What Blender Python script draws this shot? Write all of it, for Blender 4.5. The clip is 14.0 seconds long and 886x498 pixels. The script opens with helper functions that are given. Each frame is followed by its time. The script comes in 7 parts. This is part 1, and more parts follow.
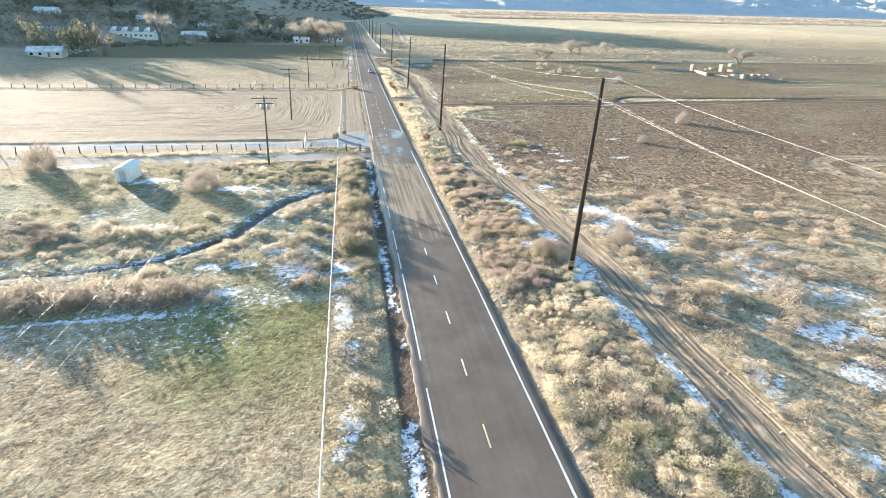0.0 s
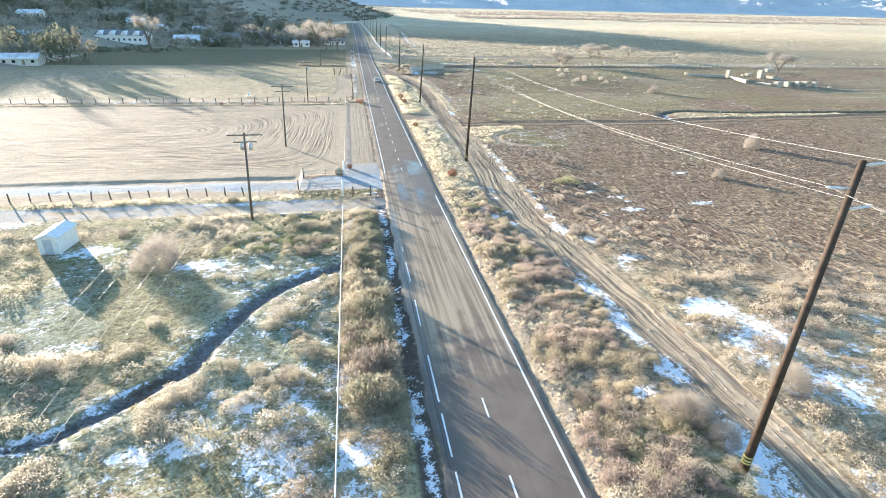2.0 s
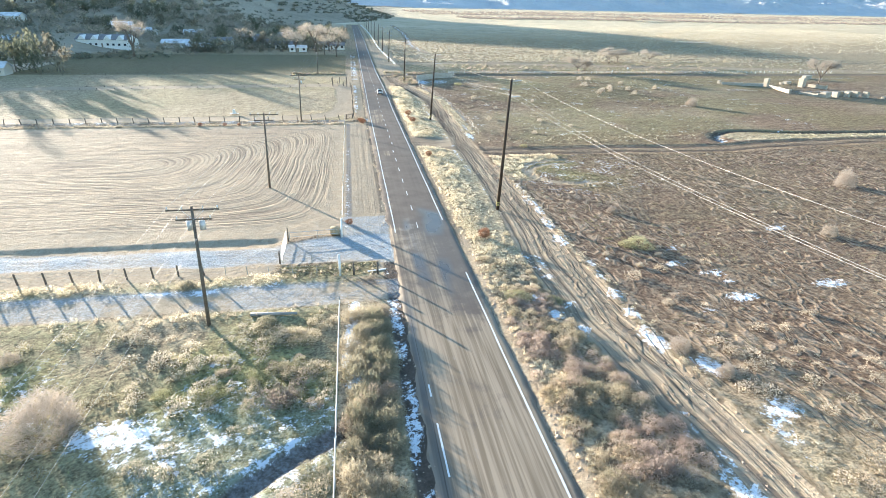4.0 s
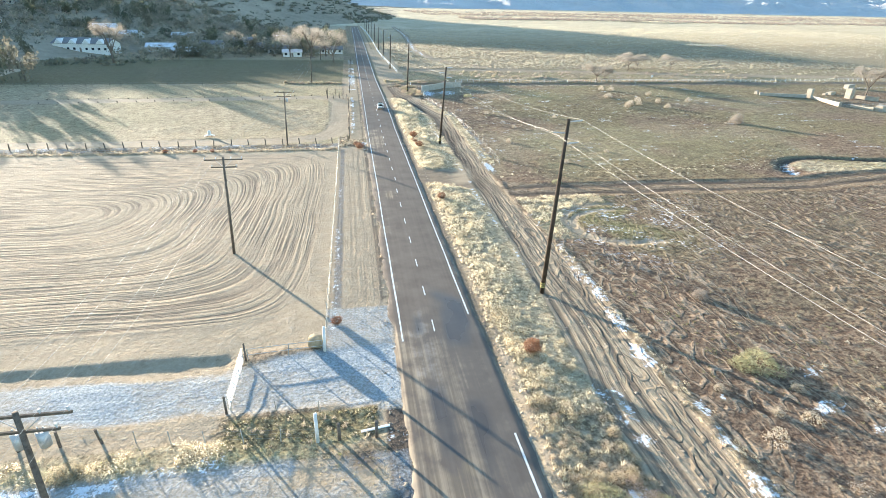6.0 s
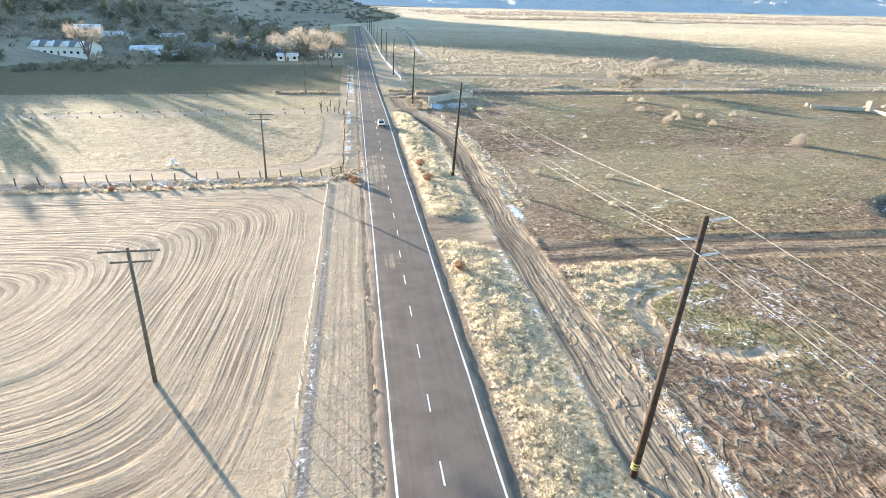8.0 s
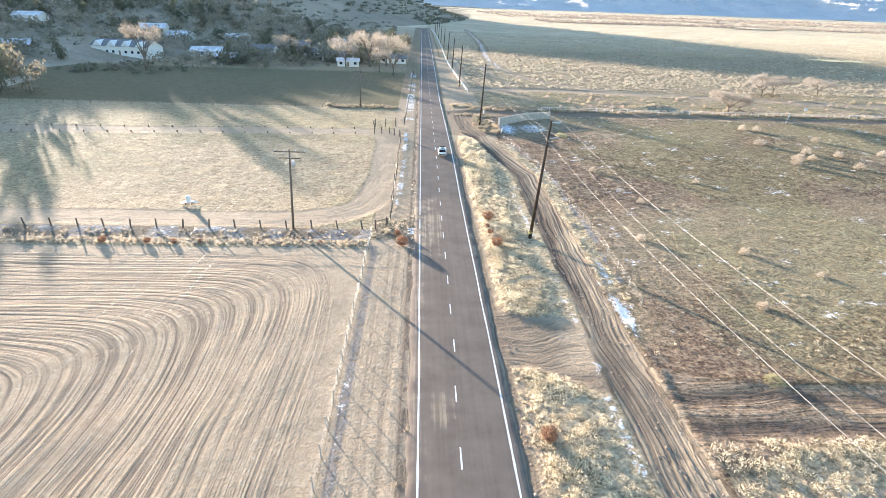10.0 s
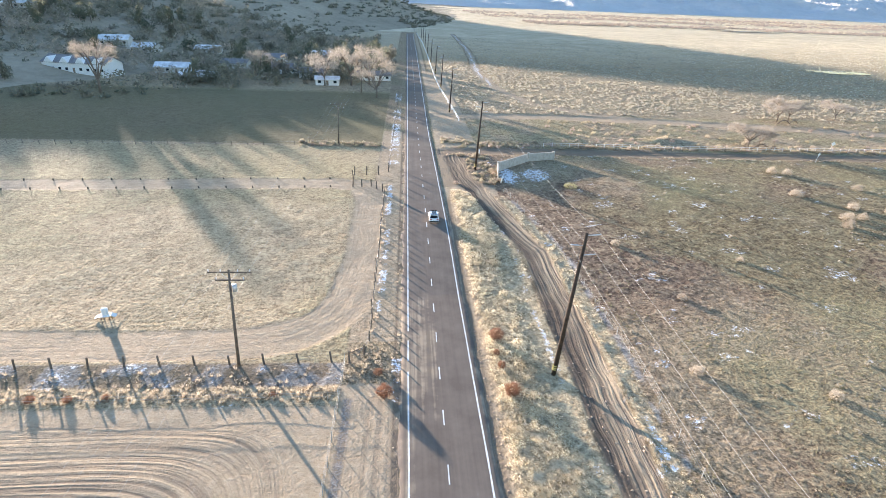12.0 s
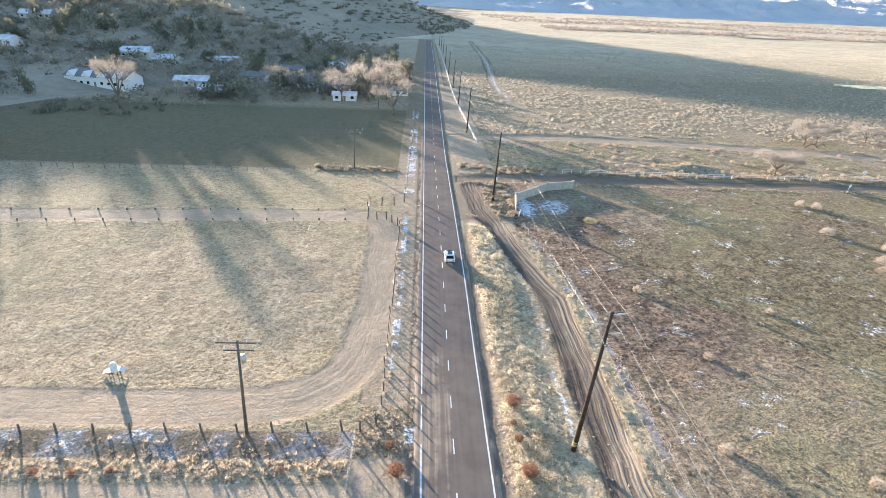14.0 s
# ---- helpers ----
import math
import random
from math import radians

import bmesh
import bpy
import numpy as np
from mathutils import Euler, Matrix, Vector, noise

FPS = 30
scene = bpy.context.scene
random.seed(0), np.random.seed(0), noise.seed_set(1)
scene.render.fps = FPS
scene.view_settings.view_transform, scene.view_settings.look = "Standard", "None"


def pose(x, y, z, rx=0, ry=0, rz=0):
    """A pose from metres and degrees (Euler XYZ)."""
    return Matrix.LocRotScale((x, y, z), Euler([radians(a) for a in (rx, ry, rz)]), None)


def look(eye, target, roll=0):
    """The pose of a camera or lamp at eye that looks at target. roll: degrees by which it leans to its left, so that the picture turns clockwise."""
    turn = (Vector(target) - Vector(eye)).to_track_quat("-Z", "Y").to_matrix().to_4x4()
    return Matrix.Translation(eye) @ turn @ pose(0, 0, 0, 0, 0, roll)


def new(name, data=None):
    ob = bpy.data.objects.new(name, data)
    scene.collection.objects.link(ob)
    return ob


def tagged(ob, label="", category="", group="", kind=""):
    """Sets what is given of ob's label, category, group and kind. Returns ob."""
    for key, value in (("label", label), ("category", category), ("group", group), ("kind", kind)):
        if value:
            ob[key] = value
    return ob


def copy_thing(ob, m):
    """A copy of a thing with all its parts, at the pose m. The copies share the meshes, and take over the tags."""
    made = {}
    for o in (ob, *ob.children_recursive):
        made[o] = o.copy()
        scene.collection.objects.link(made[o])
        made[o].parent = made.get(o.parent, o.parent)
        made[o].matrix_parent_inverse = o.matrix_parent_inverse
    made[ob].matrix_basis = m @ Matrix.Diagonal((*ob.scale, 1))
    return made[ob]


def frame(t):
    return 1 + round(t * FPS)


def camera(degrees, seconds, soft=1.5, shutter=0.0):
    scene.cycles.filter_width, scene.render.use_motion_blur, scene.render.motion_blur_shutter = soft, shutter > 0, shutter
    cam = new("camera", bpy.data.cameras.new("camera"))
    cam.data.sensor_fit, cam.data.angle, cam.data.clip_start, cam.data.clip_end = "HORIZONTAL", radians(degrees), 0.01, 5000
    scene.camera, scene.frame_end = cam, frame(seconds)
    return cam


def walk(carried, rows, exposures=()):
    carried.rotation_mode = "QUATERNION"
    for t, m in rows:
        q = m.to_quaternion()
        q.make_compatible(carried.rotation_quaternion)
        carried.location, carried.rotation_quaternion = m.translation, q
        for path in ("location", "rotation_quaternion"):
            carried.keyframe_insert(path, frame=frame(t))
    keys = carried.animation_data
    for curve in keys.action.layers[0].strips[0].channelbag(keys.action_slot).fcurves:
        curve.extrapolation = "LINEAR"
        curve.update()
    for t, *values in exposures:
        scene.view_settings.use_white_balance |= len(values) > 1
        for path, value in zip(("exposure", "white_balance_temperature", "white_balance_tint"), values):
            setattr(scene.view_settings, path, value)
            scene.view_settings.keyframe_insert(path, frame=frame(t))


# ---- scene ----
cam = camera(80.4, 14.0, soft=0.6)
PATH = [
    (0, (-0.003, -0.068, 25.98), (0.318, 1.725, 25.154), 1.4),
    (0.5, (-0.208, 6.381, 26.134), (0.111, 8.173, 25.306), 1.4),
    (1, (-0.411, 12.795, 26.257), (-0.095, 14.588, 25.43), 1.3),
    (1.5, (-0.572, 19.208, 26.485), (-0.257, 21.001, 25.658), 1.2),
    (2, (-0.677, 25.61, 26.757), (-0.363, 27.404, 25.93), 1.2),
    (2.5, (-0.701, 31.93, 27.053), (-0.388, 33.724, 26.225), 1.1),
    (3, (-0.763, 38.261, 27.3), (-0.451, 40.054, 26.472), 1.1),
    (3.2, (-0.716, 40.761, 27.406), (-0.404, 42.556, 26.58), 1.0),
    (5.3, (0.34, 66.75, 28.31), (0.652, 68.543, 27.481), 1.2),
    (5.5, (0.497, 69.195, 28.39), (0.809, 70.988, 27.562), 1.1),
    (6, (0.967, 75.402, 28.659), (1.278, 77.197, 27.832), 1.1),
    (6.5, (1.48, 81.613, 28.868), (1.791, 83.406, 28.04), 1.1),
    (7, (2.068, 87.833, 29.038), (2.378, 89.627, 28.209), 1.0),
    (7.2, (2.306, 90.349, 29.102), (2.617, 92.142, 28.273), 1.0),
    (9.3, (4.076, 116.978, 29.576), (4.215, 118.792, 28.744), 1.9),
    (9.5, (4.191, 119.628, 29.711), (4.294, 121.443, 28.879), 2.0),
    (10, (4.343, 126.352, 30.524), (4.436, 128.169, 29.692), 2.0),
    (10.5, (4.32, 133.18, 31.735), (4.438, 134.994, 30.9), 2.1),
    (11, (4.226, 139.975, 33.245), (4.372, 141.786, 32.409), 2.1),
    (11.5, (4.139, 146.049, 35.214), (4.289, 147.859, 34.376), 2.2),
    (12, (4.132, 150.569, 37.141), (4.274, 152.379, 36.303), 2.2),
    (12.5, (4.127, 153.705, 38.859), (4.262, 155.516, 38.022), 2.3),
    (13, (4.096, 155.378, 40.359), (4.186, 157.193, 39.523), 2.4),
    (13.5, (4.097, 155.801, 41.672), (4.176, 157.617, 40.837), 2.4),
    (14, (3.929, 155.711, 42.566), (4.016, 157.526, 41.732), 2.4),
]
EXPOSURE = [(0, 2.18, 6350, 13), (1.5, 2.33, 6100, 13), (3, 2.28, 6100, 12), (6, 2.24, 6250, 10), (9.5, 2.46, 6400, 19), (10.4, 2.26, 6380, 19), (11.5, 2.18, 6350, 20), (14, 2.17, 6350, 21)]
walk(cam, [(t, look(eye, target, roll)) for t, eye, target, roll in PATH], EXPOSURE)

# ---- light ----
SUN_EL, SUN_AZ = 7.0, 34.8          # degrees above the ground, degrees left of the road's course
world = bpy.data.worlds.new("sky")
scene.world = world
world.use_nodes = True
wn = world.node_tree
sky = wn.nodes.new("ShaderNodeTexSky")
sky.sky_type, sky.sun_disc = "NISHITA", False
sky.sun_elevation, sky.sun_rotation = radians(SUN_EL), radians(-SUN_AZ)
sky.air_density, sky.dust_density, sky.ozone_density = 1.3, 0.6, 3.0
wn.links.new(sky.outputs[0], wn.nodes["Background"].inputs[0])
wn.nodes["Background"].inputs[1].default_value = 0.15
lamp = bpy.data.lights.new("sun", "SUN")
lamp.energy, lamp.angle, lamp.color = 5.0, radians(0.6), (1.0, 0.885, 0.71)
sun = new("sun", lamp)
_e, _a = radians(SUN_EL), radians(SUN_AZ)
SUN_DIR = Vector((-math.sin(_a) * math.cos(_e), math.cos(_a) * math.cos(_e), math.sin(_e)))
sun.matrix_world = look(SUN_DIR * 100, (0, 0, 0))

RNG = np.random.default_rng(7)


# ---- helpers for building ----
def mat(name, rough=0.9, metal=0.0):
    m = bpy.data.materials.new(name)
    m.use_nodes = True
    b = m.node_tree.nodes["Principled BSDF"]
    b.inputs["Roughness"].default_value, b.inputs["Metallic"].default_value = rough, metal
    b.inputs["Specular IOR Level"].default_value = 0.25 if rough < 0.85 else 0.06
    return m, m.node_tree, b


def nd(nt, kind, **kw):
    n = nt.nodes.new(kind)
    for k, v in kw.items():
        if k == "op":
            n.operation = v
        elif k == "blend":
            n.data_type, n.blend_type = "RGBA", v
        else:
            n.inputs[k].default_value = v
    return n


def noise_tex(nt, scale, detail=4.0, rough=0.6, vec=None):
    n = nt.nodes.new("ShaderNodeTexNoise")
    n.inputs["Scale"].default_value, n.inputs["Detail"].default_value, n.inputs["Roughness"].default_value = scale, detail, rough
    if vec is not None:
        nt.links.new(vec, n.inputs["Vector"])
    return n


def ramp(nt, src, lo, hi):
    r = nt.nodes.new("ShaderNodeMapRange")
    r.inputs["From Min"].default_value, r.inputs["From Max"].default_value = lo, hi
    nt.links.new(src, r.inputs["Value"])
    return r.outputs[0]


def mixc(nt, fac, a, b, blend="MIX"):
    m = nt.nodes.new("ShaderNodeMix")
    m.data_type, m.blend_type = "RGBA", blend
    for v, k in ((fac, 0), (a, 6), (b, 7)):
        if isinstance(v, (int, float)):
            m.inputs[k].default_value = v
        elif isinstance(v, tuple):
            m.inputs[k].default_value = (*v, 1)
        else:
            nt.links.new(v, m.inputs[k])
    return m.outputs[2]


def mul(nt, a, b, op="MULTIPLY"):
    m = nt.nodes.new("ShaderNodeMath")
    m.operation = op
    for v, k in ((a, 0), (b, 1)):
        if isinstance(v, (int, float)):
            m.inputs[k].default_value = v
        else:
            nt.links.new(v, m.inputs[k])
    return m.outputs[0]


def coords(nt):
    return nt.nodes.new("ShaderNodeTexCoord").outputs["Object"]


def geo_pos(nt):
    return nt.nodes.new("ShaderNodeNewGeometry").outputs["Position"]


def bump(nt, b, height, strength=0.5, dist=0.05):
    n = nt.nodes.new("ShaderNodeBump")
    n.inputs["Strength"].default_value, n.inputs["Distance"].default_value = strength, dist
    nt.links.new(height, n.inputs["Height"])
    nt.links.new(n.outputs[0], b.inputs["Normal"])


def simple(name, c1, c2, scale=3.0, rough=0.85, metal=0.0, relief=0.3, depth=0.02, fine=30.0):
    """A surface of two colours, mottled at two sizes, with fine relief."""
    m, nt, b = mat(name, rough, metal)
    p = coords(nt)
    n1, n2 = noise_tex(nt, scale, 5, 0.6, p), noise_tex(nt, fine, 3, 0.6, p)
    f = mul(nt, mul(nt, n1.outputs[0], 0.65), mul(nt, n2.outputs[0], 0.35), "ADD")
    nt.links.new(mixc(nt, ramp(nt, f, 0.35, 0.65), c1, c2), b.inputs["Base Color"])
    bump(nt, b, n2.outputs[0], relief, depth)
    return m


def arrays(name, verts, faces, material, parent=None, label="", smooth=False):
    """One mesh object from numpy arrays: verts (n,3), faces (m,3) or (m,4)."""
    me = bpy.data.meshes.new(name)
    verts, faces = np.asarray(verts, np.float32), np.asarray(faces, np.int32)
    k = faces.shape[1]
    me.vertices.add(len(verts))
    me.vertices.foreach_set("co", verts.ravel())
    me.loops.add(faces.size)
    me.loops.foreach_set("vertex_index", faces.ravel())
    me.polygons.add(len(faces))
    me.polygons.foreach_set("loop_start", np.arange(0, faces.size, k, dtype=np.int32))
    if smooth:
        me.polygons.foreach_set("use_smooth", np.ones(len(faces), bool))
    me.update(calc_edges=True)
    me.materials.append(material)
    ob = new(name, me)
    if parent:
        ob.parent = parent
    return tagged(ob, label)


def part(name, bm, material, parent=None, label="", at=None, smooth=False):
    me = bpy.data.meshes.new(name)
    if smooth:
        for f in bm.faces:
            f.smooth = True
    bm.to_mesh(me)
    bm.free()
    me.materials.append(material)
    ob = new(name, me)
    if at is not None:
        ob.matrix_basis = at
    if parent:
        ob.parent = parent
    return tagged(ob, label)


def share(name, me, parent, m, label=""):
    ob = new(name, me)
    ob.matrix_basis = m
    ob.parent = parent
    return tagged(ob, label)


def empty(name, m, label, category, group="", kind=""):
    ob = new(name)
    ob.empty_display_size = 0.3
    ob.matrix_basis = m
    return tagged(ob, label, category, group, kind)


def box(bm, x0, x1, y0, y1, z0, z1, bevel=0.0):
    r = bmesh.ops.create_cube(bm, size=1.0)
    for v in r["verts"]:
        v.co = Vector(((x0 + x1) / 2 + v.co.x * (x1 - x0), (y0 + y1) / 2 + v.co.y * (y1 - y0), (z0 + z1) / 2 + v.co.z * (z1 - z0)))
    if bevel:
        es = list({e for v in r["verts"] for e in v.link_edges})
        bmesh.ops.bevel(bm, geom=es, offset=bevel, segments=1, affect="EDGES")
    return bm


def rod(bm, a, b, r0, r1=None, n=8):
    """A round tapered bar from a to b."""
    a, b = Vector(a), Vector(b)
    r1 = r0 if r1 is None else r1
    q = (b - a).to_track_quat("Z", "Y").to_matrix().to_4x4()
    m = Matrix.Translation((a + b) / 2) @ q
    bmesh.ops.create_cone(bm, cap_ends=True, segments=n, radius1=r0, radius2=r1, depth=(b - a).length, matrix=m)
    return bm


def vnoise(x, y, scale, seed=0):
    """Smooth noise, 0 to 1, over arrays of places."""
    x, y = np.asarray(x) / scale + seed * 17.3, np.asarray(y) / scale - seed * 9.1
    xi, yi = np.floor(x).astype(np.int64), np.floor(y).astype(np.int64)
    fx, fy = x - xi, y - yi
    fx, fy = fx * fx * (3 - 2 * fx), fy * fy * (3 - 2 * fy)

    def h(a, b):
        n = (a * 374761393 + b * 668265263 + seed * 974634777) & 0x7FFFFFFF
        n = ((n ^ (n >> 13)) * 1274126177) & 0x7FFFFFFF
        return ((n ^ (n >> 16)) & 0xFFFF) / 65535.0

    return (h(xi, yi) * (1 - fx) + h(xi + 1, yi) * fx) * (1 - fy) + (h(xi, yi + 1) * (1 - fx) + h(xi + 1, yi + 1) * fx) * fy


def fbm(x, y, scale, seed=0, octaves=4):
    s, a, t = 0, 1.0, 0
    for k in range(octaves):
        s, t = s + a * vnoise(x, y, scale / 2 ** k, seed + k), t + a
        a *= 0.55
    return s / t


def smooth(v, lo, hi):
    t = np.clip((v - lo) / (hi - lo), 0, 1)
    return t * t * (3 - 2 * t)


def line_dist(x, y, pts):
    """Distance to a polyline, the signed side distance at its nearest piece (right of the course: plus), and the length along it."""
    best, side, run = np.full(np.shape(x), 1e9), np.zeros(np.shape(x)), np.zeros(np.shape(x))
    done = 0.0
    for (x0, y0), (x1, y1) in zip(pts, pts[1:]):
        dx, dy = x1 - x0, y1 - y0
        L = math.hypot(dx, dy)
        t = np.clip(((x - x0) * dx + (y - y0) * dy) / (L * L), 0, 1)
        d = np.hypot(x - x0 - t * dx, y - y0 - t * dy)
        s = ((x - x0) * dy - (y - y0) * dx) / L
        side = np.where(d < best, s, side)
        run = np.where(d < best, done + t * L, run)
        best = np.minimum(d, best)
        done += L
    return best, side, run


# ---- the lie of the land ----
ROAD_L, ROAD_R, LINE_L, LINE_R, CENTRE = 3.75, 12.35, 4.5, 11.65, 8.08
TRACK = [(24.8, -30), (25.0, 18), (25.0, 32.5), (25.1, 45), (25.0, 62), (24.7, 74), (23.6, 84), (22.7, 93), (22.9, 104), (23.2, 115), (23.8, 125), (24.3, 138), (24.3, 150), (24.1, 157),
         (24.6, 178), (25.3, 197), (25.7, 229), (21.5, 248), (16.9, 268), (16.3, 284)]
CROSS = [(23, 160.5), (29, 159.8), (38, 160.4), (52, 160), (67, 159), (85, 158.8), (105, 162), (150, 164), (260, 168)]
CREEK = [(-75, 53.6), (-45, 52.6), (-28, 53.6), (-21.5, 55.7), (-19, 58.0), (-16.6, 60.6), (-14.6, 62.6), (-13.6, 66.2), (-12.3, 69.8), (-11, 72.7), (-8.9, 75.7), (-5.8, 78.2), (-2.4, 80.2)]
DRIVE = [(-120, 113.8), (-30, 112.8), (-17, 111.6), (-9.8, 112.2), (-2, 113), (4, 113)]
LANE = [(13.2, 289.4), (42.3, 291.5), (65.8, 290.2), (140.8, 290.2), (375, 291.9)]
PLAINWAY = [(11.9, 334.9), (34.4, 336), (55, 337), (92, 333.5), (160, 322.6), (394, 286)]
PLAINWAY2 = [(92, 333.5), (70, 343), (52, 365), (45, 395), (42, 440), (51, 594), (54.7, 771)]
OVAL = [(88.4, 165.6), (89, 168.6), (91, 171.8), (94.5, 174.8), (98.6, 176.4), (103, 176.6), (108, 175.2), (116, 172.6), (140, 171.5), (170, 171)]
FIELDWAY = [(-120, 203.5), (-20, 203.6), (-14, 203.9), (-9.8, 205), (-6.9, 207), (-4.9, 210), (-3.6, 214.5), (-2.9, 221), (-2.6, 228), (-2.7, 252), (-4.8, 260), (-12, 261.6), (-40, 260), (-120, 255)]


def rise(y):
    """The valley floor dips from the near fields and then climbs gently up the valley."""
    return np.interp(y, [45, 95, 215, 264, 300, 335, 515, 1400, 3700], [0.7, 0, 0, 1.5, 1.9, 2.8, 7.0, 15.0, 48])


def track_half(y):
    """Half the width of the churned dirt track."""
    return np.interp(y, [72, 90, 116, 126, 150, 160, 170], [2.0, 2.9, 3.0, 2.5, 2.2, 1.9, 2.0])


def junction(x, y):
    """0 on the bare gap where the track meets the road, 1 off it."""
    return smooth(np.abs(y - 170.3 + (x - 17) * 0.35) - 0.35 * np.clip(x - 17, 0, 6) + (fbm(x, y, 3, 77, 3) - 0.5) * 2.0, 4.3, 5.8)


def paint(x, y):
    """Height and the kinds of ground at places, painted shade among them: dict of arrays 0 to 1."""
    n1, n2, n3 = fbm(x, y, 9.0, 1), fbm(x, y, 2.2, 5, 3), fbm(x, y, 40.0, 9, 3)
    near = (y < 306) & (x > -120) & (x < 260)
    z = np.where(near, (n1 - 0.5) * 0.22 + (n2 - 0.5) * 0.10, 0.0) + (fbm(x, y, 300, 3, 3) - 0.5) * np.clip((np.hypot(x - 8, y - 150) - 250) / 150, 0, 6) * 0.6
    P = {k: np.zeros(np.shape(x)) for k in ("soil", "snow", "green", "straw", "dark", "frost_and_skylight", "furrow", "mud_and_shade", "across", "along", "amp")}
    wob = (n1 - 0.5) * 3 + (n2 - 0.5) * 1.2
    # field kinds, left of the road
    left = x < -2.6
    low = left & (y < 43.8 + wob * 0.6)
    P["straw"] = np.where(low, 0.35 + 0.5 * smooth(n1, 0.4, 0.6), P["straw"])
    P["green"] = np.where(low, smooth(n1 * 0.4 + smooth(y, 20, 40) * 0.5 + smooth(x, -26, -8) * 0.35, 0.62, 1.05) * 0.9, 0)
    P["snow"] = np.where(low, 0.11 * smooth(y + wob, 34, 39) * smooth(-x, 6, 12), P["snow"])
    scrub = left & (y > 43.8 + wob * 0.6) & (y < 106)
    P["green"] = np.where(scrub, 0.42 + 0.5 * smooth(n1, 0.35, 0.6) - 0.45 * smooth(y, 86, 98), P["green"])
    P["straw"] = np.where(scrub, 0.10 + 0.30 * n2, P["straw"])
    P["snow"] = np.where(scrub, 0.16 * smooth(n1 * 0.5 + fbm(x, y, 5, 111, 3) * 0.5, 0.47, 0.6) * (1 - 0.75 * smooth(y, 84, 94)), P["snow"])
    # frosted grass, with the blue of the shade between bushes painted in
    P["frost_and_skylight"] = np.where(scrub, 0.30 * smooth(n1, 0.33, 0.55) * (1 - smooth(y, 80, 90)), P["frost_and_skylight"])
    plough = left & (y > 117.2) & (y < 192.8)
    P["soil"] = np.where(plough, 1.0, P["soil"])
    # furrows go round the field in rounded turns
    inset = -4.0 * np.log(np.exp(-np.clip(-3.6 - x, -40, 200) / 4.0) + np.exp(-np.clip(y - 120.5, -40, 200) / 4.0) + np.exp(-np.clip(191.8 - y, -40, 200) / 4.0) + 1e-30)
    swing = inset + (fbm(x, y, 22, 15, 3) - 0.5) * 1.6
    fur = (vnoise(swing * 2.3, (x - y) * 0.05, 1.0, 12) - 0.5) * 2
    tilled = plough * smooth(inset, 0.3, 2.5) * (0.7 + 0.55 * smooth(fbm(x, y, 12, 19, 3), 0.35, 0.6))
    z = z + np.where(x > -46, fur * 0.03 * tilled, 0)
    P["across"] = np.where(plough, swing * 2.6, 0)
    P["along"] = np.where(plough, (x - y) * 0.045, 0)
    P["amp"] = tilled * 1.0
    pasture = left & (y > 200) & (y < 294)
    P["straw"] = np.where(pasture, 0.45 + 0.35 * n1, P["straw"])
    P["green"] = np.where(pasture, 0.25 * smooth(n3, 0.4, 0.6), P["green"])
    brown = left & (y > 294) & (y < 379) & (x > -190)
    P["mud_and_shade"] = np.where(brown, 0.45, P["mud_and_shade"])
    P["green"] = np.where(brown, 0.55 + 0.3 * (n3 - 0.5), P["green"])
    P["straw"] = np.where(left & (y >= 379), 0.4, P["straw"])
    verge = left & (y > 192.8) & (y <= 200)
    P["straw"] = np.where(verge, 0.6 * (1 - 0.8 * smooth(y, 195.6, 196.4)), P["straw"])
    # the shaded bare band below the fence, its shade put into the colour
    P["mud_and_shade"] = np.where(verge & (y > 196), 0.5, P["mud_and_shade"])
    P["frost_and_skylight"] = np.where(verge & (y > 196), 0.4 * smooth(n2, 0.35, 0.6), P["frost_and_skylight"])
    P["snow"] = np.where(verge, smooth(n2 * 0.6 + n1 * 0.4, 0.58, 0.70) * 0.35, P["snow"])
    z = z - np.where(left, np.exp(-((y - 196.4) / 2.0) ** 2) * 0.22, 0) * smooth(-x, 3, 6)
    # strip between fence and road
    strip = (x >= -2.6) & (x < ROAD_L)
    P["straw"] = np.where(strip & (y < 106), 0.6, P["straw"])
    P["green"] = np.where(strip & (y < 52), 0.45 * n1, P["green"])
    P["soil"] = np.where(strip & (y > 106) & (y < 196), 0.95, P["soil"])
    P["soil"] = np.where(strip & (y > 204) & (y < 311), 0.6, P["soil"])
    P["snow"] = np.where(strip & (y < 50) & (np.abs(x + 1.1 + 0.3 * np.sin(y / 3)) < 0.55 + n2 * 0.4), smooth(n2, 0.35, 0.55) * 0.8, P["snow"])
    P["snow"] = np.where(strip & (y > 84) & (y < 100) & (np.abs(x + 1.2) < 0.7), smooth(n2, 0.3, 0.5), P["snow"])
    P["snow"] = np.where(strip & (y > 45) & (y < 62) & (x < 0.4), smooth(n2, 0.5, 0.6) * 0.9, P["snow"])
    gutter = strip & (x > 2.2) & (y < 108)
    P["mud_and_shade"] = np.where(gutter, 0.95, P["mud_and_shade"])
    P["straw"] = np.where(gutter, 0.1, P["straw"])
    P["snow"] = np.where(gutter & (np.abs(x - 3.0 - 0.25 * np.sin(y / 5)) < 0.3), smooth(fbm(x * 3, y, 5, 21, 3), 0.49, 0.60) * 0.8, P["snow"])
    P["snow"] = np.where(gutter & (y > 58) & (x < 3.2), smooth(n2, 0.46, 0.6) * 0.65, P["snow"])
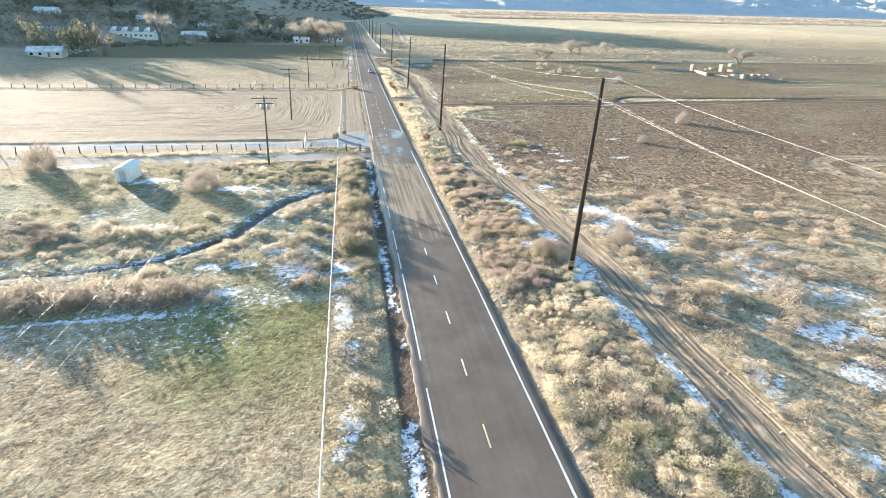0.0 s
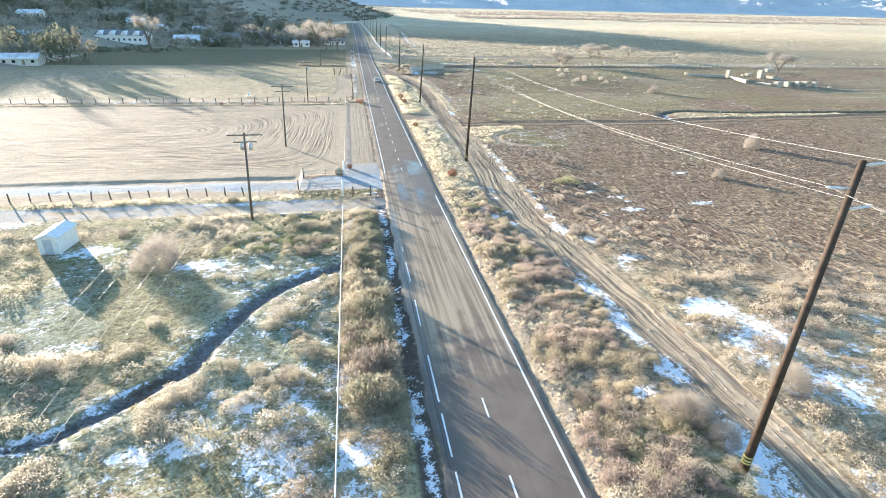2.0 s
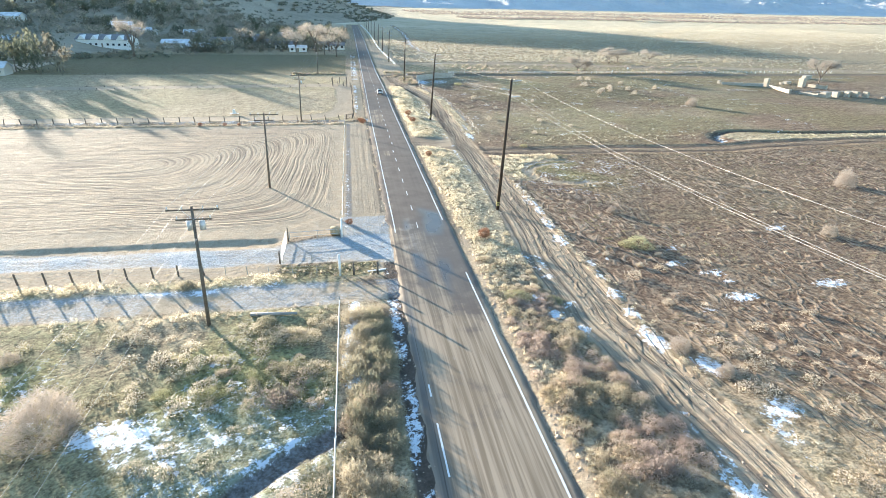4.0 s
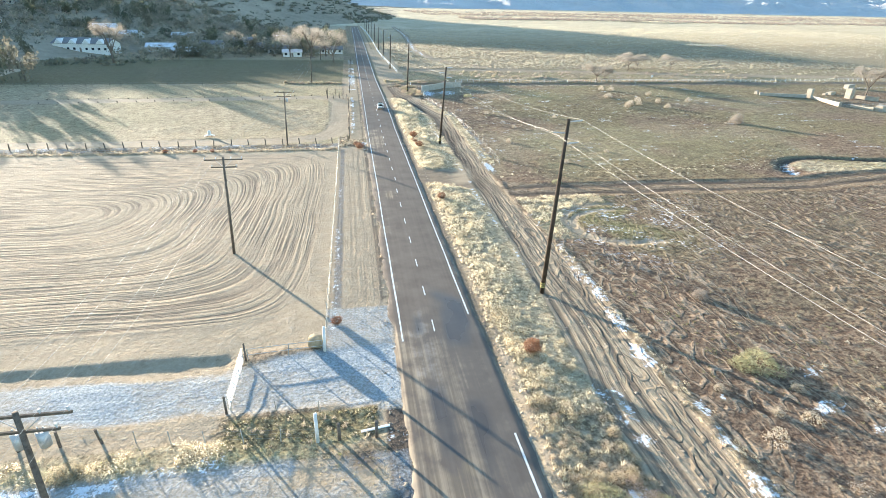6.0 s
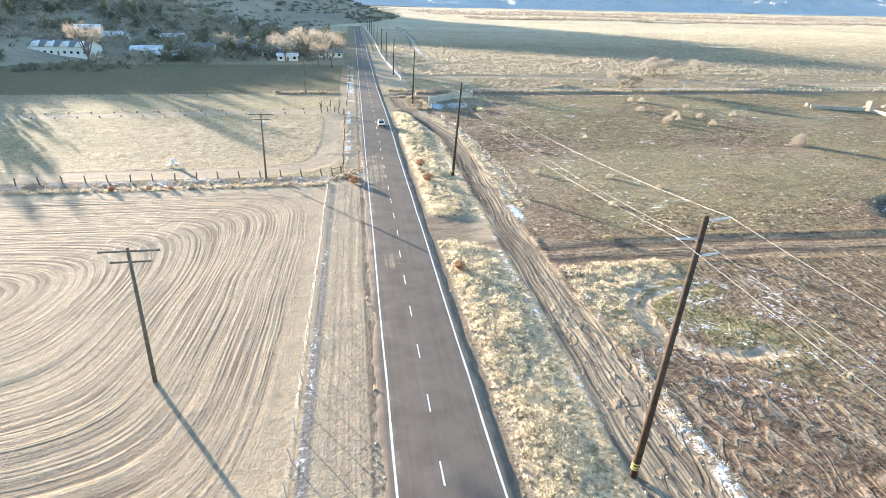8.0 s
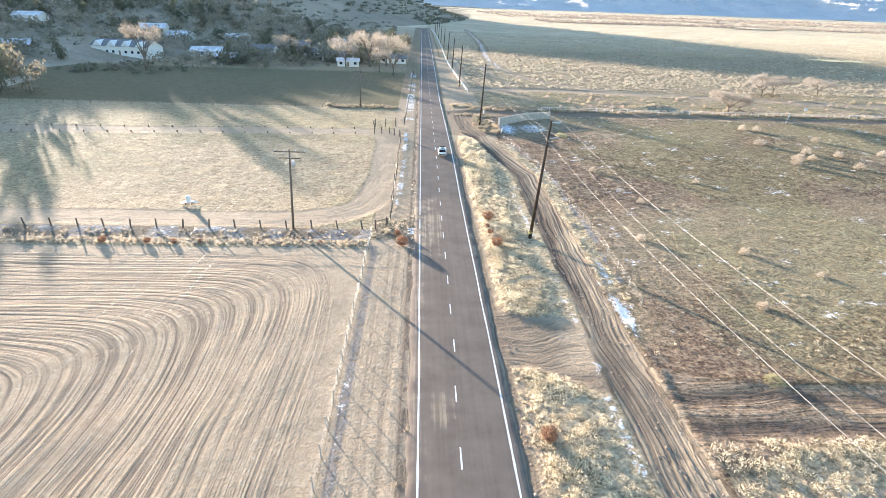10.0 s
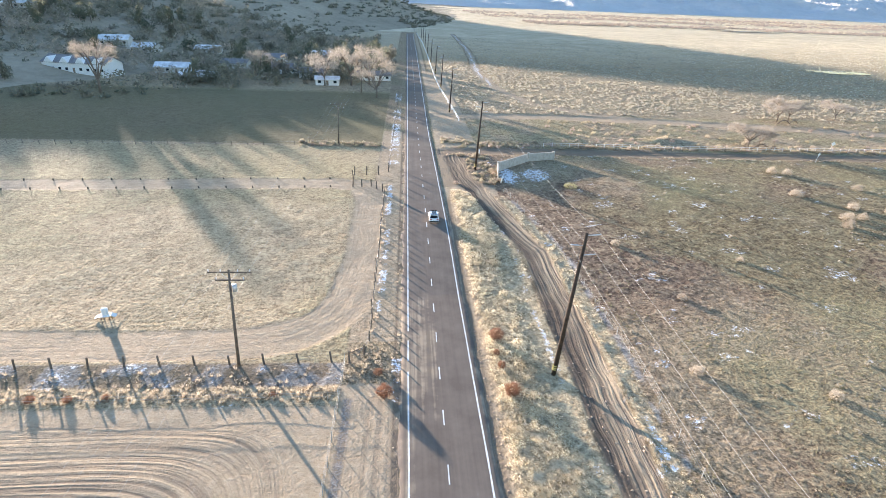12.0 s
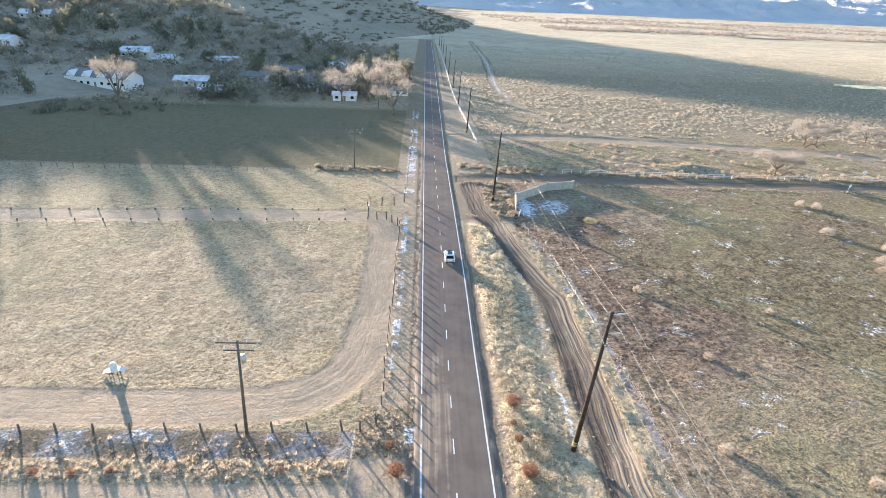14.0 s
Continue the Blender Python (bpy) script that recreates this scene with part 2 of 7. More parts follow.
    for yy, w in ((197, 3.5), (213, 4), (225, 7), (240, 9), (255, 7)):
        P["snow"] = np.where(strip & (np.abs(y - yy) < w) & (np.abs(x - (0.55 if yy > 205 else 3.1)) < 0.45), 0.7 * smooth(n2, 0.38, 0.55), P["snow"])
    P["snow"] = np.where((x > -0.4) & (x < 2.2) & (y > 277) & (y < 376), 0.5 * smooth(n2, 0.3, 0.55), P["snow"])
    P["snow"] = np.where((np.abs(x + 2.2) < 0.28) & (y > 119) & (y < 170), 0.22 * smooth(fbm(x, y, 5, 25, 3), 0.4, 0.55), P["snow"])
    z = z - np.exp(-((x - 2.7) / 0.7) ** 2) * 0.22 * (y < 100) * (y > -200)
    # right verge
    verge_r = (x > ROAD_R) & (x < 23)
    P["straw"] = np.where(verge_r & (y < 303), 0.9, P["straw"])
    P["straw"] = np.where(verge_r & (y < 106) & (x > 15), 0.45 + 0.3 * (n1 - 0.5), P["straw"])
    P["dark"] = np.where(verge_r & (y < 106) & (x > 15), 0.5, 0)
    P["green"] = np.where(verge_r & (y < 52) & (x > 14.5), 0.6 * smooth(n1 * 0.6 + n2 * 0.4, 0.45, 0.58), P["green"])
    P["soil"] = np.where(verge_r & (x < 14.2), 0.6, P["soil"])
    P["straw"] = np.where(verge_r & (x < 14.2), 0.2, P["straw"])
    P["mud_and_shade"] = np.where(verge_r & (x < 13.3), 0.55 * smooth(y, 104, 116) * (1 - smooth(y, 250, 258)), P["mud_and_shade"])
    kerb = np.exp(-((x - 13.5) / 0.55) ** 2) * (1 - smooth(y, 112, 122)) * smooth(n1 * 0.6 + n2 * 0.4, 0.30, 0.45)
    P["soil"], P["straw"] = np.maximum(P["soil"], np.where(verge_r, kerb, 0)), np.where(verge_r, P["straw"] * (1 - 0.7 * kerb), P["straw"])
    z = z + np.where(verge_r, 0.16 * kerb, 0)
    bank = smooth(x, 13.4, 15.2) * (1 - smooth(x + (n1 - 0.5) * 1.2 + 2.0 * (1 - smooth(y, 110, 150)), 17.5, 22.0))
    gap = junction(x, y)
    z = z + bank * (0.08 + 0.16 * n1) * smooth(y, 60, 110) * (1 - smooth(y, 254, 264)) * gap
    P["soil"] = np.where(verge_r, np.maximum(P["soil"], (1 - gap) * 0.9), P["soil"])
    P["soil"] = np.where((x > ROAD_R) & (x < 24) & (y > 254) & (y < 440), 0.75, P["soil"])
    P["mud_and_shade"] = np.where((x > ROAD_R) & (x < 24) & (y > 260) & (y < 286), 0.45, P["mud_and_shade"])
    P["snow"] = np.where((np.abs(x - 21.2 - 0.4 * smooth(y, 150, 190) + (n1 - 0.5)) < 0.22) & (y > 125) & (y < 256), 0.5 * smooth(fbm(x, y, 7, 27, 3), 0.45, 0.58), P["snow"])
    P["mud_and_shade"] = np.where(verge_r & (y > 150) & (y < 190), np.maximum(P["mud_and_shade"], (1 - gap) * 0.5 * smooth(n1, 0.3, 0.6)), P["mud_and_shade"])
    P["across"] = np.where(verge_r & (gap < 0.9), (y + (n1 - 0.5) * 6) * 1.6, P["across"])
    P["along"] = np.where(verge_r & (gap < 0.9), x * 0.12, P["along"])
    P["amp"] = np.where(verge_r & (gap < 0.9), 0.8 * (1 - gap) * (1 - smooth(x, 20.0, 22.3)), P["amp"])
    # right fields
    fr = (x >= 23) & (y < 296)
    P["dark"] = np.where(fr, smooth(n3 * 0.7 + n1 * 0.5 - 0.30 * smooth(118 - y, 20, 60) - 0.18 * smooth(y, 160, 176), 0.25, 0.55), P["dark"])
    P["green"] = np.where(fr, 0.36 * smooth(fbm(x, y, 26, 151, 3), 0.38, 0.60) * (0.35 + 0.55 * smooth(y, 140, 180)) * smooth(x, 30, 45), P["green"])
    P["straw"] = np.where(fr, 0.20 * n1 + 0.08 * smooth(y, 160, 200) * smooth(n2, 0.4, 0.6) + 0.75 * (1 - smooth(y, 40, 110)) * smooth(n1, 0.32, 0.55), P["straw"])
    P["across"] = np.where(fr, (x * 0.5 + y * 0.3 + fbm(x, y, 16, 95, 4) * 16) * 1.1, P["across"])
    P["along"] = np.where(fr, fbm(x, y, 20, 97, 3) * 6, P["along"])
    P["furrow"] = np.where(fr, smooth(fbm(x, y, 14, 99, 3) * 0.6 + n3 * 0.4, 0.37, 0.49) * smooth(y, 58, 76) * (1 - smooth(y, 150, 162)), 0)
    P["amp"] = np.where(fr, 0.3 * P["dark"], P["amp"])
    hollow = fr * np.exp(-((x - 40) / 14) ** 2 - ((y - 146) / 14) ** 2)
    P["green"] = np.maximum(P["green"], 0.7 * hollow * smooth(n1, 0.35, 0.6))
    mounds = fr & (x > 27.3) & (x < 42) & (y > 139) & (y < 160) & (np.hypot(x - 41, (y - 143) * 1.1) > 10 + (n1 - 0.5) * 3)
    P["straw"] = np.where(mounds, 0.95, P["straw"])
    P["snow"] = np.where(fr, np.maximum(P["snow"], 0.26 * hollow * smooth(n2, 0.5, 0.65)), P["snow"])
    P["furrow"] = P["furrow"] * (1 - 0.7 * hollow)
    lee = smooth(n1 * 0.55 + n2 * 0.45, 0.56, 0.63)
    P["snow"] = np.where(fr & (x > 29) & (x < 52) & (y < 72), 0.5 * lee * smooth(72 - y, 0, 20), P["snow"])
    P["snow"] = np.where(fr & (x > 28.0 - 1.6 * smooth(y, 80, 90)) & (x < 30.2 - 2.4 * smooth(y, 80, 90)) & (y < 160), np.maximum(P["snow"], 0.55 * smooth(fbm(x, y, 6, 31, 3), 0.56, 0.68)), P["snow"])
    P["snow"] = np.where(fr & (y > 170), np.maximum(P["snow"], 0.3 * smooth(fbm(x, y, 3, 35, 3), 0.72, 0.80)), P["snow"])
    # plain beyond the lane
    plain = (y >= 296) & (x > 15)
    P["soil"] = np.where(plain, np.maximum(P["soil"], 0.2 * (1 - smooth(y, 334, 500))), P["soil"])
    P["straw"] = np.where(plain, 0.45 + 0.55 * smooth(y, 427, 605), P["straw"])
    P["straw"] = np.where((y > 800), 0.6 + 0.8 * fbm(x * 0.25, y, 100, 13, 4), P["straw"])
    P["dark"] = np.where(plain & (y < 345), 0.45, P["dark"])
    P["green"] = np.where(plain & (y < 342), 0.35 * smooth(n1, 0.35, 0.6), P["green"])
    rank = smooth(y, 440, 495) * (x > 15)
    P["across"], P["along"], P["amp"] = np.where(rank > 0, x * 0.8, P["across"]), np.where(rank > 0, y * 0.5, P["along"]), np.where(rank > 0, 9 * rank, P["amp"])
    z = z + 1.3 * np.exp(-((x - 84) / 7) ** 2 - ((y - 304.5) / 2.6) ** 2)
    # ways
    d, s, run = line_dist(x, y, TRACK)
    w = track_half(y) + (n1 - 0.5) * 1.4
    on = 1 - smooth(d, w, w + 0.7)
    rut = np.sin((s + (fbm(x, y, 14, 41, 3) - 0.5) * 3.2) * 2 * math.pi / 0.8) * 0.5 + np.sin((s * 1.7 + (n1 - 0.5) * 5) * 2 * math.pi / 0.9) * 0.5
    z = z * (1 - on * 0.6) - on * 0.09 + on * rut * 0.045 + np.exp(-((d - w - 0.7) / 0.6) ** 2) * np.where(s < 0, 0.01 + 0.04 * n2, 0.04 + 0.22 * n2) * (y < 300)
    beaten = on
    lip = np.exp(-((s - w - 0.6) / 0.7) ** 2) * smooth(y, 30, 42) * (1 - smooth(y, 128, 140)) * (d < 6)
    band = smooth(y, 178, 186) * (1 - smooth(y, 250, 256)) * (d < 9)
    tan = band * smooth(s, w, w + 0.4) * (1 - smooth(s, w + 2.4, w + 3.0))
    P["straw"], P["dark"] = np.maximum(P["straw"], 0.9 * tan), P["dark"] * (1 - tan)
    P["frost_and_skylight"] = np.maximum(P["frost_and_skylight"], 0.5 * smooth(fbm(x, y, 3, 37, 3), 0.35, 0.6) * band * smooth(s, w + 2.5, w + 3.0) * (1 - smooth(s, w + 3.4, w + 4.0)))
    P["straw"], P["dark"], P["soil"] = np.maximum(P["straw"], 0.7 * lip), P["dark"] * (1 - lip), np.maximum(P["soil"], 0.5 * lip)
    P["soil"] = np.maximum(P["soil"], on)
    P["dark"] = P["dark"] * (1 - on)
    P["green"] = P["green"] * (1 - on)
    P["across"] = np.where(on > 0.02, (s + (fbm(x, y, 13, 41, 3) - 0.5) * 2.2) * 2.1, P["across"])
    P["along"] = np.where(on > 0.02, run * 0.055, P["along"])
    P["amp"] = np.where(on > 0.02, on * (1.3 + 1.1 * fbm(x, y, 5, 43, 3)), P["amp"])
    ice = 0.8 * on * smooth(fbm(x, y, 7, 51, 3) * 0.6 + n2 * 0.4, 0.47, 0.6) * (s < -0.9 - n1 * 0.5) * (y < 110)
    P["snow"] = np.maximum(P["snow"] * (1 - on), ice)
    # wet mud, plus the bank's shade painted along the track's left side
    P["mud_and_shade"] = np.maximum(P["mud_and_shade"], on * (0.3 * np.exp(-((y - 165) / 9.0) ** 2) + 0.22 * smooth(y, 165, 190) + 0.35 * smooth(y, 172, 184) * smooth(-s + (n2 - 0.5), -0.2, 0.8) + smooth(fbm(x * 2, y * 0.3, 5, 55, 3), 0.5, 0.7) * 0.3 + 0.16 * smooth(-s + (n2 - 0.5) * 1.6, 0.7, 1.6)))
    for cx, cy, rad, half in ((103, 79, 16.5, 0.6), (103, 79, 14.4, 0.5), (103, 79, 9.2, 0.7), (103, 79, 7.4, 0.5), (40, 143, 7.5, 0.4), (41, 144, 9.5, 0.35)):
        d = np.abs(np.hypot(x - cx, (y - cy) * 1.15) - rad + (n1 - 0.5) * 1.5)
        on = (1 - smooth(d, half, half + 0.5)) * ((x < cx + 2) | (cx > 90))
        P["soil"], z = np.maximum(P["soil"], on * 0.95), z - on * 0.10
        P["dark"] = P["dark"] * (1 - on)
    d, s, run = line_dist(x, y, OVAL)
    on = 1 - smooth(d, 0.7, 1.6)
    z = z - on * 0.5
    P["mud_and_shade"] = np.maximum(P["mud_and_shade"], on * 0.8)
    P["straw"] = np.where((x > 92) & (x < 150) & (y > 165.5) & (y < 171.5 + 2.5 * np.exp(-((x - 100) / 5) ** 2)), 0.9, P["straw"])
    P["snow"] = np.maximum(P["snow"], 0.6 * on * (x < 94) * (s > 0))
    for way, half, deep in ((CROSS, 3.4, 0.09), (LANE, 3.0, 0.15), (DRIVE, 2.6, 0.05), (PLAINWAY, 3.6, 0.15), (PLAINWAY2, 2.0, 0.0), (FIELDWAY, 2.7, 0.03)):
        d, s, run = line_dist(x, y, way)
        if way is DRIVE:
            half = np.interp(x, [-30, -12, -8, 0], [1.9, 2.3, 3.3, 3.6])
        w = half + (n1 - 0.5) * 1.2
        on = (1 - smooth(d, w, w + 0.8)) * ((x < ROAD_L) | (x > ROAD_R))
        if way is CROSS:
            on, deep = (1 - smooth(d, w + 2.2 * (1 - smooth(x, 27, 36)), w + 0.8 + 2.2 * (1 - smooth(x, 27, 36)))) * (1 - beaten) * smooth(x, 24, 27), deep * smooth(x, 28, 38)
            pair = np.exp(-((np.abs(s + (n1 - 0.5) * 2.2) - 1.9) / 0.75) ** 2)
        z = z - on * deep + on * np.sin((s + (n1 - 0.5) * 2) * 2 * math.pi / 1.1) * 0.012 + np.exp(-((d - w - 0.8) / 0.7) ** 2) * deep * 0.8
        for k in ("green", "straw", "dark", "snow"):
            P[k] = P[k] * (1 - on)
        P["across"] = np.where(on > 0.02, (s + (fbm(x, y, 12, 47, 3) - 0.5) * 2.5) * 2.0, P["across"])
        P["along"] = np.where(on > 0.02, run * 0.07, P["along"])
        P["amp"] = np.where(on > 0.02, on * (0.3 if way in (DRIVE, FIELDWAY) else 0.7), P["amp"])
        if way is PLAINWAY2:
            P["snow"] = np.maximum(P["snow"], 0.4 * (d < 0.7) * (y > 400))
        if way is DRIVE:
            P["frost_and_skylight"] = np.maximum(P["frost_and_skylight"], on * (0.55 + 0.45 * smooth(n1, 0.3, 0.6)))
            P["soil"] = np.maximum(P["soil"], on)
        elif way is LANE:
            # lane colour darkened to hold the shade of the scrub beside it
            P["mud_and_shade"] = np.maximum(P["mud_and_shade"] * (1 - on), on * 0.55)
            P["soil"] = np.maximum(P["soil"], on * 0.7)
        elif way is CROSS:
            P["dark"], P["mud_and_shade"] = np.maximum(P["dark"], on * 0.6), np.maximum(P["mud_and_shade"], on * pair * (0.5 + 0.5 * smooth(n1, 0.25, 0.55)))
            P["soil"], P["amp"] = np.maximum(P["soil"], on * 0.35 * (1 - pair)), np.where(on > 0.02, on * 1.2, P["amp"])
            z = z - on * pair * 0.10
        else:
            P["soil"] = np.maximum(P["soil"], on)
    lane = strip & (y > 125) & (y < 194)
    P["across"] = np.where(lane, (x + (n1 - 0.5) * 0.5) * 1.6, P["across"])
    P["along"] = np.where(lane, y * 0.02, P["along"])
    P["amp"] = np.where(lane, 0.5, P["amp"])
    P["mud_and_shade"] = np.where(strip & (y > 125) & (y < 311) & (np.abs(x - 3.1 + (n2 - 0.5) * 0.6) < 0.38), 0.62, P["mud_and_shade"])
    # bluish-brown shade at the foot of the woven fence, painted as ground colour
    P["mud_and_shade"] = np.where((x > -2.5) & (x < -1.35 + (n2 - 0.5) * 0.5) & (y > 124) & (y < 194), 0.6, P["mud_and_shade"])
    P["frost_and_skylight"] = np.where((x > -2.5) & (x < -1.35 + (n2 - 0.5) * 0.5) & (y > 124) & (y < 194), 0.28, P["frost_and_skylight"])
    P["frost_and_skylight"] = np.where(strip & (y > 108) & (y < 123.8), np.maximum(P["frost_and_skylight"], 0.6 * smooth(n1, 0.3, 0.5)), P["frost_and_skylight"])
    # cleared way by the wooden fence
    d = np.abs(y - 101.4 + (n1 - 0.5) * 1.2)
    on = np.where(x < 4, 1 - smooth(d, 2.0, 2.8), 0) * (x < ROAD_L)
    for k in ("straw", "green", "snow"):
        P[k] = P[k] * (1 - on)
    P["soil"] = np.maximum(P["soil"], on * 0.9)
    # bluish shadow of fence and brush, painted over the way in ragged patches
    P["frost_and_skylight"] = np.maximum(P["frost_and_skylight"] * (1 - on), on * 0.5 * smooth(n2 * 0.5 + n1 * 0.5, 0.42, 0.6))
    P["straw"] = np.where(left & (np.abs(y - 98.2) < 0.7 + (n2 - 0.5)), 0.9, P["straw"])
    P["frost_and_skylight"] = np.where(left & (x < -4), np.maximum(P["frost_and_skylight"], 0.75 * np.exp(-((y - 103.2) / 0.8) ** 2) * smooth(n1, 0.3, 0.5)), P["frost_and_skylight"])
    # bare and rough ground between the straw row and the gravel way
    yard = (x > -70) & (x < -10.2 + (n2 - 0.5) * 2) & (y > 106.3) & (y < 111)
    P["soil"] = np.where(yard, np.maximum(P["soil"], 0.85), P["soil"])
    P["straw"] = np.where((x < -9) & (x > -75) & (y > 103.9) & (y < 106.3), 0.95, P["straw"])
    yard = (x > -10) & (x < 1.6) & (y > 105.2 + (n2 - 0.5)) & (y < 108.5 + (n2 - 0.5))
    P["dark"], P["soil"], P["frost_and_skylight"], P["green"] = np.where(yard, 0.75, P["dark"]), np.where(yard, 0.15, P["soil"]), np.where(yard, 0, P["frost_and_skylight"]), np.where(yard, 0.45, P["green"])
    # darker rounded patch at the road end of the cleared way
    P["mud_and_shade"] = np.maximum(P["mud_and_shade"], 0.8 * np.exp(-((x - 0.6) / 1.9) ** 2 - ((y - 103.3) / 1.3) ** 2) * (x < ROAD_L))
    P["soil"] = np.where(left & (x < -10.4) & (y > 113.4) & (y < 117.4), np.maximum(P["soil"], 0.85), P["soil"])
    # the field stands a step above the gravel way
    z = z - np.where(left, 0.20 * smooth(y, 113.6, 115.2) * (1 - smooth(y, 116.5, 117.1)), 0) * smooth(-x, 10.4, 11.5)
    # creek
    d, s, run = line_dist(x, y, CREEK)
    w = 0.45 + 0.5 * smooth(x, -27, -13)
    on = 1 - smooth(d, w * 0.6, w * 1.15)
    z = z - on * (0.15 + 0.22 * smooth(x, -27, -15)) + on * rut * 0.06
    P["mud_and_shade"] = np.maximum(P["mud_and_shade"] * (1 - on), on)
    for k in ("green", "straw", "snow"):
        P[k] = P[k] * (1 - on)
    P["snow"] = np.maximum(P["snow"], (np.abs(np.abs(s) - w * 1.15) < 0.30) * (d < 3) * smooth(n2, 0.40, 0.54) * np.where(s < 0, 0.85, 0.4) * (0.3 + 0.7 * smooth(x, -32, -20)))
    # drifts in the lee of shed, bank and brush
    for px, py, rx, ry, a in ((-31.4, 87.6, 3.2, 1.9, 1), (-17.3, 81.9, 3.4, 1.7, 1), (-46, 97.8, 4.5, 1.2, 1), (-6.4, 51.4, 2.6, 3.6, 0.66), (-5.9, 57.5, 1.7, 4.0, 0.7), (-5.2, 64, 0.8, 1.8, 0.6), (-1.7, 90.5, 0.6, 4.5, 1),
                              (-13.6, 47.2, 2.2, 1.0, 1), (-12.4, 53.7, 1.8, 0.9, 1), (-15.3, 53.3, 1.5, 0.7, 1), (-9.0, 57.4, 1.5, 1.0, 0.9), (-20.5, 43.6, 8.5, 0.4, 1), (-25.3, 66.5, 2, 1.0, 0.7), (-10.8, 80.6, 1.6, 0.7, 0.7),
                              (23.4, 46.6, 1.3, 3.4, 1), (22.4, 44.4, 1.0, 1.6, 1), (23.5, 55.7, 0.6, 1.6, 1), (23.2, 37.8, 0.45, 3.6, 1), (22.4, 55.6, 0.7, 1.8, 1), (20.0, 53.6, 1.1, 0.8, 0.8), (22.5, 63, 0.5, 4.2, 0.9), (22.2, 70, 0.5, 3.0, 0.8),
                              (32.4, 64.5, 2.2, 2.0, 1), (31.8, 59.2, 1.6, 2.0, 0.9), (35.5, 59.5, 3.0, 3.0, 0.8), (34.8, 51.8, 2.6, 2.4, 0.8), (30.4, 77.2, 1.7, 1.2, 1), (28.7, 83.2, 0.9, 1.1, 1), (26.3, 88.3, 0.8, 2.0, 1), (26.7, 92.9, 0.6, 1.3, 1), (26.6, 97.0, 0.6, 1.3, 1), (26.9, 101, 0.5, 1.5, 1), (27.4, 104.4, 0.4, 0.9, 0.8),
                              (18.1, 96.9, 0.5, 1.0, 1), (18.8, 93.7, 0.6, 1.3, 1), (20.5, 90.8, 0.5, 0.8, 0.9), (37.6, 103, 1.2, 0.6, 1), (40.8, 100.2, 1.0, 0.6, 0.8), (35.6, 92.4, 1.3, 0.5, 0.7), (41.5, 97.9, 1.0, 0.4, 0.7),
                              (40.6, 94.4, 1.5, 0.8, 1), (26.2, 112, 0.6, 1.8, 1), (26.6, 118, 0.5, 2.4, 0.9), (27.2, 123.4, 0.5, 1.4, 0.9), (26.8, 128.5, 0.35, 3.0, 0.7), (29.9, 105.4, 0.5, 0.3, 1), (-13.4, 103.8, 1.6, 0.35, 0.8), (-10, 104.2, 0.9, 0.35, 0.8), (-22, 103.4, 2.2, 0.4, 0.8), (-17, 103.2, 1.4, 0.5, 0.7), (39.6, 107.4, 1.2, 0.6, 0.6), (28.4, 187, 0.4, 3.2, 0.6), (27.5, 176, 0.6, 3.2, 1),
                              (40, 31.8, 3.2, 2.0, 0.8), (38.2, 26.5, 2.4, 1.6, 0.8), (46, 38, 3, 2, 0.6), (28.2, 269, 2.2, 4.5, 0.9), (53, 96, 1.5, 0.7, 1), (59, 112, 1.8, 0.8, 1), (34.6, 270, 3, 4, 0.6)):
        e = ((x - px) / rx) ** 2 + ((y - py) / ry) ** 2 + (n2 - 0.5) * 2.2 + (n1 - 0.5) * 1.2
        P["snow"] = np.maximum(P["snow"], 0.92 * a * (1 - smooth(e, 0.1, 1.8)))
    z = z + P["snow"] * 0.03
    # the road's bed
    bed = (x > ROAD_L - 0.35) & (x < ROAD_R + 0.35)
    z = np.where(bed, -0.02, z)
    z = z + rise(y)
    # the rough land right of the road stands higher at its near end
    z = z + 0.85 * smooth(x, 13.6, 20) * (1 - smooth(y, 50, 98)) * (1 - smooth(x, 90, 200))
    return z, P


def axis(*runs):
    out = []
    for a, b, step in runs:
        out += list(np.arange(a, b, step))
    return out


def grow(a, b, n, p=2.2):
    return list(a + (b - a) * (np.linspace(0, 1, n) ** p))


gx = np.array(sorted(set(np.round(grow(-80, -4500, 48)[1:][::-1] + axis((-80, -46, 1.0), (-46, 36, 0.5), (36, 130, 1.3)) + grow(130, 4700, 58), 3))))
gy = np.array(sorted(set(np.round([-400, -200, -100, -60, -30, -10] + axis((0, 210, 0.55), (210, 270, 0.8), (270, 340, 1.2)) + grow(340, 4950, 130, 1.7), 3))))
GX, GY = np.meshgrid(gx, gy)
GZ, GP = paint(GX, GY)


def gz(x, y):
    """Height of the ground sheet at one place."""
    i, j = np.clip(np.searchsorted(gx, x) - 1, 0, len(gx) - 2), np.clip(np.searchsorted(gy, y) - 1, 0, len(gy) - 2)
    u, v = (x - gx[i]) / (gx[i + 1] - gx[i]), (y - gy[j]) / (gy[j + 1] - gy[j])
    return (GZ[j, i] * (1 - u) + GZ[j, i + 1] * u) * (1 - v) + (GZ[j + 1, i] * (1 - u) + GZ[j + 1, i + 1] * u) * v


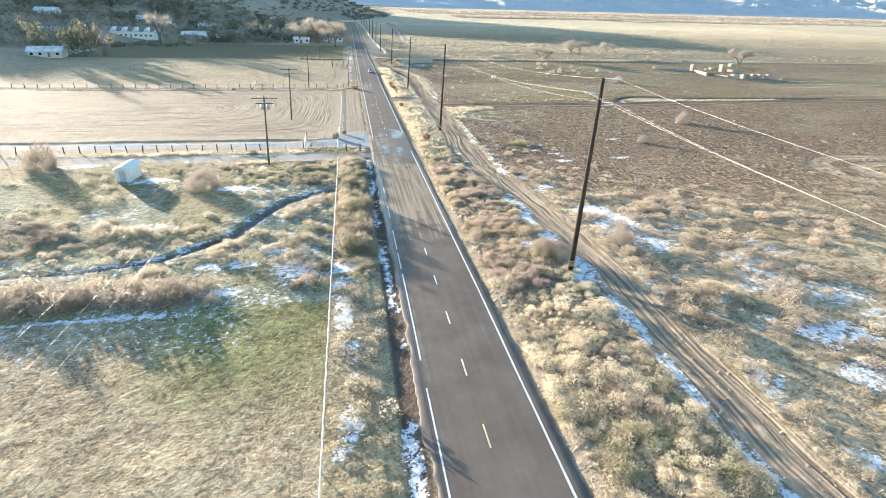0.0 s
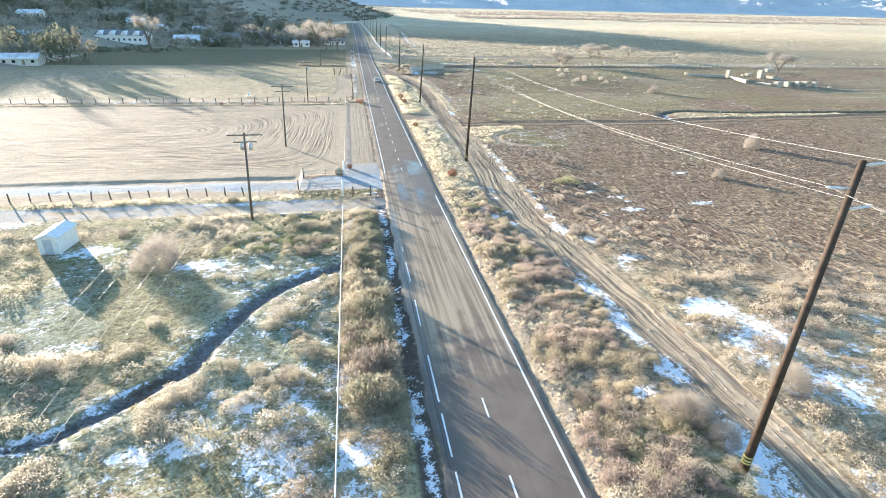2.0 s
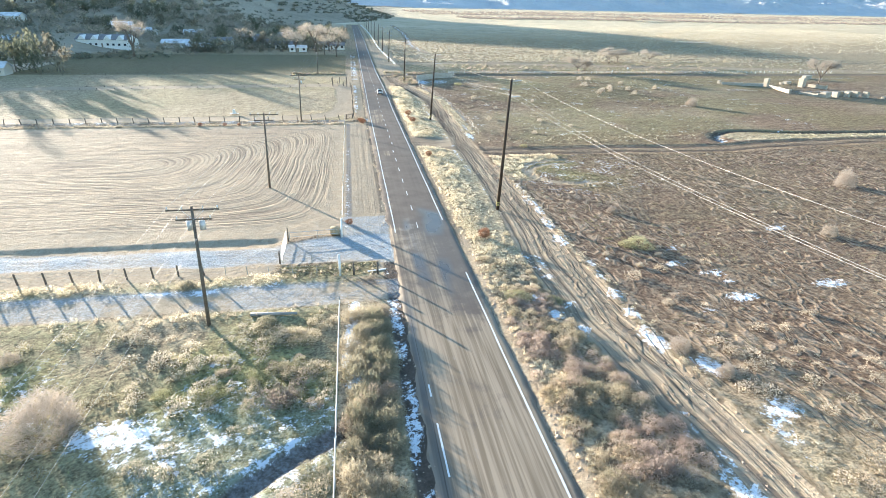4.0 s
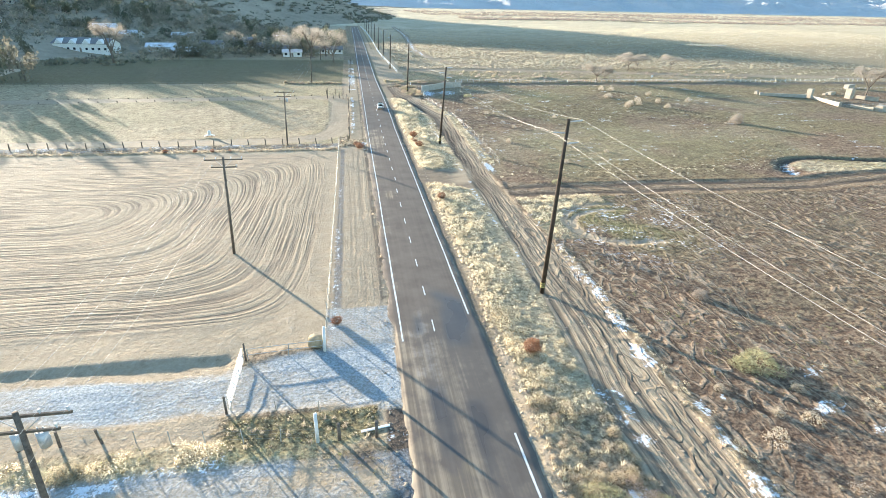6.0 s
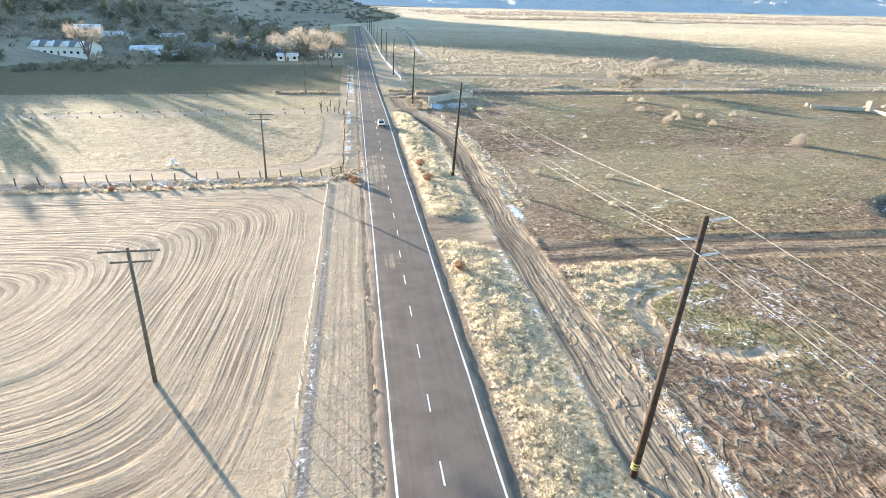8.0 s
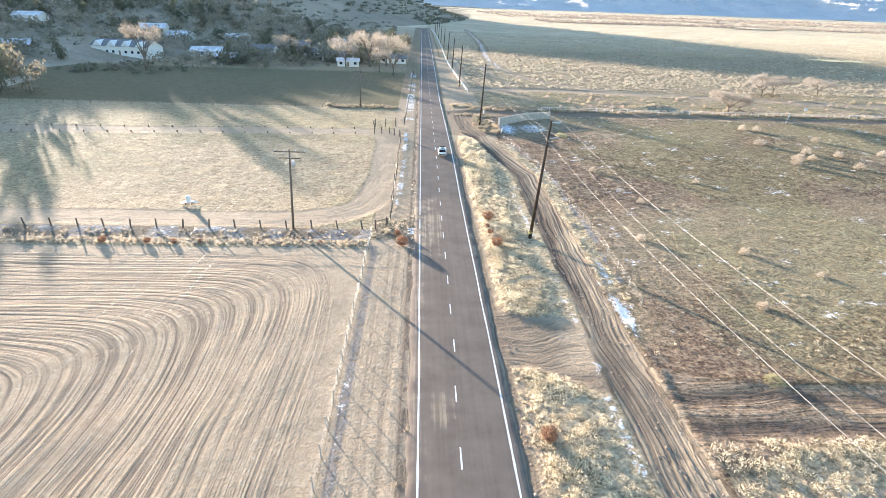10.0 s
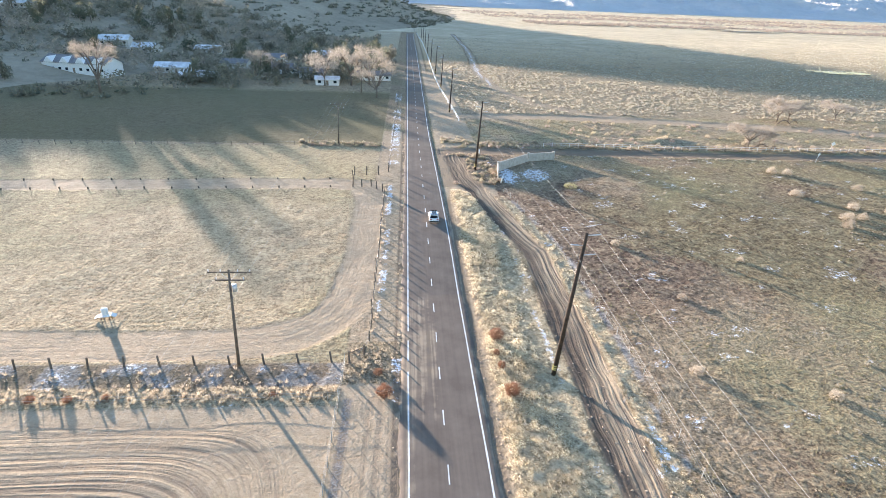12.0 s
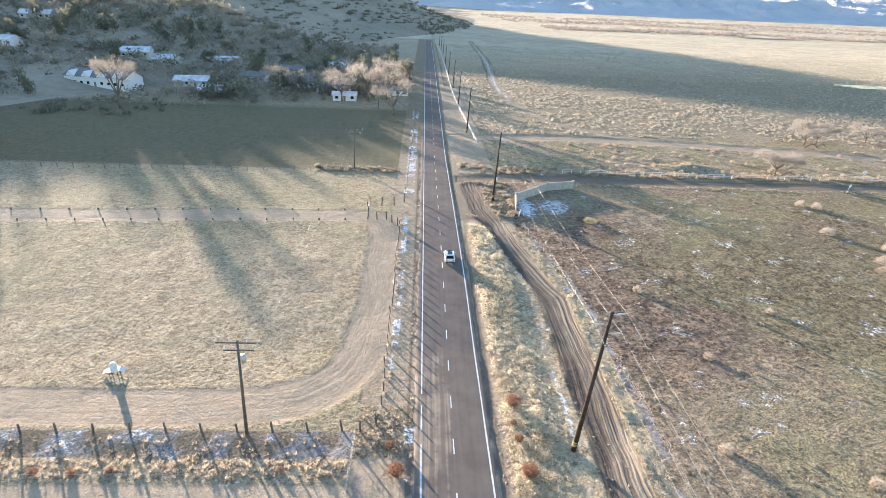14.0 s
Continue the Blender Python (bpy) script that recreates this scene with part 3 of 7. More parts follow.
# ---- materials ----
def ground_material():
    m, nt, b = mat("ground", 0.95)
    p = geo_pos(nt)
    a1 = nt.nodes.new("ShaderNodeAttribute"); a1.attribute_name = "kind_a"
    a2 = nt.nodes.new("ShaderNodeAttribute"); a2.attribute_name = "kind_b"
    sa, sb = nt.nodes.new("ShaderNodeSeparateColor"), nt.nodes.new("ShaderNodeSeparateColor")
    nt.links.new(a1.outputs["Color"], sa.inputs[0]); nt.links.new(a2.outputs["Color"], sb.inputs[0])
    big, mid, fin = noise_tex(nt, 0.05, 5, 0.6, p).outputs[0], noise_tex(nt, 0.55, 5, 0.65, p).outputs[0], noise_tex(nt, 4.5, 5, 0.7, p).outputs[0]
    grit = noise_tex(nt, 22.0, 3, 0.7, p).outputs[0]
    lump = noise_tex(nt, 1.7, 4, 0.65, p).outputs[0]
    tex = mul(nt, mul(nt, mul(nt, mid, 0.28), mul(nt, lump, 0.40), "ADD"), mul(nt, fin, 0.32), "ADD")

    ac = nt.nodes.new("ShaderNodeAttribute"); ac.attribute_name = "across"
    al = nt.nodes.new("ShaderNodeAttribute"); al.attribute_name = "along"
    cv = nt.nodes.new("ShaderNodeCombineXYZ")
    nt.links.new(ac.outputs["Fac"], cv.inputs[0]); nt.links.new(al.outputs["Fac"], cv.inputs[1])
    am = nt.nodes.new("ShaderNodeAttribute"); am.attribute_name = "amp"
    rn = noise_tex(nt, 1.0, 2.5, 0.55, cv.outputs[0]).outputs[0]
    wave = mul(nt, ramp(nt, rn, 0.32, 0.66), am.outputs["Fac"])

    def edge(src, soft=0.35):
        v = mul(nt, src, mul(nt, mul(nt, tex, 0.5, "SUBTRACT"), 1.6), "ADD")
        return ramp(nt, v, 0.5 - soft, 0.5 + soft)

    base = mixc(nt, ramp(nt, tex, 0.42, 0.57), (0.125, 0.09, 0.062), (0.42, 0.32, 0.22))
    base = mixc(nt, ramp(nt, big, 0.35, 0.65), base, mixc(nt, ramp(nt, fin, 0.42, 0.58), (0.14, 0.115, 0.07), (0.38, 0.31, 0.19)))
    c = mixc(nt, edge(sb.outputs[0], 0.5), base, mixc(nt, ramp(nt, tex, 0.43, 0.56), (0.082, 0.052, 0.038), (0.29, 0.197, 0.136)))
    c = mixc(nt, edge(a1.outputs["Alpha"], 0.45), c, mixc(nt, ramp(nt, tex, 0.42, 0.57), (0.25, 0.19, 0.115), (0.60, 0.48, 0.315)))
    sp = nt.nodes.new("ShaderNodeSeparateXYZ"); nt.links.new(p, sp.inputs[0])
    # pale dry grass, lightened up the valley to stand in for haze too
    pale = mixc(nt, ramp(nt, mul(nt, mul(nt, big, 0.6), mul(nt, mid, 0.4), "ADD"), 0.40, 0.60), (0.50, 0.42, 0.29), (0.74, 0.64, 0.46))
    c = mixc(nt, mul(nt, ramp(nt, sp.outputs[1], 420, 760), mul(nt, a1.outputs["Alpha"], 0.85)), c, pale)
    c = mixc(nt, edge(sa.outputs[2], 0.45), c, mixc(nt, ramp(nt, tex, 0.42, 0.57), (0.09, 0.092, 0.034), (0.31, 0.295, 0.13)))
    # meandering ruts: level lines of a slow field
    turn = nt.nodes.new("ShaderNodeMapping")
    turn.inputs["Rotation"].default_value, turn.inputs["Scale"].default_value = (0, 0, radians(28)), (1.25, 0.42, 1)
    nt.links.new(p, turn.inputs[0])
    slow = noise_tex(nt, 0.17, 2.5, 0.55, turn.outputs[0]).outputs[0]
    slow2 = noise_tex(nt, 0.7, 1.5, 0.5, turn.outputs[0]).outputs[0]
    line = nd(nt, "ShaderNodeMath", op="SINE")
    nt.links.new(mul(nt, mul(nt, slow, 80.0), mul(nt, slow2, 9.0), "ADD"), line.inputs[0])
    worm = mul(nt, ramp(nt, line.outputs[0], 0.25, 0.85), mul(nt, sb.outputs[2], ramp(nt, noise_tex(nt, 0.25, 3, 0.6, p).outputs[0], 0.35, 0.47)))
    # shade in the hollows between ruts is painted dark; crests are pale soil
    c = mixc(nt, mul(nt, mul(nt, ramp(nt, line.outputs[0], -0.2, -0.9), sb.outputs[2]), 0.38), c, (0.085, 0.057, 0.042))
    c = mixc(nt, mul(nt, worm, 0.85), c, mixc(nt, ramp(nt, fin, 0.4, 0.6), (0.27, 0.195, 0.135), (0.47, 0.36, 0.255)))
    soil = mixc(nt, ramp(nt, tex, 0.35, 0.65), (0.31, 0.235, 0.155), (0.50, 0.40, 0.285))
    # troughs of furrows and ruts darkened in colour, as painted shade
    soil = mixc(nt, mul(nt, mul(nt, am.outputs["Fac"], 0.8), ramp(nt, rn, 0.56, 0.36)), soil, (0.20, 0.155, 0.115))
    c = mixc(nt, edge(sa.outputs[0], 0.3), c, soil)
    c = mixc(nt, edge(a2.outputs["Alpha"], 0.3), c, mixc(nt, ramp(nt, tex, 0.36, 0.64), (0.075, 0.058, 0.045), (0.17, 0.13, 0.10)))
    c = mixc(nt, edge(sb.outputs[1], 0.4), c, mixc(nt, ramp(nt, fin, 0.4, 0.6), (0.24, 0.262, 0.265), (0.43, 0.455, 0.475)))
    sn = mul(nt, mul(nt, noise_tex(nt, 1.4, 6, 0.7, p).outputs[0], 0.6), mul(nt, noise_tex(nt, 6.0, 5, 0.7, p).outputs[0], 0.4), "ADD")
    snow_on = ramp(nt, mul(nt, sa.outputs[1], mul(nt, mul(nt, sn, 0.5, "SUBTRACT"), 7.5), "ADD"), 0.40, 0.72)
    snow_on = mul(nt, snow_on, ramp(nt, sa.outputs[1], 0.02, 0.12))
    c = mixc(nt, snow_on, c, mixc(nt, ramp(nt, fin, 0.4, 0.7), (0.72, 0.74, 0.78), (0.86, 0.87, 0.88)))
    nt.links.new(c, b.inputs["Base Color"])
    h = mul(nt, mul(nt, mul(nt, fin, 0.55), mul(nt, grit, 0.12), "ADD"), mul(nt, mul(nt, mid, 0.7), mul(nt, lump, mul(nt, mul(nt, sa.outputs[0], -0.9), 1.5, "ADD")), "ADD"), "ADD")
    h = mul(nt, mul(nt, h, mul(nt, wave, 0.5), "ADD"), mul(nt, worm, 1.25), "ADD")
    bump(nt, b, h, 1.0, 0.22)
    return m


def asphalt_material():
    m, nt, b = mat("asphalt", 0.75)
    p = geo_pos(nt)
    sx = nt.nodes.new("ShaderNodeSeparateXYZ"); nt.links.new(p, sx.inputs[0])
    a = nt.nodes.new("ShaderNodeAttribute"); a.attribute_name = "wear"
    sc = nt.nodes.new("ShaderNodeSeparateColor"); nt.links.new(a.outputs["Color"], sc.inputs[0])
    mp = nt.nodes.new("ShaderNodeMapping"); mp.inputs["Scale"].default_value = (1.0, 0.02, 1.0); nt.links.new(p, mp.inputs[0])
    streak = noise_tex(nt, 2.2, 4, 0.6, mp.outputs[0]).outputs[0]
    blot, grain = noise_tex(nt, 0.35, 5, 0.6, p).outputs[0], noise_tex(nt, 35, 3, 0.7, p).outputs[0]
    t = mul(nt, mul(nt, streak, 0.35), mul(nt, blot, 0.65), "ADD")
    c = mixc(nt, ramp(nt, t, 0.38, 0.62), (0.135, 0.107, 0.087), (0.186, 0.151, 0.123))
    c = mixc(nt, mul(nt, ramp(nt, grain, 0.4, 0.7), 0.25), c, (0.17, 0.15, 0.13))
    rutted = noise_tex(nt, 2.6, 3, 0.55, mp.outputs[0]).outputs[0]
    dust = mul(nt, sc.outputs[0], mul(nt, mul(nt, mul(nt, rutted, 0.5, "SUBTRACT"), 1.3), mul(nt, mul(nt, blot, 0.5, "SUBTRACT"), 2.0), "ADD"), "ADD")
    dust = mul(nt, ramp(nt, dust, 0.25, 0.75), ramp(nt, sc.outputs[0], 0.0, 0.25))
    c = mixc(nt, dust, c, mixc(nt, ramp(nt, rutted, 0.4, 0.6), (0.20, 0.155, 0.108), (0.34, 0.27, 0.195)))
    # pale patch: the sky's glint on the wet road, painted into the colour
    fr = mul(nt, sc.outputs[1], mul(nt, mul(nt, t, 0.5, "SUBTRACT"), 3.0), "ADD")
    c = mixc(nt, mul(nt, ramp(nt, fr, 0.35, 1.2), 0.55), c, (0.48, 0.48, 0.49))
    c = mixc(nt, mul(nt, sc.outputs[2], 0.8), c, (0.05, 0.046, 0.043))
    nt.links.new(c, b.inputs["Base Color"])
    nt.links.new(mul(nt, mul(nt, sc.outputs[2], -0.68), 0.8, "ADD"), b.inputs["Roughness"])
    nt.links.new(mul(nt, mul(nt, sc.outputs[2], 0.3), 0.08, "ADD"), b.inputs["Specular IOR Level"])
    bump(nt, b, grain, 0.15, 0.01)
    return m


M_GROUND, M_ASPHALT = ground_material(), asphalt_material()


def foliage(name, c1, c2, c3, through_light=0.4, attr=True, more=()):
    """Dry or green leaf and twig stuff: colour by clump and by blade; light shines through it."""
    m, nt, b = mat(name, 0.9)
    geo = nt.nodes.new("ShaderNodeNewGeometry")
    if attr:
        a = nt.nodes.new("ShaderNodeAttribute"); a.attribute_name = "tone"
        f = a.outputs["Fac"]
    else:
        f = nt.nodes.new("ShaderNodeObjectInfo").outputs["Random"]
    cr = nt.nodes.new("ShaderNodeValToRGB")
    tones = [c1, c2, c3] if not more else [c1, c2, *more, c3]
    while len(cr.color_ramp.elements) < len(tones):
        cr.color_ramp.elements.new(0.5)
    for k, col in enumerate(tones):
        cr.color_ramp.elements[k].position = k / (len(tones) - 1)
        cr.color_ramp.elements[k].color = (*col, 1)
    nt.links.new(f, cr.inputs[0])
    shade = nt.nodes.new("ShaderNodeHueSaturation")
    nt.links.new(mul(nt, mul(nt, geo.outputs["Random Per Island"], 0.3), 0.85, "ADD"), shade.inputs["Value"])
    nt.links.new(cr.outputs[0], shade.inputs["Color"])
    c = shade.outputs[0]
    nt.links.new(c, b.inputs["Base Color"])
    t = nt.nodes.new("ShaderNodeBsdfTranslucent")
    nt.links.new(c, t.inputs[0])
    mx = nt.nodes.new("ShaderNodeMixShader"); mx.inputs[0].default_value = through_light
    nt.links.new(b.outputs[0], mx.inputs[1]); nt.links.new(t.outputs[0], mx.inputs[2])
    nt.links.new(mx.outputs[0], nt.nodes["Material Output"].inputs[0])
    return m


M_SAGE = foliage("sagebrush", (0.38, 0.345, 0.27), (0.50, 0.445, 0.355), (0.32, 0.30, 0.23), 0.5, True, [(0.44, 0.39, 0.31)])
M_RABBIT = foliage("rabbitbrush", (0.70, 0.62, 0.48), (0.74, 0.66, 0.53), (0.48, 0.42, 0.33), 0.55, True, [(0.56, 0.52, 0.38), (0.66, 0.57, 0.45), (0.42, 0.40, 0.27)])
M_TAUPE = foliage("taupe_brush", (0.43, 0.375, 0.31), (0.37, 0.32, 0.265), (0.29, 0.245, 0.205), 0.5)
M_TAN = foliage("tan_sagebrush", (0.52, 0.44, 0.345), (0.45, 0.385, 0.295), (0.40, 0.335, 0.275), 0.5, True, [(0.55, 0.47, 0.37)])
M_BRUSH = foliage("dry_brush", (0.53, 0.44, 0.335), (0.42, 0.37, 0.255), (0.43, 0.345, 0.295), 0.5, True, [(0.51, 0.425, 0.32), (0.37, 0.325, 0.225), (0.48, 0.39, 0.325)])
M_WILLOW = foliage("willow_brush", (0.46, 0.40, 0.30), (0.33, 0.30, 0.215), (0.28, 0.235, 0.20), 0.48, True, [(0.29, 0.27, 0.19), (0.42, 0.345, 0.27)])
M_STRAW = foliage("straw_grass", (0.59, 0.51, 0.37), (0.77, 0.69, 0.52), (0.50, 0.43, 0.31), 0.5)
M_CREAM = foliage("cream_grass", (0.74, 0.65, 0.49), (0.86, 0.77, 0.60), (0.66, 0.57, 0.42), 0.5)
M_WEED = foliage("dead_weeds", (0.48, 0.40, 0.305), (0.58, 0.49, 0.375), (0.40, 0.33, 0.26), 0.45)
M_BELT = foliage("river_trees", (0.34, 0.28, 0.24), (0.44, 0.37, 0.31), (0.30, 0.26, 0.23), 0.3)
M_PLAIN = foliage("plain_sage", (0.42, 0.375, 0.295), (0.53, 0.47, 0.37), (0.36, 0.33, 0.255), 0.5)
M_PINE = foliage("evergreen", (0.14, 0.145, 0.105), (0.20, 0.195, 0.14), (0.22, 0.19, 0.15), 0.35)
M_TUFT = foliage("rough_tufts", (0.24, 0.18, 0.12), (0.36, 0.29, 0.20), (0.27, 0.245, 0.13), 0.45)
M_MATTED = foliage("matted_grass", (0.44, 0.365, 0.235), (0.55, 0.46, 0.30), (0.41, 0.345, 0.215), 0.5)
M_PAINT = simple("line_paint_white", (0.55, 0.54, 0.51), (0.80, 0.79, 0.76), 1.5, 0.6)
M_YELLOW = simple("line_paint_yellow", (0.55, 0.44, 0.18), (0.78, 0.68, 0.40), 1.5, 0.6)
M_POLE = simple("creosoted_pole", (0.045, 0.033, 0.025), (0.11, 0.08, 0.06), 2.0, 0.85)
M_WOOD = simple("weathered_wood", (0.10, 0.08, 0.065), (0.22, 0.18, 0.145), 3.0, 0.9)
M_WIRE = simple("aluminium_wire", (0.30, 0.29, 0.27), (0.42, 0.41, 0.38), 2.0, 0.45, 0.3)
M_GALV = simple("galvanised_steel", (0.45, 0.45, 0.45), (0.66, 0.66, 0.66), 2.0, 0.5, 0.4)
M_WHITE = simple("white_paint", (0.66, 0.65, 0.62), (0.82, 0.81, 0.79), 2.0, 0.6)
M_CONC = simple("concrete", (0.34, 0.31, 0.27), (0.52, 0.48, 0.42), 1.2, 0.9)
M_BAND = simple("yellow_band", (0.45, 0.36, 0.12), (0.60, 0.50, 0.20), 2.0, 0.6)
M_CERAMIC = simple("insulator", (0.50, 0.50, 0.50), (0.66, 0.66, 0.66), 4.0, 0.3)

# ---- ground sheet ----
nv, nh = len(gx), len(gy)
idx = np.arange(nv * nh).reshape(nh, nv)
quads = np.stack([idx[:-1, :-1], idx[:-1, 1:], idx[1:, 1:], idx[1:, :-1]], -1).reshape(-1, 4)
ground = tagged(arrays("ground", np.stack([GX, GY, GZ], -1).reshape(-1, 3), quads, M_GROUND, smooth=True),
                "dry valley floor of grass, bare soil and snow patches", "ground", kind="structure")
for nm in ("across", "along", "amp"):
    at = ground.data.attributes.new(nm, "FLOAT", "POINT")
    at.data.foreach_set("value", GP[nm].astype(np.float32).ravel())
for nm, keys in (("kind_a", ("soil", "snow", "green", "straw")), ("kind_b", ("dark", "frost_and_skylight", "furrow", "mud_and_shade"))):
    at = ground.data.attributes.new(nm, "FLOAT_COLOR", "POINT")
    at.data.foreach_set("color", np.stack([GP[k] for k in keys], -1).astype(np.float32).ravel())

# ---- road ----
def far_narrow(y):
    """The carriageway narrows a little up the valley."""
    return np.interp(y, [235, 310], [1.0, 0.88])


rx = np.array([ROAD_L - 0.15, ROAD_L, 4.2, 4.8, 5.5, 6.2, 7, 7.8, 8.4, 9, 9.8, 10.6, 11.3, 11.85, ROAD_R, ROAD_R + 0.15])
ry = np.array(axis((-60, 0, 1), (0, 220, 0.4), (220, 300, 0.8), (300, 780, 4)))
RX, RY = np.meshgrid(rx, ry)
wig = (fbm(RX * 0 + 1, RY, 4.0, 77, 4) - 0.5) * 1.1 + (fbm(RX * 0 + 1, RY, 0.9, 78, 2) - 0.5) * 0.45
wig2 = (fbm(RX * 0 + 9, RY, 4.0, 87, 4) - 0.5) * 0.9 + (fbm(RX * 0 + 9, RY, 0.9, 88, 2) - 0.5) * 0.5
RXW = RX + np.where(RX < 4.0, wig, 0) + np.where(RX > 12.2, wig2 * 0.7, 0)
RXW = LINE_L + (RXW - LINE_L) * far_narrow(RY)
crown = 0.06 + 0.05 * (1 - ((RX - 8.3) / 4.6) ** 2)
RZ = np.where((RX < ROAD_L) | (RX > ROAD_R), -0.05, crown) + rise(RY)
ri = np.arange(RX.size).reshape(RX.shape)
rq = np.stack([ri[:-1, :-1], ri[:-1, 1:], ri[1:, 1:], ri[1:, :-1]], -1).reshape(-1, 4)
road = tagged(arrays("road", np.stack([RXW, RY, RZ], -1).reshape(-1, 3), rq, M_ASPHALT, smooth=True),
              "worn two-lane asphalt road dusted with tracked mud", "road", kind="structure")
blotch = fbm(RX * 1.4, RY * 0.35, 3.0, 83, 4)
dust = smooth(RY, 52, 70) * (1 - smooth(RY, 112, 126)) * (0.55 + 0.6 * blotch) * (1 - 0.75 * smooth(RX, 8.4, 9.6) * smooth(RY, 88, 100))
dust = np.maximum(dust, smooth(RY, 188, 194) * (1 - smooth(RY, 208, 218)) * 0.45 * smooth(8.8 - RX, 0, 2))
dust = np.maximum(dust, 0.7 * (1 - smooth(np.hypot((RX - 6.2) / 1.3, (RY - 160) / 3.5) + (blotch - 0.5) * 2, 0.4, 1.3)))
dust = np.maximum(dust, (1 - smooth(np.abs(RX - 4.4), 0.1, 0.9)) * 0.35 * (RY < 190))
dust = np.maximum(dust, smooth(RX, 11.8, 12.35) * (0.2 + 0.8 * fbm(RX, RY, 3, 81, 3)))
# mask of the painted sky glint on the road
frost_and_skylight = smooth(RY, 108, 111) * (1 - smooth(RY, 119, 124)) * smooth(RX, 5.0, 5.6) * (1 - smooth(RX, 8.0, 9.5)) * 0.35
damp = (1 - smooth(np.abs(RX - 4.2), 0.2, 0.8)) * (1 - smooth(RY, 95, 105)) * 0.8
damp = np.maximum(damp, smooth(RX, 11.8, 12.1) * 0.4 * (RY < 180))
wet = smooth(RX, 8.0, 8.8) * (1 - smooth(RX, 11.2, 11.9)) * smooth(RY, 94, 104) * (1 - smooth(RY + (RX - 10) * 0.8, 124, 127))
wet = np.maximum(wet, smooth(RX, 5.4, 5.9) * (1 - smooth(RX, 6.9, 7.4)) * smooth(RY, 100, 104) * (1 - smooth(RY, 119, 124)))
damp = np.maximum(damp, wet * smooth(blotch, 0.30, 0.55) * 0.85)
dust = dust * (1 - 0.7 * wet * smooth(blotch, 0.30, 0.55)) * (1 - 0.35 * smooth(RY, 94, 104) * (RY < 128))
damp = np.maximum(damp, 0.32 * smooth(RX, 5.2, 6.0) * smooth(RY, 92, 102) * (1 - smooth(RY, 119, 125)))
at = road.data.attributes.new("wear", "FLOAT_COLOR", "POINT")
at.data.foreach_set("color", np.stack([dust, frost_and_skylight, damp, np.ones_like(dust)], -1).astype(np.float32).ravel())


def road_z(x):
    return 0.06 + 0.05 * (1 - ((x - 8.3) / 4.6) ** 2)


def stripe(name, x, y0, y1, width, material, label=""):
    """A painted line with worn, slightly ragged edges, lying on the crown."""
    n = max(2, int((y1 - y0) / 0.6))
    ys = np.linspace(y0, y1, n + 1)
    w = width / 2 * (0.8 + 0.4 * vnoise(ys, ys * 0, 0.9, 3))
    dx = (vnoise(ys, ys * 0, 7.0, 5) - 0.5) * 0.08
    z = road_z(x) + 0.008
    z = z + rise(ys)
    x = LINE_L + (x - LINE_L) * far_narrow(ys)
    v = np.concatenate([np.stack([x - w + dx, ys, z], -1), np.stack([x + w + dx, ys, z], -1)])
    i = np.arange(n)
    f = np.stack([i, i + n + 1, i + n + 2, i + 1], -1)
    return arrays(name, v, f, material, road, label)


stripe("edge_line", LINE_R, -30, 104, 0.16, M_PAINT)
stripe("edge_line", LINE_R, 121, 760, 0.17, M_PAINT)
for y0, y1 in ((-30, 30.4), (33.8, 49), (50.2, 54.3), (55.5, 61.5), (66, 71), (75, 80), (83, 84.5), (117, 198), (200, 204), (206, 760)):
    stripe("edge_line", LINE_L, y0, y1, 0.13 if y0 < 100 else 0.17, M_PAINT)
for y in [26.2 + 7.33 * i for i in range(-8, 5)] + [120.4 + 7.2 * i for i in range(8)] + [177.8 + 6.98 * i for i in range(88)]:
    stripe("centre_dash", CENTRE - (0.35 if y < 170 else 0.1), y - 2.15, y, 0.13, M_YELLOW if y < 31 else M_PAINT)

# ---- hills ----
def ridge_height(y):
    """Height of the crest of the near hill along the valley."""
    return np.interp(y, [100, 304, 450, 526, 605, 721, 823, 874, 913, 970, 1002, 1108, 1203, 1240, 1280, 1320, 1423, 1650, 2100, 4700],
                     [2, 6.8, 17.5, 27.5, 37.5, 44, 48, 55, 65.5, 79.5, 86.7, 106, 106, 98, 85, 71, 50, 24, 10, 5])


hx, hy = np.linspace(-1500, 700, 150), np.linspace(150, 4700, 260)
HX, HY = np.meshgrid(hx, hy)
foot = np.interp(HY, [150, 362, 545, 719, 800, 880, 1090, 2000, 4700], [-140, -108, -65, -43, -21, 16, 70, 240, 700])
up = np.clip((foot - HX) / np.maximum(foot + 220, 80), 0, 3)
rough_h = (fbm(HX, HY, 220, 61, 5) - 0.5) * 26 * smooth(up, 0.05, 0.6) + (fbm(HX, HY, 40, 66, 3) - 0.5) * 8 * smooth(up, 0.0, 0.4)
crest = ridge_height(HY)
HZ = rise(HY) + np.where(up < 1, crest * smooth(up, -0.15, 1.02) - crest * smooth(0, -0.15, 1.02), crest * (1 + 0.0 * up)) + rough_h * np.where(up > 0.75, 0.2, 1) + np.clip(-240 - HX, 0, 2000) * 0.13 * (1 - smooth(HY, 430, 720)) - np.minimum(np.clip(-240 - HX, 0, 2000) * 0.5, crest - 5) * smooth(HY, 545, 690) - 2.0
hi = np.arange(HX.size).reshape(HX.shape)
hq = np.stack([hi[:-1, :-1], hi[:-1, 1:], hi[1:, 1:], hi[1:, :-1]], -1).reshape(-1, 4)
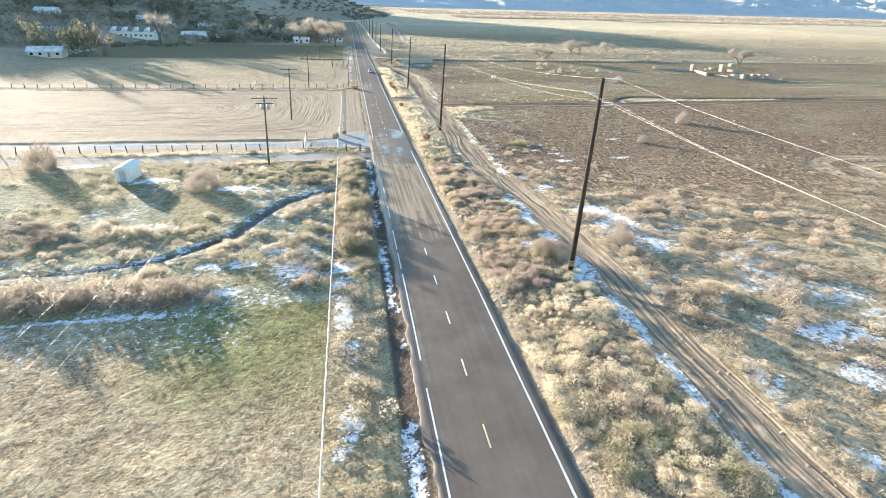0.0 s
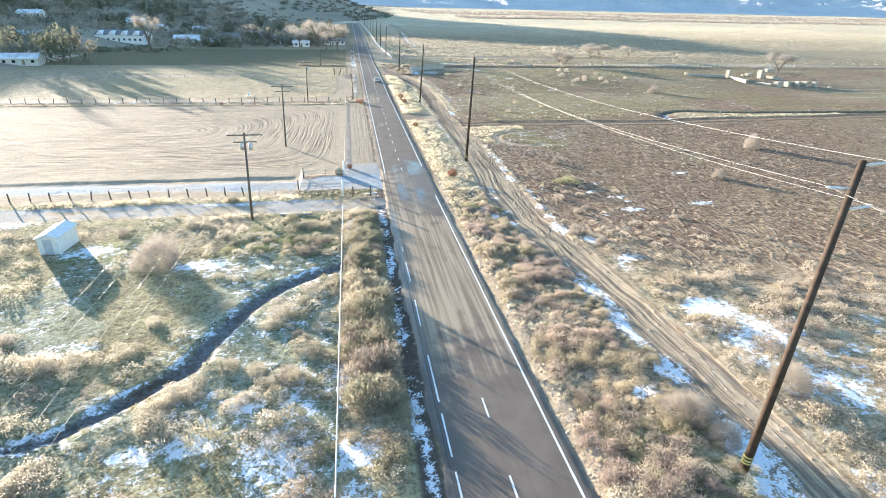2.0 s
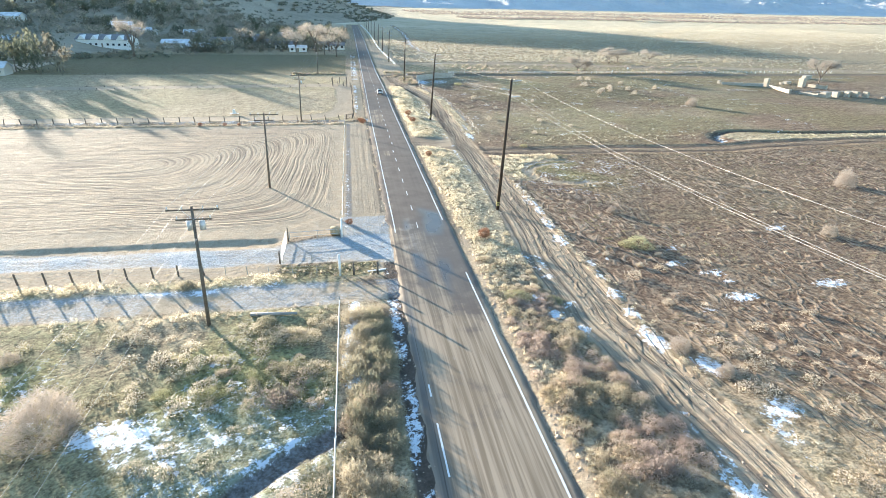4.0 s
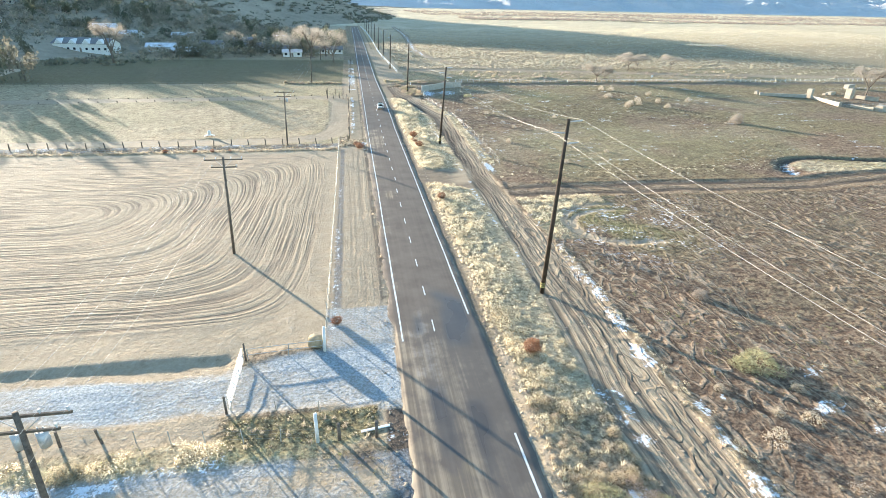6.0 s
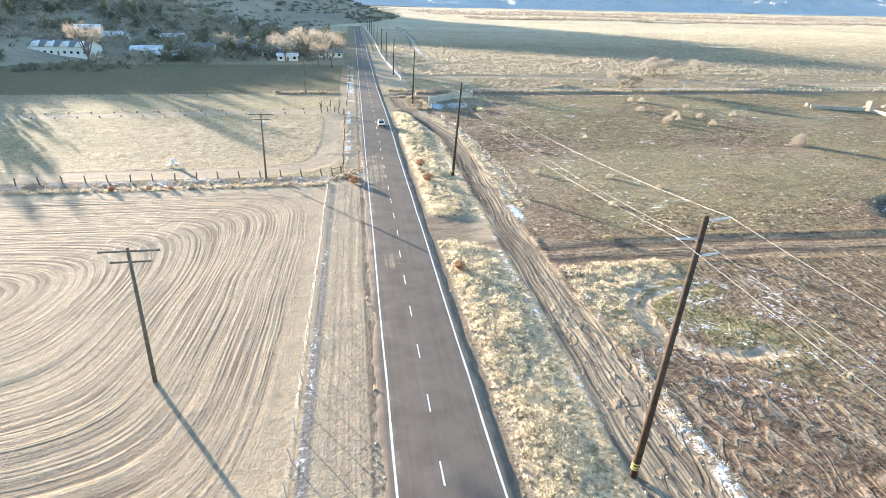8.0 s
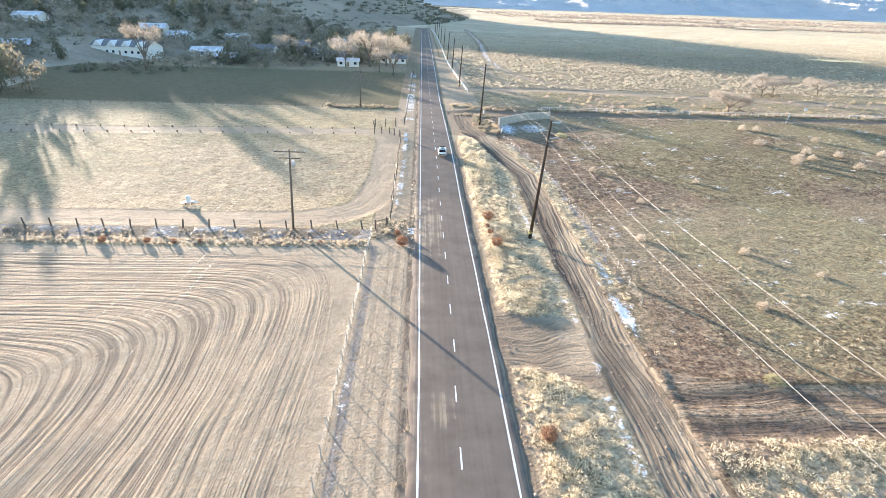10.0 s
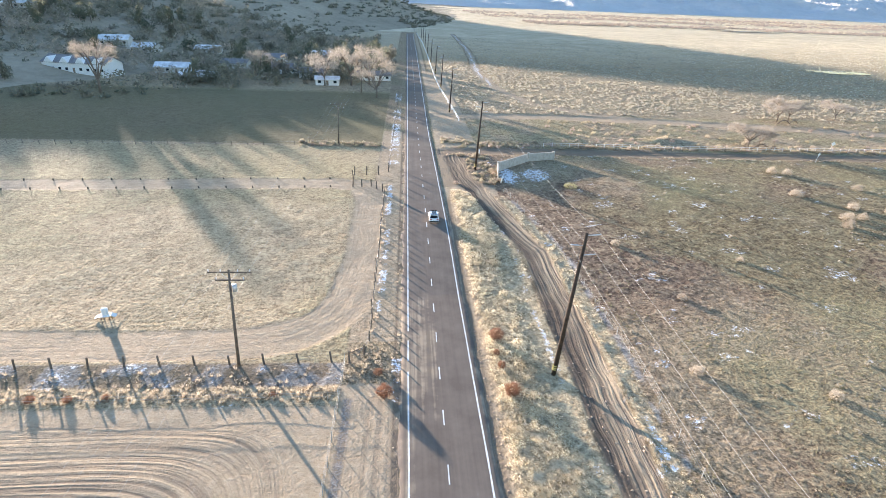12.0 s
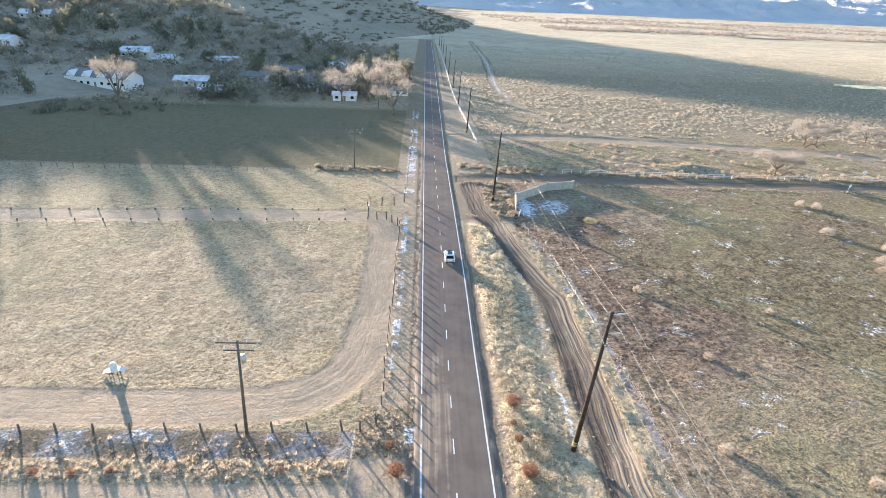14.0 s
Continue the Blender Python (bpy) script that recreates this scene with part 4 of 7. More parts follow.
M_HILL = simple("chaparral_slope", (0.26, 0.22, 0.16), (0.44, 0.37, 0.27), 0.02, 0.95, relief=0.8, depth=3.0, fine=0.25)
hill = tagged(arrays("hillside", np.stack([HX, HY, HZ], -1).reshape(-1, 3), hq, M_HILL, smooth=True), "dark scrub-covered hillside behind the village", "hill", kind="structure")

mx_, my_ = np.linspace(-800, 4700, 240), np.linspace(3300, 4950, 90)
MX, MY = np.meshgrid(mx_, my_)
rise_m = smooth(MY, 3750 - 250 * smooth(MX, 1500, 4000), 4750)
rid = sum(w * (1 - np.abs(vnoise(MX + (fbm(MX, MY, 300, 79, 2) - 0.5) * 160, MY * 0.3, sc, 70 + k) - 0.5) * 2) for k, (w, sc) in enumerate(((0.32, 380), (0.34, 150), (0.22, 70), (0.12, 38))))
toe = smooth(MY + (fbm(MX, MY, 500, 74, 3) - 0.5) * 500, 3330, 3800)
MZ = rise(MY) - 1.5 + toe * (8 + 85 * rid ** 2.2) + rise_m * (85 + 80 * rid)
mi = np.arange(MX.size).reshape(MX.shape)
mq = np.stack([mi[:-1, :-1], mi[:-1, 1:], mi[1:, 1:], mi[1:, :-1]], -1).reshape(-1, 4)
# base grey is raised so that the colour carries the distant haze
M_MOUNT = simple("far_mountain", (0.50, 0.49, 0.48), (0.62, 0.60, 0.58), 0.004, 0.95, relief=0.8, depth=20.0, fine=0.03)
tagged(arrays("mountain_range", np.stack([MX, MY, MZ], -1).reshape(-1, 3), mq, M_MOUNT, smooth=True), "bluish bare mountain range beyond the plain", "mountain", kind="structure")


# ---- utility poles and wires ----
def tube(pts, r, n=5):
    """Verts and quads of a thin round tube along points."""
    pts = np.asarray(pts, float)
    d = np.gradient(pts, axis=0)
    d /= np.linalg.norm(d, axis=1)[:, None]
    s = np.cross(d, [0, 0, 1.0]); s /= np.maximum(np.linalg.norm(s, axis=1), 1e-6)[:, None]
    u = np.cross(s, d)
    a = np.arange(n) * 2 * math.pi / n
    v = (pts[:, None] + r * (np.cos(a)[None, :, None] * s[:, None] + np.sin(a)[None, :, None] * u[:, None])).reshape(-1, 3)
    k = len(pts)
    i, j = np.meshgrid(np.arange(k - 1), np.arange(n), indexing="ij")
    j2 = (j + 1) % n
    f = np.stack([i * n + j, i * n + j2, (i + 1) * n + j2, (i + 1) * n + j], -1).reshape(-1, 4)
    return v, f


def span(a, b, sag, name, label, r=0.014, group=""):
    t = np.linspace(0, 1, 25)
    p = np.outer(1 - t, a) + np.outer(t, b)
    p[:, 2] -= sag * 4 * t * (1 - t)
    v, f = tube(p, r)
    return tagged(arrays(name, v, f, M_WIRE, smooth=True), label, "wire", group)


def tall_pole(x, y, h, lean=0.05):
    """Tall bare pole with three short insulator arms. Returns it and its wire points."""
    z0 = float(gz(x, y))
    ob = empty("utility_pole", pose(x, y, z0), "tall dark creosoted utility pole with insulator arms", "utility pole", "tall roadside poles")
    tx = lean * h
    part("shaft", rod(bmesh.new(), (0, 0, -1.0), (tx, 0.0, h), 0.27, 0.16, 12), M_POLE, ob, smooth=True)
    for zb in (0.75, 0.95, 1.2):
        part("band", rod(bmesh.new(), (lean * zb, 0, zb), (lean * zb, 0, zb + 0.1), 0.285, 0.285, 12), M_BAND, ob, "yellow reflective band")
    tips = []
    for s, dz in ((1, 0.25), (-1, 1.35), (1, 2.4)):
        zc = h - dz
        a = (tx * zc / h, 0, zc)
        b = (a[0] + s * 1.45, 0, zc + 0.12)
        arm = part("arm", rod(bmesh.new(), a, b, 0.06, 0.045, 6), M_GALV, ob, "grey post insulator arm")
        bm = bmesh.new()
        rod(bm, (b[0] - s * 0.95, 0, zc + 0.03), (b[0] - s * 0.1, 0, zc + 0.11), 0.075, 0.065, 8)
        part("insulator", bm, M_CERAMIC, arm)
        tips.append((x + b[0], y, z0 + b[2] + 0.05))
    return tips


RIGHT = [(21.2, -28, 20), (21.65, 45.7, 19.3, 0.036), (20.85, 124.6, 19.3, 0.046), (20.75, 197.3, 17.3, 0.074), (20.8, 273.3, 16.2), (19.4, 341, 15.2), (19.3, 392.8, 14.2), (19.0, 437, 13.6), (18.6, 486, 13), (18.4, 538, 12.5), (18.4, 594, 12.5), (18.3, 647, 12.5), (18, 697, 12.5)]
tips = [tall_pole(*p) for p in RIGHT]
for a, b in zip(tips, tips[1:]):
    for p, q in zip(a, b):
        span(p, q, 1.5, "power_line", "bright aluminium power line between tall poles", 0.0105, "power lines by the track")


def cross_pole(x, y, h, lean, drum=False):
    z0 = float(gz(x, y))
    ob = empty("utility_pole", pose(x, y, z0), "wooden utility pole with double crossarm and insulators", "utility pole", "crossarm poles by the field")
    tx = lean * h
    part("shaft", rod(bmesh.new(), (0, 0, -1.0), (tx, 0, h), 0.19, 0.12, 10), M_WOOD, ob, smooth=True)
    tips = []
    for zc, half in ((h - 0.35, 2.2), (h - 1.25, 1.5)):
        c = tx * zc / h
        arm = part("crossarm", box(bmesh.new(), c - half, c + half, 0.10, 0.22, zc - 0.07, zc + 0.07, 0.01), M_WOOD, ob)
        for s in (-1, -0.42, 0.42, 1) if half > 1.9 else (-1, 1):
            bm = rod(bmesh.new(), (c + s * (half - 0.12), 0.16, zc + 0.07), (c + s * (half - 0.12), 0.16, zc + 0.2), 0.03, 0.03, 6)
            rod(bm, (c + s * (half - 0.12), 0.16, zc + 0.18), (c + s * (half - 0.12), 0.16, zc + 0.32), 0.075, 0.05, 8)
            part("insulator", bm, M_CERAMIC, arm)
            if half > 1.9:
                tips.append((x + c + s * (half - 0.12), y + 0.16, z0 + zc + 0.3))
    for s in (-1, 1):
        part("brace", rod(bmesh.new(), (tx * 0.87, 0.16, h - 1.3), (tx + s * 0.9, 0.16, h - 0.42), 0.02, 0.02, 5), M_GALV, ob)
    if drum == 2:
        for s in (-0.5, 0.55):
            can = part("transformer", rod(bmesh.new(), (tx + s, 0.28, h - 2.25), (tx + s, 0.28, h - 1.45), 0.26, 0.26, 14), M_GALV, ob, "pale blue-grey transformer can", smooth=True)
            part("lid", rod(bmesh.new(), (tx + s, 0.28, h - 1.45), (tx + s, 0.28, h - 1.38), 0.28, 0.2, 14), M_GALV, can)
            for q in (-0.12, 0.12):
                part("bushing", rod(bmesh.new(), (tx + s + q, 0.28, h - 1.38), (tx + s + q, 0.28, h - 1.16), 0.05, 0.035, 8), M_CERAMIC, can)
    elif drum:
        part("transformer", rod(bmesh.new(), (tx + 0.4, -0.1, h - 2.4), (tx + 0.4, -0.1, h - 1.6), 0.25, 0.25, 12), M_GALV, ob, "grey steel transformer can", smooth=True)
    return tips


LEFT = [(-15.2, 2, 12), (-15.1, 96.5, 12.0), (-15.0, 139.6, 12.5), (-14.4, 199.5, 12.0), (-14.6, 296, 10.8), (-14.6, 376, 10.5), (-14.5, 440, 10)]
tl = [cross_pole(x, y, h, 0.04, {1: 2, 3: 1}.get(k, 0)) for k, (x, y, h) in enumerate(LEFT)]
for a, b in zip(tl, tl[1:]):
    for p, q in zip(a, b):
        span(p, q, 0.9, "power_line", "thin power line between crossarm poles", 0.007, "power lines over the field")


# ---- plants ----
def blades(n, shape, rng, thin=0.05, inner=0.3, wild=0.7):
    """n slender triangles of a unit bush, as (n,3,3). shape: dome, ball, tuft or spray."""
    if shape == "tuft":
        a, lean = rng.uniform(0, 2 * math.pi, n), rng.uniform(0.05, 0.75, n)
        tip = np.stack([np.cos(a) * lean, np.sin(a) * lean, rng.uniform(0.55, 1.0, n)], -1)
        root = np.stack([np.cos(a), np.sin(a), np.zeros(n)], -1) * rng.uniform(0.02, 0.3, n)[:, None]
    else:
        d = rng.normal(size=(n, 3))
        d /= np.linalg.norm(d, axis=1)[:, None]
        if shape != "ball":
            d[:, 2] = np.abs(d[:, 2])
        lob = rng.normal(size=(7, 3)); lob[:, 2] = np.abs(lob[:, 2]); lob /= np.linalg.norm(lob, axis=1)[:, None]
        r = 0.72 + 0.34 * np.max(np.clip(d @ lob.T, 0, 1) ** 6, axis=1) + rng.normal(0, 0.07, n)
        h = {"dome": 0.8, "ball": 1.0, "spray": 1.25}[shape]
        p = d * (r * (1 - np.abs(rng.normal(0, 0.2, n))))[:, None] * [1, 1, h]
        way = d * 0.8 + rng.normal(0, wild, (n, 3)) + [0, 0, 0.35 / wild]
        way /= np.linalg.norm(way, axis=1)[:, None]
        length = inner * rng.uniform(0.6, 1.5, n)
        tip, root = p + way * (length * 0.55)[:, None], p - way * (length * 0.45)[:, None]
        if shape == "ball":
            tip[:, 2] += 0.9; root[:, 2] += 0.9
        root[:, 2], tip[:, 2] = np.abs(root[:, 2]), np.abs(tip[:, 2])
    w = rng.normal(size=(n, 3))
    w -= d_along(tip - root, w)
    w *= (thin * rng.uniform(0.6, 1.4, n) / np.linalg.norm(w, axis=1))[:, None]
    return np.stack([root - w, root + w, tip], 1)


def d_along(axis_v, w):
    u = axis_v / np.maximum(np.linalg.norm(axis_v, axis=1), 1e-6)[:, None]
    return u * np.sum(u * w, axis=1)[:, None]


def leaves(n, rng, size=0.1):
    """n small leaf clumps (triangles) filling a lumpy unit crown."""
    lob = rng.normal(size=(9, 3)) * [0.55, 0.55, 0.42]
    c = lob[rng.integers(0, 9, n)]
    o = rng.normal(size=(n, 3)); o /= np.linalg.norm(o, axis=1)[:, None]
    p = c + o * rng.uniform(0.28, 0.46, n)[:, None]
    t = rng.normal(size=(n, 3, 3)) * size
    return p[:, None] + t


def scatter(name, kinds, xs, ys, sizes, material, label, category, tall=1.0, tones=None, zs=None, parent=None):
    """Many plants as one object of kind stuff."""
    xs, ys, sizes = np.asarray(xs), np.asarray(ys), np.asarray(sizes)
    n = len(xs)
    zs = gz(xs, ys) if zs is None else zs
    pick, rot = RNG.integers(0, len(kinds), n), RNG.uniform(0, 2 * math.pi, n)
    tones = RNG.uniform(0, 1, n) if tones is None else tones
    hv = tall * RNG.uniform(0.8, 1.2, n)
    out, tone = [], []
    for k, tri in enumerate(kinds):
        s = np.where(pick == k)[0]
        if not len(s):
            continue
        c, sn = np.cos(rot[s]), np.sin(rot[s])
        v = tri.reshape(-1, 3)
        x = (c[:, None] * v[None, :, 0] - sn[:, None] * v[None, :, 1]) * sizes[s][:, None] + xs[s][:, None]
        y = (sn[:, None] * v[None, :, 0] + c[:, None] * v[None, :, 1]) * sizes[s][:, None] + ys[s][:, None]
        z = v[None, :, 2] * (sizes[s] * hv[s])[:, None] + zs[s][:, None] - 0.03
        out.append(np.stack([x, y, z], -1).reshape(-1, 3))
        tone.append(np.repeat(tones[s], len(v)))
    v = np.concatenate(out)
    ob = arrays(name, v, np.arange(len(v)).reshape(-1, 3), material, parent)
    at = ob.data.attributes.new("tone", "FLOAT", "POINT")
    at.data.foreach_set("value", np.concatenate(tone).astype(np.float32))
    return tagged(ob, label, category, kind="stuff")


def spread(x0, x1, y0, y1, per_m2, keep=None, clump=None):
    """Random places in a field; clump: scale in metres and threshold of gathering."""
    n = int((x1 - x0) * (y1 - y0) * per_m2)
    x, y = RNG.uniform(x0, x1, n), RNG.uniform(y0, y1, n)
    ok = np.ones(n, bool)
    if clump:
        ok &= fbm(x, y, clump[0], 91, 3) + RNG.uniform(-0.08, 0.08, n) > clump[1]
    if keep is not None:
        ok &= keep(x, y)
    return x[ok], y[ok]


def snow_at(x, y):
    """How much snow lies at places."""
    i, j = np.clip(np.searchsorted(gx, x), 0, len(gx) - 1), np.clip(np.searchsorted(gy, y), 0, len(gy) - 1)
    return GP["snow"][j, i]


def off_ways(x, y):
    ok = ((x < ROAD_L - 0.5) | (x > ROAD_R + 0.9)) & (snow_at(x, y) < 0.6)
    for way, half in ((CROSS, 3.0), (LANE, 2.8), (DRIVE, 3.0), (CREEK, 1.2), (FIELDWAY, 2.5), (PLAINWAY, 3.2), (PLAINWAY2, 2.2)):
        ok &= line_dist(x, y, way)[0] > half
    return ok & (line_dist(x, y, TRACK)[0] > track_half(y) + 0.3)


def off_gap(x, y):
    return off_ways(x, y) & (junction(x, y) > 0.6)


def beside_track(x, y):
    d, s, run = line_dist(x, y, TRACK)
    return (s > track_half(y) + 0.3) & (s < track_half(y) + 2.8)


def cat(*sets):
    return np.concatenate([s[0] for s in sets]), np.concatenate([s[1] for s in sets])


K_BUSH = [blades(390, "dome", RNG, 0.032, 0.125, 1.3) for _ in range(8)]
K_BUSH2 = [blades(180, "dome", RNG, 0.048, 0.16, 1.3) for _ in range(8)]
K_BIG = [blades(640, "dome", RNG, 0.024, 0.10, 1.4) for _ in range(5)]
K_SPRAY = [blades(520, "spray", RNG, 0.020, 0.24) for _ in range(5)]
K_SMALL = [blades(80, "dome", RNG, 0.08, 0.4) for _ in range(6)]
K_TINY = [blades(15, "dome", RNG, 0.18, 0.6) for _ in range(6)]
K_TUFT = [blades(18, "tuft", RNG, 0.04) for _ in range(8)]
K_MINI = [blades(9, "dome", RNG, 0.22, 0.7) for _ in range(6)]
K_HUM = [blades(56, "dome", RNG, 0.049, 0.22, 1.0) for _ in range(7)]
K_MID = [blades(30, "dome", RNG, 0.065, 0.36) for _ in range(6)]
K_FAR = [blades(4, "tuft", RNG, 0.3) for _ in range(6)]
K_TUFT2 = [blades(8, "tuft", RNG, 0.10) for _ in range(6)]

# dense brush along both sides of the road


def patch(x, y, sc=5.0):
    """Tone of a plant: neighbours are alike, with some strays."""
    return np.clip((fbm(x, y, sc, 121, 3) - 0.5) * 2.6 + 0.5 + RNG.normal(0, 0.16, len(x)), 0, 1)


def girth(x, y, lo, hi):
    return lo + (hi - lo) * np.clip(smooth(fbm(x, y, 3.5, 131, 3), 0.3, 0.7) * 0.6 + RNG.uniform(0, 0.4, len(x)), 0, 1)


def edge_in(x, y):
    return (x > 12.95 + 0.8 * fbm(x, y, 4, 141, 3)) & off_ways(x, y)


x, y = cat(spread(13.0, 23.4, 42, 107, 1.65, edge_in, (3.5, 0.29)), spread(14.6, 23.5, 8, 44, 0.30, edge_in, (6, 0.5)), spread(15, 22, 107, 118, 0.12, off_ways))
scatter("roadside_brush", K_BUSH, x, y, girth(x, y, 0.4, 1.15) * (1 - 0.45 * (1 - smooth(x, 13.2, 14.6))) * (1 - 0.3 * smooth(x, 19, 22.5)) * (1 - 0.35 * smooth(y, 84, 98)), M_BRUSH, "dense dry brown brush on the road verge", "brush", 1.15, patch(x, y))
x, y = cat(spread(-2.2, 1.9, 50, 97.3, 1.4, lambda a, b: snow_at(a, b) < 0.7), spread(-6.5, -3, 47, 79, 0.5, off_ways, (5, 0.42)), spread(-13, -3, 83, 92, 0.4, off_ways), spread(-11, -3.5, 92, 96.3, 0.55, off_ways), spread(-2, 1.6, 86, 97.3, 0.5), spread(-19.5, -17, 103.8, 105, 1.0))
scatter("roadside_brush", K_BUSH, x, y, girth(x, y, 0.45, 1.15), M_WILLOW, "dense grey-brown brush between fence and road", "brush", 1.15, patch(x, y))
x, y = cat(spread(-1.9, 1.5, 56, 96.5, 0.95), spread(-12, -4, 50, 60, 0.05))
scatter("willow_brush", K_SPRAY, x, y, RNG.uniform(0.8, 1.2, len(x)) * (1 + 0.3 * smooth(76 - y, 0, 8)), M_WILLOW, "tall dry willow brush beside the road", "brush", 1.0, patch(x, y))
x, y = cat(spread(-75, -14.2, 45.6, 49.2, 0.46, None, (7, 0.36)))
scatter("hedge_brush", K_BIG, x, y, RNG.uniform(1.3, 2.0, len(x)), M_TAUPE, "thick pale hedge of brush along the field edge", "brush", 1.2)
# sagebrush
x, y = cat(spread(-75, -13.2, 45.2, 51.0, 0.75, None, (7, 0.38)), spread(-75, -3, 52, 97, 0.13, off_ways, (9, 0.45)), spread(-34, -4, 53, 64, 0.3, off_ways, (5, 0.46)), spread(-24, -3.5, 84, 96.6, 0.35, off_ways, (4, 0.44)),
           spread(-2, 1.8, 8, 50, 0.35))
scatter("sagebrush", K_BUSH2, x, y, girth(x, y, 0.35, 1.1), M_SAGE, "pale grey-tan sagebrush clumps in rough ground", "brush", 1.1, patch(x, y))
x, y = cat(spread(28.4, 48, 3, 72, 0.66, off_ways, (9, 0.40)), spread(48, 64, 3, 75, 0.32, off_ways, (11, 0.45)), spread(29.5, 46, 70, 103, 0.16, off_ways, (6, 0.48)), spread(62, 130, 5, 70, 0.05, None, (14, 0.5)))
scatter("sagebrush", K_BUSH2, x, y, girth(x, y, 0.35, 1.2), M_TAN, "grey-brown sagebrush clumps beside the dirt track", "brush", 1.0, patch(x, y))
x, y = spread(13.1, 23.6, 6, 47, 1.15, edge_in, (4, 0.30))
scatter("rabbitbrush", K_BUSH, x, y, girth(x, y, 0.4, 1.15), M_RABBIT, "pale cream fluffy rabbitbrush on the road verge", "brush", 0.95, patch(x, y, 4.0))
x, y = cat(spread(-13.5, -4.5, 50, 78, 0.14, off_ways, (5, 0.42)), spread(-52, -30, 57.5, 70, 0.36, off_ways, (6, 0.40)), spread(-30, -4, 52, 62, 0.05, off_ways))
scatter("taupe_brush", K_BIG, x, y, girth(x, y, 0.6, 1.4), M_TAUPE, "fluffy taupe-grey brush along the creek", "brush", 0.9, patch(x, y, 4.0))
CLUMPS = ((-15.6, 56.9, 1.5), (-13.7, 55.2, 1.4), (-14.9, 58.0, 1.2), (-13.5, 59.3, 1.1), (-11.0, 61.8, 1.2), (-9.9, 57.9, 1.1), (-8.3, 59.4, 1.0), (-20.3, 65.1, 0.9), (-23, 64.1, 0.9), (-21, 52.0, 1.5), (-22.4, 51.6, 1.3),
          (-19.1, 69.7, 1.0), (-8.0, 69.8, 1.3), (-9.3, 68.0, 1.1), (-29.5, 65.3, 1.8), (-27.2, 64.3, 1.7), (-25.2, 63.8, 1.4))
x = np.concatenate([cx + RNG.normal(0, 0.6 * r, 4) for cx, cy, r in CLUMPS])
y = np.concatenate([cy + RNG.normal(0, 0.45 * r, 4) for cx, cy, r in CLUMPS])
r = np.repeat([r for cx, cy, r in CLUMPS], 4) * RNG.uniform(0.6, 0.95, 4 * len(CLUMPS))
scatter("creek_brush", K_BIG, x, y, r, foliage("creek_brush", (0.50, 0.44, 0.345), (0.57, 0.505, 0.40), (0.40, 0.35, 0.275), 0.52), "soft pale beige brush along the creek bank", "brush", 1.0, patch(x, y, 3.0))
# pale straw on the verge
x, y = cat(spread(14.0, 22.3, 104, 170, 0.9, off_gap), spread(13.9, 22.0, 170, 258, 0.6, off_gap), spread(14.3, 23.5, 5, 108, 1.4, off_ways), spread(13.3, 15.8, 5, 170, 4.0, off_gap), spread(23, 30, 140, 160, 2.0, off_ways, (5, 0.5)))
scatter("straw_grass", K_TUFT, x, y, RNG.uniform(0.25, 0.52, len(x)) * (1 - (0.65 - 0.3 * (y > 165)) * smooth(x, 17.5, 21.5)), M_STRAW, "pale dry straw grass on the road bank", "grass")
x, y = cat(spread(14.0, 22.2, 104, 170, 2.2, off_gap), spread(13.8, 22.2, 170, 258, 3.6, off_gap), spread(-48, -9.5, 104.0, 106.3, 2.1, None, (2.2, 0.40)), spread(-30, -4, 97.0, 98.8, 0.8, None, (3, 0.45)))
scatter("straw_hummocks", K_HUM, x, y, girth(x, y, 0.38, 0.84) * (1 - 0.72 * smooth(x + 1.8 * (1 - smooth(y, 120, 150)), 17.5, 21.5)), M_STRAW, "soft pale clumps of dry grass on the road bank", "grass", 0.95, patch(x, y, 3.0))
x, y = cat(spread(28.0, 30.2, 8, 80, 1.1, off_ways), spread(25.6, 28.0, 80, 140, 1.2, off_ways), spread(24, 33, 178, 256, 2.0, beside_track), spread(20.8, 23.3, 178, 255, 0.8, off_ways), spread(27.3, 42, 140, 160, 1.9, lambda a, b: off_ways(a, b) & (np.hypot(a - 41, (b - 143) * 1.1) > 10.5), (6, 0.36)), spread(92.5, 150, 165.8, 171.5, 1.3, off_ways), spread(27, 95, 168, 173, 0.4, off_ways))
scatter("straw_grass", K_MID, x, y, RNG.uniform(0.2, 0.42, len(x)) + 0.25 * ((x > 27.3) & (x < 42) & (y > 140) & (y < 160)), M_STRAW, "dry straw tufts along the dirt track", "grass", 0.9, patch(x, y, 4.0))
# short grass of the near field and of the pasture
x, y = cat(spread(-60, -3, 8, 44.5, 4.6, None), spread(-2.5, 2.0, 8, 104, 2.0), spread(-75, -3, 46, 98.6, 0.55, off_ways), spread(-75, -3, 104.2, 106.8, 0.8), spread(-10, 1.6, 105.3, 108.4, 4.0), spread(-70, -10, 106, 110, 0.15, off_ways))
scatter("field_grass", K_TUFT2, x, y, RNG.uniform(0.08, 0.16, len(x)) + 0.12 * RNG.uniform(0, 1, len(x)) ** 6 + 0.1 * (y > 46), foliage("field_grass", (0.42, 0.36, 0.22), (0.54, 0.46, 0.30), (0.32, 0.32, 0.15), 0.45), "short dry grass turning green", "grass", 0.7)
x, y = cat(spread(-70, -3, 205.5, 292, 1.9, off_ways), spread(-120, -70, 205.5, 292, 0.8, off_ways), spread(-110, -3, 292, 297, 0.6))
scatter("pasture_grass", K_TUFT2, x, y, RNG.uniform(0.16, 0.38, len(x)), M_MATTED, "matted straw-coloured pasture grass", "grass", 0.36, patch(x, y, 7.0))
